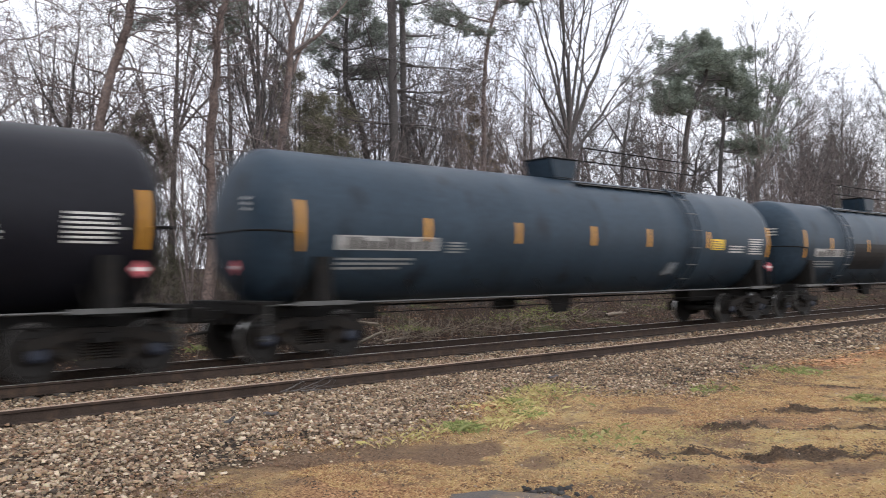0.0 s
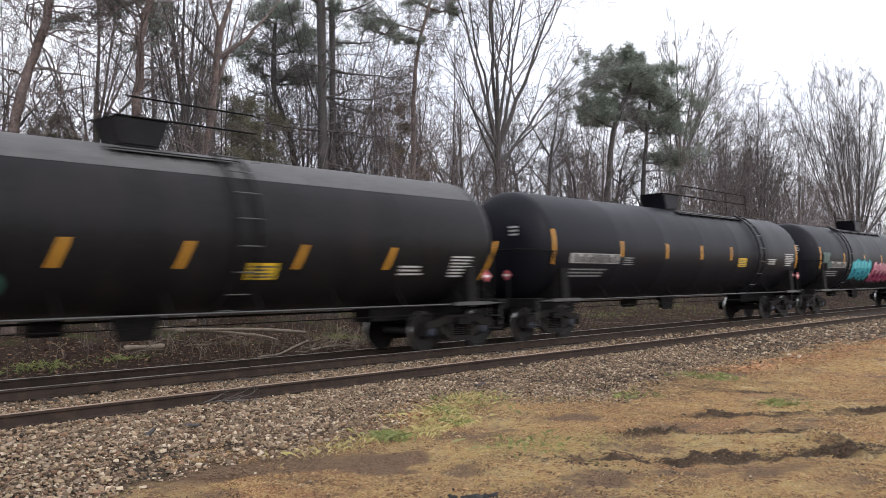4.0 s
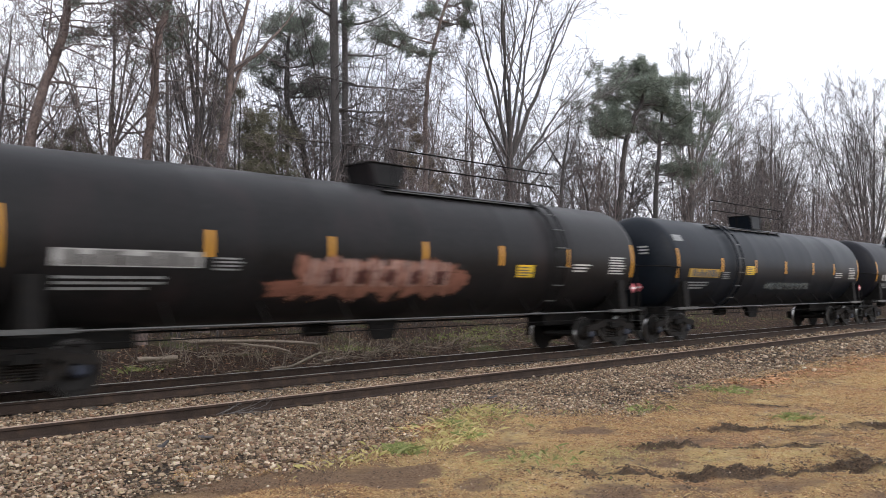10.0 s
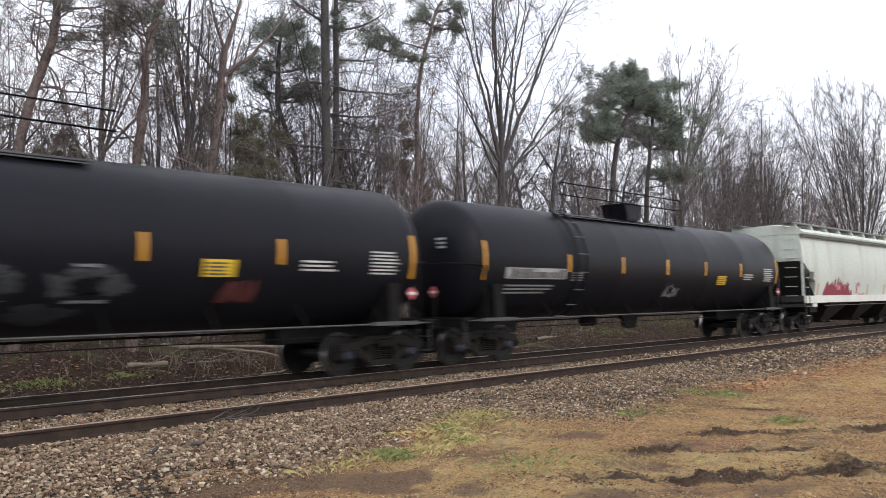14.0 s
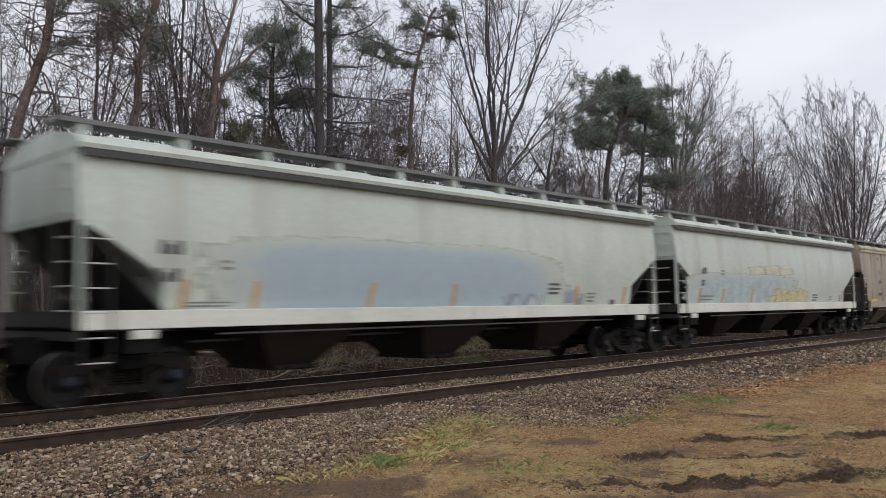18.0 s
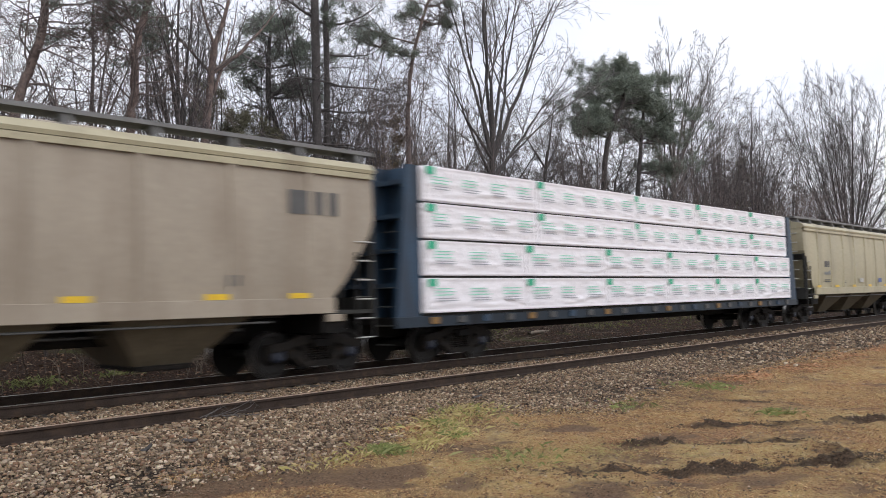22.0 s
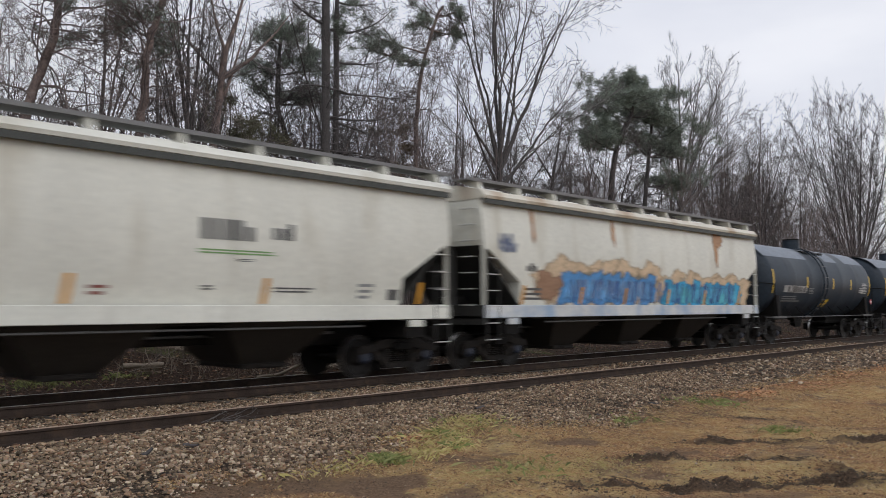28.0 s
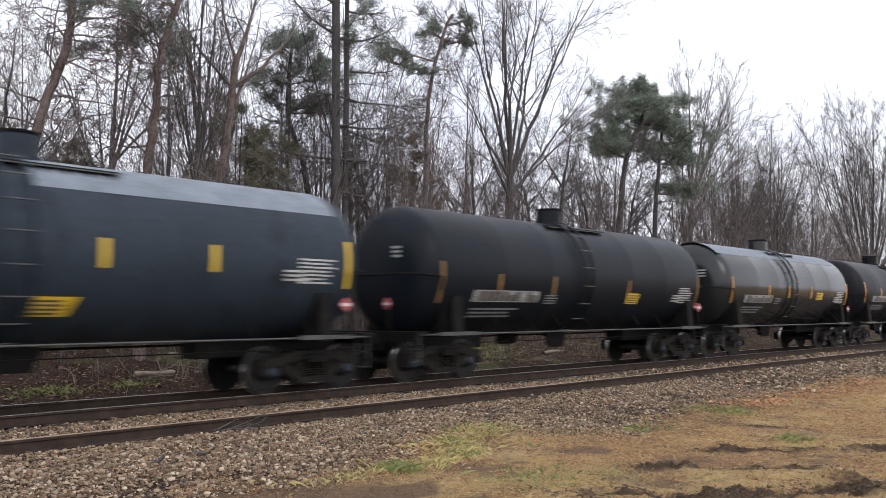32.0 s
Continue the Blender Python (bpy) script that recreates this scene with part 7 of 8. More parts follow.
plant(larch(14, [(0, 0, -0.3), (-0.15, 0, 19.5)], 0.23, [(8.2, 1.7, -0.5, 0.8), (8.3, 5.2, 0.3, 1.7), (13.0, -1.6, 0.2, 0.4), (12.2, -2.2, 0.4, 1.6), (10.2, 2.6, 0.4, 0.3), (7.6, 3.0, -0.5, 0.2), (6.8, 3.6, 0.4, 0.2), (6.6, -2.4, 0.3, 0.1), (9.0, -1.8, -0.3, -0.5), (5.6, 3.0, 0.5, -0.4)]),
      "larch_tree", "tall straight conifer with stiff level boughs", stand(19.6, 25.0), M_BARKDARK, M_TWIG)
plant(larch(15, [(0.0, 0, -0.3), (0.2, 0.1, 19.5)], 0.15, [(11.0, 3.4, 0.4, 1.2), (13.0, 2.2, 0.2, 0.5), (9.6, 3.8, -0.4, 0.6), (12.0, -1.5, 0.3, 0.6), (11.6, 2.6, -0.5, 1.6), (8.6, 2.8, 0.4, -0.2)]),
      "larch_tree", "slimmer straight conifer close beside its twin", stand(20.22, 25.3), M_BARKDARK, M_TWIG)
plant(pad_pine(21, [(0, 0, -0.3), (-0.5, 0, 6.5), (-1.5, 0, 9.4), (-1.3, 0, 13.0)], 0.17, [(-1.7, 0, 12.4, 0.9), (-0.7, 0.3, 13.0, 0.8), (-1.9, 0.4, 11.0, 1.1), (-0.5, -0.2, 11.3, 1.1), (0.1, 0.3, 12.0, 0.9), (-1.1, 0.1, 10.2, 1.1), (0.2, 0.5, 10.0, 0.8)], 0.009, 34, 6, 0.9),
      "pine_tree", "dark green pine with upswept boughs in the bare wood", stand(21.6, 29.0), M_BARKDARK, M_TWIG)
plant(pad_pine(22, [(0, 0, -0.3), (0.2, 0, 7.5), (0.4, 0, 11.5), (1.6, 0, 15.4), (2.2, 0, 16.4)], 0.17, [(2.3, 0, 16.2, 1.2), (1.2, 0.2, 15.2, 0.9), (3.1, 0.2, 15.1, 0.9), (-0.6, 0.3, 13.2, 0.9), (-2.0, 0.3, 14.0, 1.0), (-2.9, 0, 13.0, 0.8)], 0.010, 40, 5, 0.8),
      "pine_tree", "slim pine with a light green top and brown dead boughs", stand(28.1, 29.0), M_BARKRED, M_TWIGRED)
plant(cedar(29, 12.0, 1.7, 3, 0.3, 12, 0.8), "cedar_tree", "thin brownish evergreen among the bare stems", stand(29.2, 30.0), M_BARKRED, M_TWIGRED, M_DEADNEEDLE, per=16)
plant(bare_tree(17, (0.1, 0, 9.0), [(0.95, -3.2, 0.5, 17.6, 0.45), (1.0, -1.3, -0.6, 19.0, 0.6), (1.0, 0.3, 0.6, 19.6, 0.6), (1.0, 2.8, 0.8, 19.0, 0.45), (0.97, 6.4, -0.6, 20.2, 0.68), (0.85, 9.4, 0.8, 15.6, 0.42), (0.9, -3.8, -0.4, 11.4, 0.38), (0.8, 6.6, -0.5, 12.4, 0.34), (0.92, -2.2, 0.5, 18.6, 0.4), (0.95, 4.6, 0.5, 19.6, 0.45), (0.85, -4.2, 0.3, 13.6, 0.36)], 0.27, 0.010,
                ((5, 0.5, 0.55, 8), (7, 0.6, 0.42, 5), (5, 0.7, 0.5, 3), (3, 0.7, 0.6, 1)), 0.035, 0.12, 0.42, 0.45, 6, 0.055),
      "bare_tree", "large vase-shaped bare tree against the sky", stand(33.7, 28.0), M_BARKDARK, M_TWIG)
crooked = plant(bare_tree(16, (1.6, 0, 9.5), [(1.0, 2.6, 0, 13.6, 0.7), (0.95, 4.0, 0.3, 12.4, 0.5), (0.9, -1.6, 0.3, 12.6, 0.5), (0.8, 4.4, 0.3, 10.2, 0.45), (0.7, -2.6, 0.4, 10.0, 0.4), (0.6, 3.8, 0.4, 8.4, 0.4)], 0.15, 0.0115, FINE, 0.0, 0.18, 0.5, 0.3, 5, 0.05),
      "bare_tree", "crooked dark tree with wide low limbs", stand(39.8, 30.0), M_BARKDARK, M_TWIG)
spreading = plant(bare_tree(116, (-1.2, 0, 7.5), [(1.0, -3.0, 0, 11.0, 0.7), (0.95, 2.4, 0.3, 11.6, 0.5), (0.8, -4.0, 0.3, 9.2, 0.45), (0.8, 3.6, 0.4, 9.6, 0.4), (0.6, 3.8, 0.4, 7.4, 0.4)], 0.15, 0.0115, FINE, 0.0, 0.18, 0.5, 0.3, 5, 0.05),
      "bare_tree", "low spreading dark tree beside the leaning pine", stand(45.4, 30.5), M_BARKDARK, M_TWIG)
plant(pad_pine(18, [(0, 0, -0.3), (1.4, 0, 9.4), (2.6, 0, 12.4), (4.2, 0, 14.4), (4.3, 0, 16.6)], 0.27,
               [(4.4, 0, 16.7, 1.5), (3.2, 0.4, 15.9, 1.4), (5.4, 0.4, 15.8, 1.4), (2.2, -0.3, 15.0, 1.3), (4.2, -0.4, 15.2, 1.3), (1.0, 0.3, 14.2, 1.4), (0.0, 0.2, 12.7, 1.5), (2.0, 0.4, 12.9, 1.3), (-0.6, 0, 12.0, 1.2), (6.2, 0.2, 14.6, 1.3), (1.2, 0, 11.9, 1.2)], 0.012, 16, 9, 1.15),
      "pine_tree", "flat-topped green pine with a leaning trunk", stand(46.5, 30.0), M_BARKDARK, M_TWIG, width=0.017, per=17, size=0.36)
plant(pad_pine(24, [(0, 0, -0.3), (0.8, 0, 8.0), (1.6, 0, 12.0), (2.6, 0, 16.4)], 0.24,
               [(2.4, 0, 16.6, 1.6), (4.0, 0.5, 15.8, 1.6), (0.8, 0.3, 15.4, 1.5), (5.0, 0.2, 14.6, 1.6), (2.6, -0.3, 14.8, 1.5), (6.0, 0.3, 13.0, 1.9), (3.4, 0, 13.0, 1.7), (0.2, 0, 13.0, 1.5), (6.6, 0.2, 10.6, 1.7), (4.2, 0.2, 10.4, 1.5)], 0.012, 16, 9, 1.15),
      "pine_tree", "second green pine close behind the leaning one", stand(54.0, 31.5), M_BARKDARK, M_TWIG, width=0.017, per=17, size=0.36)
plant(bare_tree(19, (1.5, 0, 11.0), [(1.0, -1.4, 0, 20.4, 0.5), (1.0, 2.2, 0.5, 22.6, 0.6), (0.95, 5.0, -0.6, 22.4, 0.5), (0.92, 9.2, -0.6, 22.0, 0.5), (0.95, 12.2, 0.5, 23.6, 0.55), (0.85, 15.6, 0.6, 20.4, 0.45), (0.8, 19.6, 0.5, 18.8, 0.4), (0.85, -4.0, 0.5, 17.0, 0.35), (0.75, 10.6, 0.2, 15.4, 0.35)], 0.30, 0.012,
                ((10, 0.5, 0.34, 6), (9, 0.6, 0.45, 4), (7, 0.65, 0.55, 1)), 0.035, 0.08, 0.35, 0.4, 4, 0.02),
      "bare_tree", "tall pale bare tree behind the pine", stand(64.0, 34.0), M_BARK, M_TWIG)
FAN = [(0.55 + 0.45 * abs(math.sin(3.1 * i)), 16.5 * math.sin(a), 3.0 * math.cos(9 * a), 5.5 + 18.0 * math.cos(a) ** 0.6, 0.30) for i, a in enumerate(-1.2 + 2.35 * i / 23 for i in range(24))]
plant(bare_tree(20, (0.4, 0, 5.4), FAN, 0.42, 0.0135, ((9, 0.5, 0.34, 6), (9, 0.5, 0.42, 4), (9, 0.55, 0.5, 1)), 0.035, 0.06, 0.68, 0.42, 0, 0.014),
      "bare_tree", "broad fan-shaped bare tree at the wood's end", stand(104.6, 32.0), M_BARKDARK, M_TWIG)
for seed, height, half, label, spot in ((23, 9.4, 1.5, "dark olive evergreen hung with dead twigs", (16.0, 26.6)), (27, 8.6, 1.3, "smaller dark evergreen hung with dead twigs", (17.9, 27.2)), (30, 6.4, 0.9, "low brownish evergreen beside the reddish pine", (10.2, 26.5))):
    plant(cedar(seed, height, half), "cedar_tree", label, stand(*spot), M_BARKDARK, M_TWIGRED, M_OLIVE, per=15, size=0.30, width=0.0075, up=-0.15)
plant(cedar(28, 14.0, 1.0, 2, 0.3, 24, 1.6, 0.012), "cedar_tree", "dark narrow evergreen far along the wood", stand(83.2, 36.0), M_BARKDARK, M_TWIG, M_OLIVE, width=0.02)

for i, (x, y, size) in enumerate(((36.4, 30.6, 0.8), (48.2, 32.0, 0.95), (51.0, 32.6, 0.9), (31.0, 29.4, 0.75), (24.2, 28.0, 0.7), (57.5, 32.5, 0.9), (42.6, 32.4, 0.9))):
    copy_thing((crooked, spreading)[i % 2], stand(x, y, 140 * i, size))

# the wood behind them: a few kinds, turned and sized at random
rng = random.Random(31)
KINDS = []
for i, p in enumerate([(3.0, 29.0), (17.0, 33.0), (25.5, 33.5), (37.5, 35.0), (58.0, 37.0), (70.0, 37.0)]):
    pick = np.random.RandomState(140 + i)
    h = 13.0 + i
    fork = (0.35, 0.5, 0.3, 0.45, 0.3, 0.55)[i]
    ends = [(1.0, pick.normal(0, 0.5), pick.normal(0, 0.5), h, 0.75)]
    ends += [(pick.uniform(0.65, 1.0), (j / (4 + i % 3) - 0.5) * h * 0.5 + pick.normal(0, 0.4), pick.normal(0, 1.6), h * pick.uniform(0.62, 0.95), 0.45) for j in range(5 + i % 3)]
    KINDS.append(plant(bare_tree(40 + i, (pick.normal(0, 0.5), pick.normal(0, 0.4), h * fork), ends, 0.12 + 0.012 * i, 0.010, ((6, 0.6, 0.42, 5), (6, 0.7, 0.5, 3), (5, 0.75, 0.6, 1)), 0.045, 0.12, 0.5, 0.45, 3),
                       "bare_tree", "slender bare woodland tree with grey twigs", stand(*p, 40 * i), M_BARK if i % 2 else M_BARKDARK, M_TWIG if i else M_TWIGRED))
THIN = []
for i, p in enumerate([(12.6, 24.6), (23.5, 24.4), (30.0, 25.5)]):
    pick = np.random.RandomState(160 + i)
    ends = [(pick.uniform(0.1, 0.9), pick.normal(0, 1.2), pick.normal(0, 1.0), (8 + i) * pick.uniform(0.6, 1.0), 0.7) for _ in range(6)]
    THIN.append(plant(bare_tree(60 + i, (0.1, 0, 1.2), ends, 0.055, 0.008, ((7, 0.6, 0.42, 4), (5, 0.7, 0.5, 2), (4, 0.7, 0.6, 1)), 0.04, 0.13, 0.5, 0.5, 0, slim=True), "sapling", "thin many-stemmed bare sapling",
                      stand(*p), M_BARKDARK, M_TWIGRED))
for i in range(92):
    x = -6 + 170 * (i / 92) ** 1.15 + rng.uniform(-2, 2)
    y = 29 + rng.uniform(0, 1) ** 1.2 * 24
    size = rng.uniform(0.75, 1.05) if x < 60 else rng.uniform(0.6, 0.9)
    if 22 < x < 62 and y < 42 and i % 3:
        y += 16
    if 22 < x < 62:
        size *= 0.85
    if (x < 22 and i % 3) or (x >= 22 and i % 4 == 1):
        continue
    copy_thing(KINDS[rng.randrange(6)], stand(x, y, rng.uniform(0, 360), size))
for i, (x, y) in enumerate([(21.5, 27.5), (23.2, 31), (25.4, 28.6), (32, 33.5), (41, 33), (44.5, 36), (50, 35), (53, 38)]):
    copy_thing(KINDS[i % 6], stand(x, y, 71 * i, 0.72 + 0.05 * (i % 4)))
NEAR = [(5.6, 30.0), (9.4, 31.2), (13.0, 30.6), (18.4, 31.2), (22.8, 27.8), (24.6, 29.4), (26.4, 30.6), (30.6, 30.2), (37.8, 34.0), (47.8, 33.6)]
for i, (x, y) in enumerate(NEAR):
    copy_thing(KINDS[(i * 5 + 1) % 6], stand(x, y, 83 * i, 0.70 + 0.06 * (i % 5) - 0.1 * (x > 30)))
for i in range(18):
    x = 66 + 36 * i / 18 + rng.uniform(-1.5, 1.5)
    copy_thing(KINDS[rng.randrange(6)], stand(x, rng.uniform(31, 42), rng.uniform(0, 360), rng.uniform(0.8, 1.12)))
for i in range(7):
    copy_thing(KINDS[1 + i % 5], stand(72 + 3.1 * i, 33 + 1.5 * (i % 3), 53 * i, 1.12 + 0.05 * (i % 3)))
for i in range(34):
    x = 8 + 92 * (i / 34) ** 1.1 + rng.uniform(-1.5, 1.5)
    copy_thing(THIN[rng.randrange(3)], stand(x, rng.uniform(22, 31), rng.uniform(0, 360), rng.uniform(0.55, 1.2)))


def build_thicket():
    """Brush along the edge of the wood and the dense stems of the far woods, too many to count."""
    for name, seed, count, xr, yr, hr, least, mat, label in (
            ("undergrowth", 71, 4200, (-6, 110), (19.5, 36), (0.8, 4.2), 0.008, M_BRUSH, "tangled leafless brush under the trees"),
            ("far_woods", 72, 4200, (-20, 300), (40, 120), (5, 12.0), 0.028, M_FARTWIG, "far grey-brown woods of bare stems")):
        w = Wood(seed, least)
        far = name == "far_woods"
        for _ in range(count):
            x, y = w.rng.uniform(*xr), w.rng.uniform(*yr)
            h = w.rng.uniform(*hr) * w.rng.uniform(0.6, 1)
            z = float(np.interp(y, [20, 24, 30, 60, 900], [-0.12, 0.35, 0.8, 2.6, 16.0]))
            q = w.limb((x, y, z - 0.1), (w.rng.normal(0, 0.3) * (0.3 if far else 1), w.rng.normal(0, 0.3), 1), h, 0.029 if far else 0.011, 3, 0.14, 0.02, 0.4)
            w.twigs(*q, 9 if far else 6, h * (0.22 if far else 0.45), 0, 0.05 if far else 0.0)
            if far:
                w.twigs(*q, 3, h * 0.3, 1, 0.06)
        tagged(new(name, w.crown_mesh(name, mat)), label, "brush" if not far else "woods", kind="stuff")


build_thicket()


# ---- loose stuff on the ground ----
def scatter(name, material, label, category, points, sizes, kind, seed):
    """Many small pieces in one object: stone (dented box), blade, leaf or clod."""
    r = np.random.RandomState(seed)
    n = len(points)
    a = r.uniform(0, 6.28, n)
    ca, sa = np.cos(a), np.sin(a)
    if kind in ("stone", "clod"):
        unit = np.array([(-1, -1, -1), (1, -1, -1), (1, 1, -1), (-1, 1, -1), (-1, -1, 1), (1, -1, 1), (1, 1, 1), (-1, 1, 1)], float) * 0.58
        quads = np.array([(4, 5, 6, 7), (0, 1, 5, 4), (1, 2, 6, 5), (2, 3, 7, 6), (3, 0, 4, 7)])
        v = unit[None] * (1 + r.uniform(-0.5, 0.5, (n, 8, 3)))
        v = v * np.stack([r.uniform(0.85, 1.6, n), r.uniform(0.7, 1.2, n), r.uniform(0.4, 0.85, n)], 1)[:, None, :]
        tilt = r.normal(0, 0.5, n)
        ct, st = np.cos(tilt), np.sin(tilt)
        y, z = v[..., 1] * ct[:, None] - v[..., 2] * st[:, None], v[..., 1] * st[:, None] + v[..., 2] * ct[:, None]
        v = np.stack([v[..., 0], y, z], -1)
    elif kind == "blade":
        lean = r.normal(0, 0.9, (n, 2))
        zero = np.zeros(n)
        w, h = r.uniform(0.03, 0.06, n), np.ones(n)
        v = np.stack([np.stack([-w, zero, zero - 0.05], 1), np.stack([w, zero, zero - 0.05], 1), np.stack([w * 0.6 + lean[:, 0] * 0.35, lean[:, 1] * 0.35, h * 0.55], 1), np.stack([lean[:, 0], lean[:, 1], h * r.uniform(0.5, 1, n)], 1)], 1)
        quads = np.array([(0, 1, 2, 3)])
    else:
        t = r.normal(0, 0.35, (n, 4))
        flat_leaf = np.array([(-1, 0, 0), (0, -0.55, 0), (1, 0, 0), (0, 0.55, 0)], float)
        v = np.repeat(flat_leaf[None], n, 0) * (1 + r.uniform(-0.3, 0.3, (n, 4, 1)))
        v[..., 2] = t * 0.6 + 0.2
        quads = np.array([(0, 1, 2, 3)])
    v = v * np.asarray(sizes)[:, None, None]
    x, y = v[..., 0] * ca[:, None] - v[..., 1] * sa[:, None], v[..., 0] * sa[:, None] + v[..., 1] * ca[:, None]
    v = np.stack([x, y, v[..., 2]], -1) + points[:, None, :]
    k = v.shape[1]
    f = (np.arange(n)[:, None, None] * k + quads[None]).reshape(-1, 4)
    return tagged(new(name, raw(name, v.reshape(-1, 3), f, material)), label, category, kind="stuff")


def lay(x, y, lift=0.0):
    return np.stack([x, y, ground_height(x, y) + lift], 1)


def strew():
    r = np.random.RandomState(5)
    xs, ys, ss = [], [], []
    # ballast: dense where it lies nearest, coarser and sparser further along the line
    for x0, x1, count, big in ((1.5, 7, 58000, 0.60), (7, 12, 58000, 0.46), (12, 20, 42000, 0.52), (20, 40, 15000, 0.95)):
        x = r.uniform(x0, x1, count)
        lo = gravel_edge(x) - 0.1 + 0.9 * fractal(x * 0.7, x * 0 + 3.3, 88)
        y = lo + (16.3 - lo) * r.uniform(0, 1, count)
        y = np.where((y > 13.1) & (r.rand(count) < 0.55), lo + (13.1 - lo) * r.rand(count), y)
        thin = np.clip((y - lo) / 0.9, 0, 1) + 0.2
        keep = (r.rand(count) < thin) & ((fractal(x * 1.3, y * 1.3, 91) + 0.4 * fractal(x * 6, y * 6, 92) < 0.42) | (r.rand(count) < 0.25)) & (np.abs(y - NEAR_RAIL) > 0.10) & (np.abs(y - FAR_RAIL) > 0.10) & (np.abs(y - LOOSE_RAIL) > 0.085)
        xs.append(x[keep]); ys.append(y[keep]); ss.append(np.minimum(0.013 + 0.010 * r.gamma(1.5, 1.0, keep.sum()), 0.06) * big)
    x, y, s = np.concatenate(xs), np.concatenate(ys), np.concatenate(ss)
    scatter("ballast", M_STONE, "loose pinkish-grey crushed ballast stones beside the rails", "gravel", lay(x, y, s * r.uniform(-0.2, 1.1, len(s))), s, "stone", 6)
    # dry turf
    n = 190000
    x = 4.2 + 22 * r.rand(n) ** 1.5
    y = 1.5 + (gravel_edge(x) + 0.5 - 1.5) * r.rand(n)
    keep = (np.maximum(rut_weight(x, y), bare_weight(x, y)) < 0.3) & (fractal(x * 1.1, y * 1.1, 50) + 0.5 * fractal(x * 5, y * 5, 51) > -0.16)
    x, y = x[keep], y[keep]
    scatter("dry_turf", M_GRASS, "short matted straw-coloured winter grass", "grass", lay(x, y), r.uniform(0.010, 0.026, len(x)) * (1 + x * 0.03), "blade", 7)
    # fresh green tufts
    px, py = [], []
    for cx, cy, rad, k in ((6.78, 7.40, 0.10, 420), (8.3, 8.07, 0.13, 220), (8.1, 7.55, 0.10, 60), (9.5, 8.5, 0.35, 120), (12.5, 5.0, 0.16, 110), (7.5, 6.0, 0.30, 90), (15.1, 7.4, 0.35, 220), (11.9, 7.2, 0.25, 90)):
        px.append(r.normal(cx, rad, k)); py.append(r.normal(cy, rad, k))
    x, y = np.concatenate(px), np.concatenate(py)
    scatter("green_grass", M_GREENGRASS, "fresh green grass tufts at the gravel's edge", "grass", lay(x, y), r.uniform(0.04, 0.11, len(x)), "blade", 8)
    px, py = [], []
    for cx, cy, a, b, k in ((7.45, 6.05, 0.5, 0.26, 2600), (8.4, 5.5, 0.4, 0.22, 1500), (8.3, 8.0, 0.35, 0.2, 900), (9.4, 8.4, 0.5, 0.2, 900), (13.5, 6.7, 0.8, 0.3, 700), (12.5, 4.9, 0.3, 0.2, 400), (15.1, 7.3, 0.6, 0.2, 500), (9.3, 4.6, 0.5, 0.2, 500)):
        px.append(r.normal(cx, a, k)); py.append(r.normal(cy, b, k))
    x, y = np.concatenate(px), np.concatenate(py)
    scatter("mossy_grass", M_MOSS, "yellow-green mossy grass patches in the turf", "grass", lay(x, y), r.uniform(0.010, 0.030, len(x)), "blade", 15)
    # rank tussocks where the gravel meets the turf
    px, py = [], []
    for cx, cy, a, b, k in ((8.35, 8.1, 0.30, 0.16, 420), (9.4, 8.5, 0.40, 0.16, 520), (7.3, 7.35, 0.25, 0.12, 260), (8.0, 7.6, 0.3, 0.14, 260), (6.2, 7.5, 0.5, 0.12, 200)):
        px.append(r.normal(cx, a, k)); py.append(r.normal(cy, b, k))
    x, y = np.concatenate(px), np.concatenate(py)
    scatter("tussocks", M_MOSS, "rank yellow-green grass tussocks at the gravel's edge", "grass", lay(x, y), r.uniform(0.035, 0.095, len(x)), "blade", 19)
    # churned soil
    px, py = [], []
    for cx, cy, a, b in RUTS:
        k = int(1100 * a)
        u, v = r.normal(0, a * 0.55, k), r.normal(0, b * 0.6, k)
        px.append(cx + (u + v) * 0.7071); py.append(cy + (v - u) * 0.7071)
    x, y = np.concatenate(px), np.concatenate(py)
    s = r.uniform(0.003, 0.010, len(x)) * (1 + 1.6 * (r.rand(len(x)) < 0.06))
    scatter("soil_clods", M_CLOD, "wet dark clods churned up by wheels", "soil", lay(x, y, 0.004), s, "clod", 9)
    # stray stones and dead leaves on the turf and among the gravel
    n = 80000
    x = 3 + 27 * r.rand(n) ** 1.3
    y = np.where(r.rand(n) < 0.5, gravel_edge(x) - 0.25 + r.normal(0, 0.55, n), 2 + 8.2 * r.rand(n))
    clump = fractal(x * 0.9, y * 0.9, 61) + 0.5 * fractal(x * 4, y * 4, 62) + 0.25 * ((x > 12) & (y > gravel_edge(x) - 1.1))
    x, y = x[clump > 0.02], y[clump > 0.02]
    n = len(x)
    scatter("fallen_leaves", M_LEAF, "scattered brown leaves on turf and gravel", "leaves", lay(x, y, 0.012), r.uniform(0.006, 0.020, n), "leaf", 10)
    n = 9500
    x = 16.0 + 14 * r.rand(n)
    y = gravel_edge(x) - 0.25 + r.normal(0, 0.38, n) - 0.03 * (x - 16)
    keep = fractal(x * 1.2, y * 1.2, 65) > -0.1
    x, y = x[keep], y[keep]
    scatter("rusty_leaves", M_RUSTLEAF, "drift of orange-brown leaves along the gravel", "leaves", lay(x, y, 0.012), r.uniform(0.018, 0.045, len(x)), "leaf", 13)
    # pale pebbles kicked out over the turf
    n = 900
    x = 4.5 + 14 * r.rand(n) ** 1.2
    y = 2.2 + (gravel_edge(x) - 2.2) * r.rand(n) ** 0.8
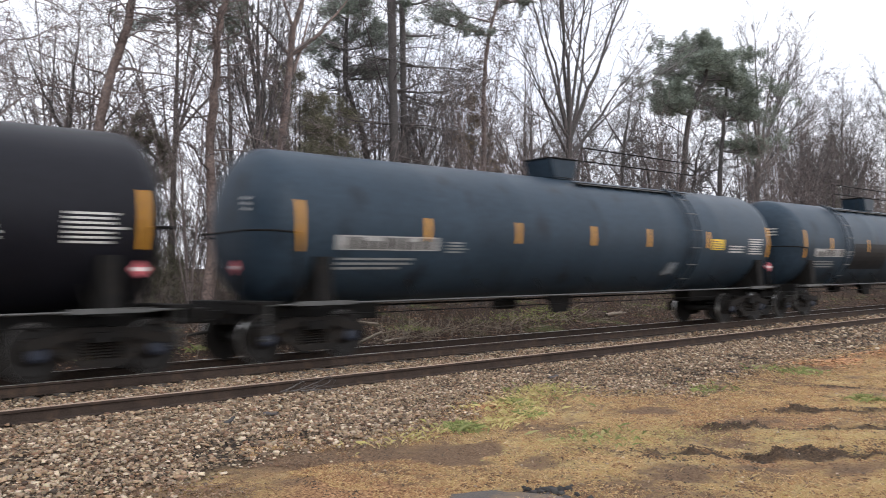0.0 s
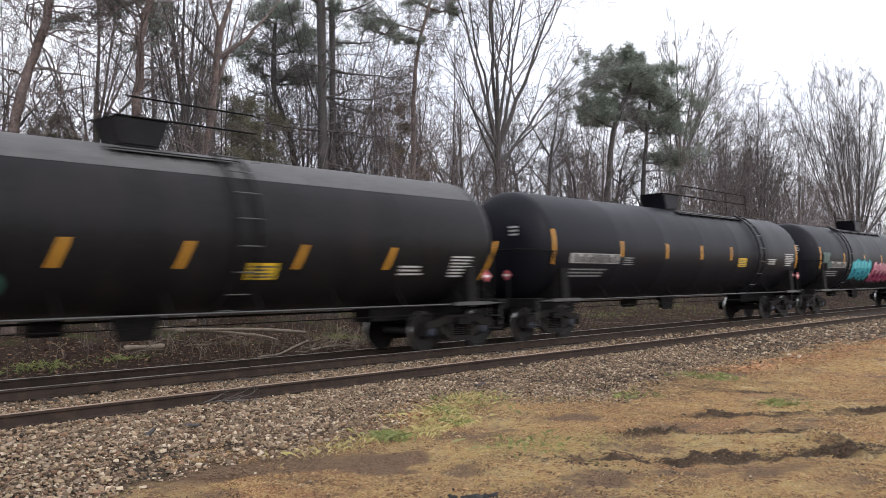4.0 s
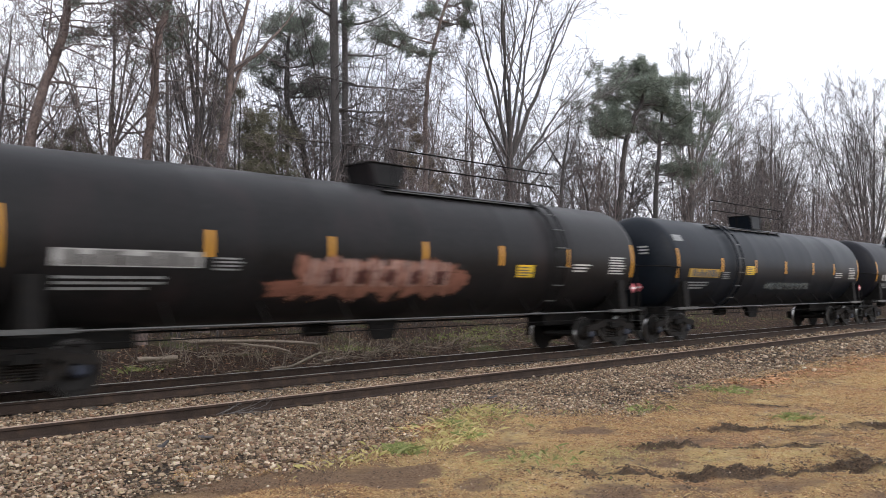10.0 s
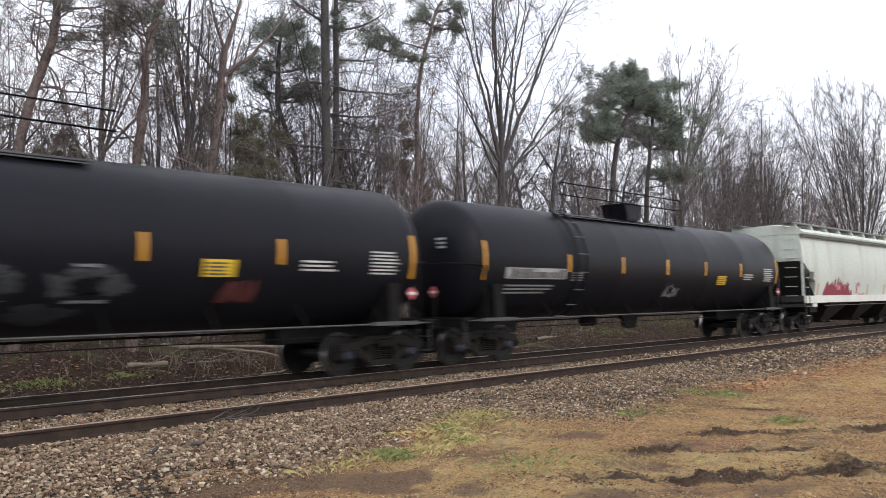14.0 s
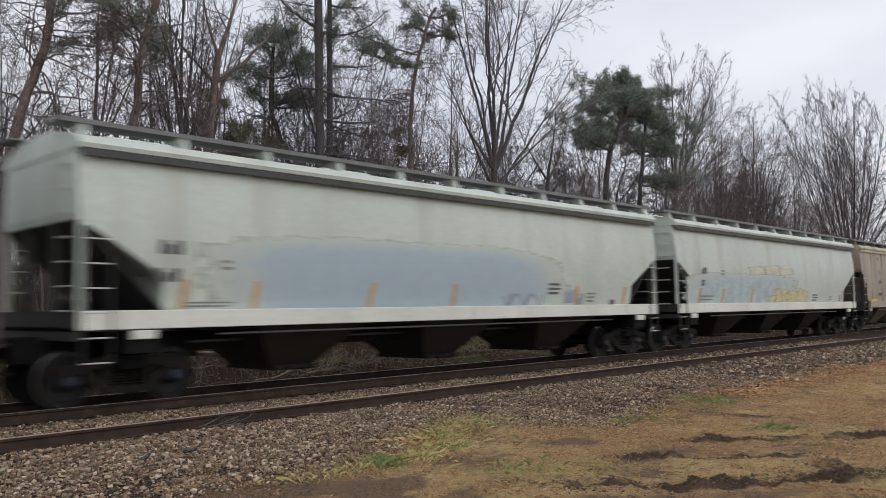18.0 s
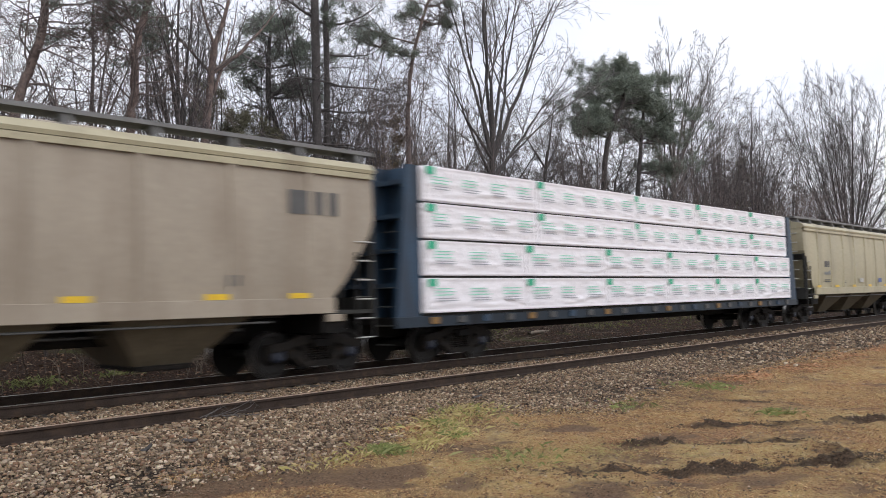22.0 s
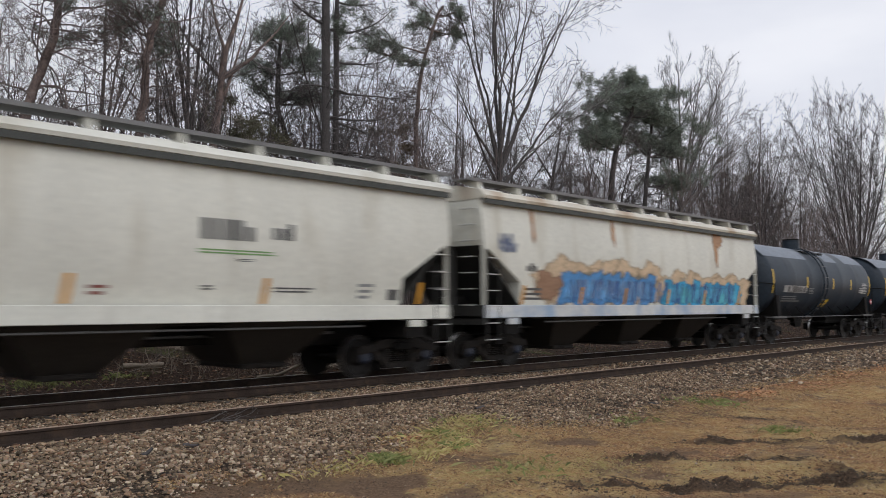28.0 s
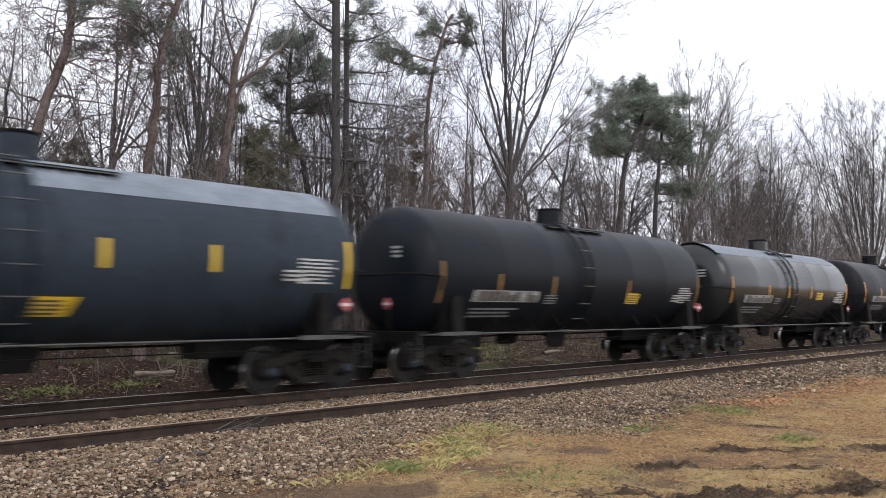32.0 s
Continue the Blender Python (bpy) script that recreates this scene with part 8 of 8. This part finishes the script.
    scatter("pebbles", M_STONE, "pale pebbles strewn over turf and bare earth", "gravel", lay(x, y, 0.004), r.uniform(0.006, 0.022, n), "stone", 16)
    # a small drift of red leaves by the tufts
    n = 420
    x, y = r.normal(7.95, 0.16, n), r.normal(8.2, 0.13, n)
    scatter("red_leaves", M_RUSTLEAF, "small drift of red-brown leaves by the tufts", "leaves", lay(x, y, 0.02), r.uniform(0.012, 0.028, n), "leaf", 17)
    # lumps of asphalt broken from the road's edge
    n = 40
    x, y = r.normal(5.45, 0.13, n), r.normal(4.9, 0.13, n)
    scatter("asphalt_lumps", M_ASPHALT, "broken black asphalt lumps at the road's edge", "rubble", lay(x, y, 0.015), r.uniform(0.012, 0.05, n), "clod", 18)
    # crumbs of soil over the whole turf
    n = 16000
    x = 4 + 18 * r.rand(n) ** 1.3
    y = 1.8 + (gravel_edge(x) + 0.2 - 1.8) * r.rand(n)
    keep = fractal(x * 0.8, y * 0.8, 66) + 0.6 * fractal(x * 3, y * 3, 67) > 0.08
    x, y = x[keep], y[keep]
    scatter("soil_crumbs", M_CLOD, "crumbs of dark soil strewn over the turf", "soil", lay(x, y, 0.003), r.uniform(0.003, 0.011, len(x)), "clod", 14)
    n = 16000
    x, y = 2 + 60 * r.rand(n) ** 1.4, 16.6 + 9 * r.rand(n) ** 1.3
    scatter("leaf_litter", M_LEAF, "deep brown leaf litter under the trees", "leaves", lay(x, y, 0.02), r.uniform(0.025, 0.07, n), "leaf", 11)
    # low weeds behind the line
    px, py = [], []
    for cx, cy, rad, k in ((7.0, 19.2, 0.5, 240), (9.0, 19.4, 0.4, 120), (16.4, 20.0, 0.4, 320), (22.5, 20.8, 1.2, 500), (25, 22.0, 1.2, 300), (40, 22, 3.0, 600), (33, 21, 1.5, 250)):
        px.append(r.normal(cx, rad, k)); py.append(np.maximum(16.9, r.normal(cy, rad * 0.5, k)))
    x, y = np.concatenate(px), np.concatenate(py)
    scatter("low_weeds", M_GREENGRASS, "patches of low green weeds behind the line", "weeds", lay(x, y), r.uniform(0.05, 0.13, len(x)), "blade", 12)


strew()


def fallen_log(a, b, r0, r1, label, seed):
    w = Wood(seed)
    a, b = np.array(a, float), np.array(b, float)
    w.limb(a, b - a, np.linalg.norm(b - a), r0, 9, 0.07, 0, r1 / r0)
    return tagged(new("fallen_log", w.trunk_mesh("fallen_log", M_DEADWOOD if r0 > 0.04 else M_BARKDARK, 9)), label, "log")


fallen_log((9.35, 20.0, 0.02), (10.35, 20.0, 0.0), 0.075, 0.07, "short bleached log lying in the leaf litter", 81)
fallen_log((11.2, 21.8, 0.40), (13.05, 18.0, -0.28), 0.062, 0.04, "long bleached fallen trunk behind the line", 82)
fallen_log((11.4, 21.2, 0.33), (13.6, 19.5, -0.10), 0.05, 0.03, "thin bleached fallen limb behind the line", 83)
fallen_log((11.6, 17.5, -0.26), (13.3, 17.7, -0.22), 0.05, 0.04, "broken grey limb end near the rail", 84)
fallen_log((13.4, 17.7, -0.2), (14.6, 17.9, -0.12), 0.045, 0.03, "pale crooked stick on the ground", 85)
fallen_log((26.0, 20.0, -0.05), (31.0, 21.0, 0.1), 0.08, 0.05, "grey fallen limb under the brush", 86)


def broken_bough():
    """A dry bough lying against the disused rail."""
    w = Wood(95, 0.004)
    for i in range(7):
        q = w.limb((6.2 + 0.07 * i, 10.72 - 0.03 * i, -0.16), (1, w.rng.normal(0, 0.35), w.rng.uniform(0.0, 0.25)), w.rng.uniform(0.4, 0.8), 0.009, 4, 0.16, -0.03, 0.5)
        w.twigs(*q, 5, 0.22, 0, 0.0)
    tagged(new("broken_bough", w.crown_mesh("broken_bough", M_BARK)), "dry grey bough lying against the disused rail", "branch")


broken_bough()
for i, (x, y, turn, size) in enumerate(((13.9, 8.0, -0.5, 0.5), (12.0, 7.9, 0.3, 0.35), (5.3, 9.6, -0.9, 0.22), (10.6, 9.4, 0.1, 0.4), (4.6, 9.3, 0.5, 0.25))):
    z = gz(x, y) + 0.02
    fallen_log((x, y, z), (x + size * math.cos(turn), y + size * math.sin(turn), z), 0.032, 0.018, "dark weathered stick lying on the ballast", 96 + i)


def pale_stalks():
    w = Wood(91, 0.008)
    for _ in range(150):
        x, y = w.rng.normal(15.0, 4.0), w.rng.uniform(18.0, 20.5)
        q = w.limb((x, y, gz(x, y) - 0.02), (w.rng.normal(0, 0.5), w.rng.normal(0, 0.5), 1), w.rng.uniform(0.3, 0.8), 0.011, 2, 0.25, 0, 0.5)
        w.twigs(*q, 2, 0.25, 0, 0)
    tagged(new("pale_stalks", w.crown_mesh("pale_stalks", M_DEADWOOD)), "pale dead weed stalks behind the rail", "weeds", kind="stuff")


pale_stalks()


def dead_tangle():
    """Fallen grey branches in loose heaps on the bank behind the line."""
    w = Wood(97, 0.006)
    for cx, cy, k in ((12.8, 18.2, 16), (15.6, 18.8, 26), (19.5, 19.4, 24), (10.6, 19.8, 14), (23.5, 19.8, 20), (29.0, 20.4, 20)):
        for _ in range(k):
            x, y = cx + w.rng.normal(0, 1.0), cy + w.rng.normal(0, 0.4)
            q = w.limb((x, y, gz(x, y) + w.rng.uniform(0, 0.15)), (w.rng.normal(0, 1), w.rng.normal(0, 0.5), w.rng.uniform(-0.05, 0.35)), w.rng.uniform(0.5, 1.8), 0.014, 4, 0.18, -0.02, 0.5)
            w.twigs(*q, 4, 0.4, 0, 0.0)
    tagged(new("dead_branches", w.crown_mesh("dead_branches", M_DEADWOOD)), "tangle of fallen grey branches on the bank", "branches", kind="stuff")


dead_tangle()


# ---- what moves ----
# seconds, metres ahead of an even pace
SURGE = [0, 0, 1, 0.29, 2, -0.2, 3, 0, 6, -0.1, 7, 0, 8, 0.36, 9, 0, 12, 0, 13, 0.3, 14, 0, 17, -0.05, 18, 0.33, 19, 0, 23, 0, 24, -0.28, 25, -0.1, 28, 0, 31, 0, 32, 0.66]


def travelled(t):
    """Metres that the train has come since the start; it slows a little and surges gently."""
    return 11.80 * t - 0.0053 * t * t + float(np.interp(t, SURGE[0::2], SURGE[1::2]))


def motions():
    for car, s in CARS:
        walk(car, [(t, pose(s - travelled(t), YC, 0)) for t in range(33)])
    for wheels, x, s in WHEELSETS:
        local = lambda t: pose(x, 0, WHEEL_R, 0, math.degrees(-travelled(t) / WHEEL_R) % 360.0)
        near, rows, t = [], [], 0.0
        while t <= 32.0:
            if -4 < s + x - travelled(t) < 48:
                near.append(round(t, 3))
            t += 1 / 30
        if not near:
            continue
        times = ([0.0] if near[0] > 0.1 else []) + near + ([32.0] if near[-1] < 31.9 else [])
        held = {0.0: near[0], 32.0: near[-1]}
        walk(wheels, [(t, local(t if near[0] <= t <= near[-1] else held[t])) for t in times])


motions()
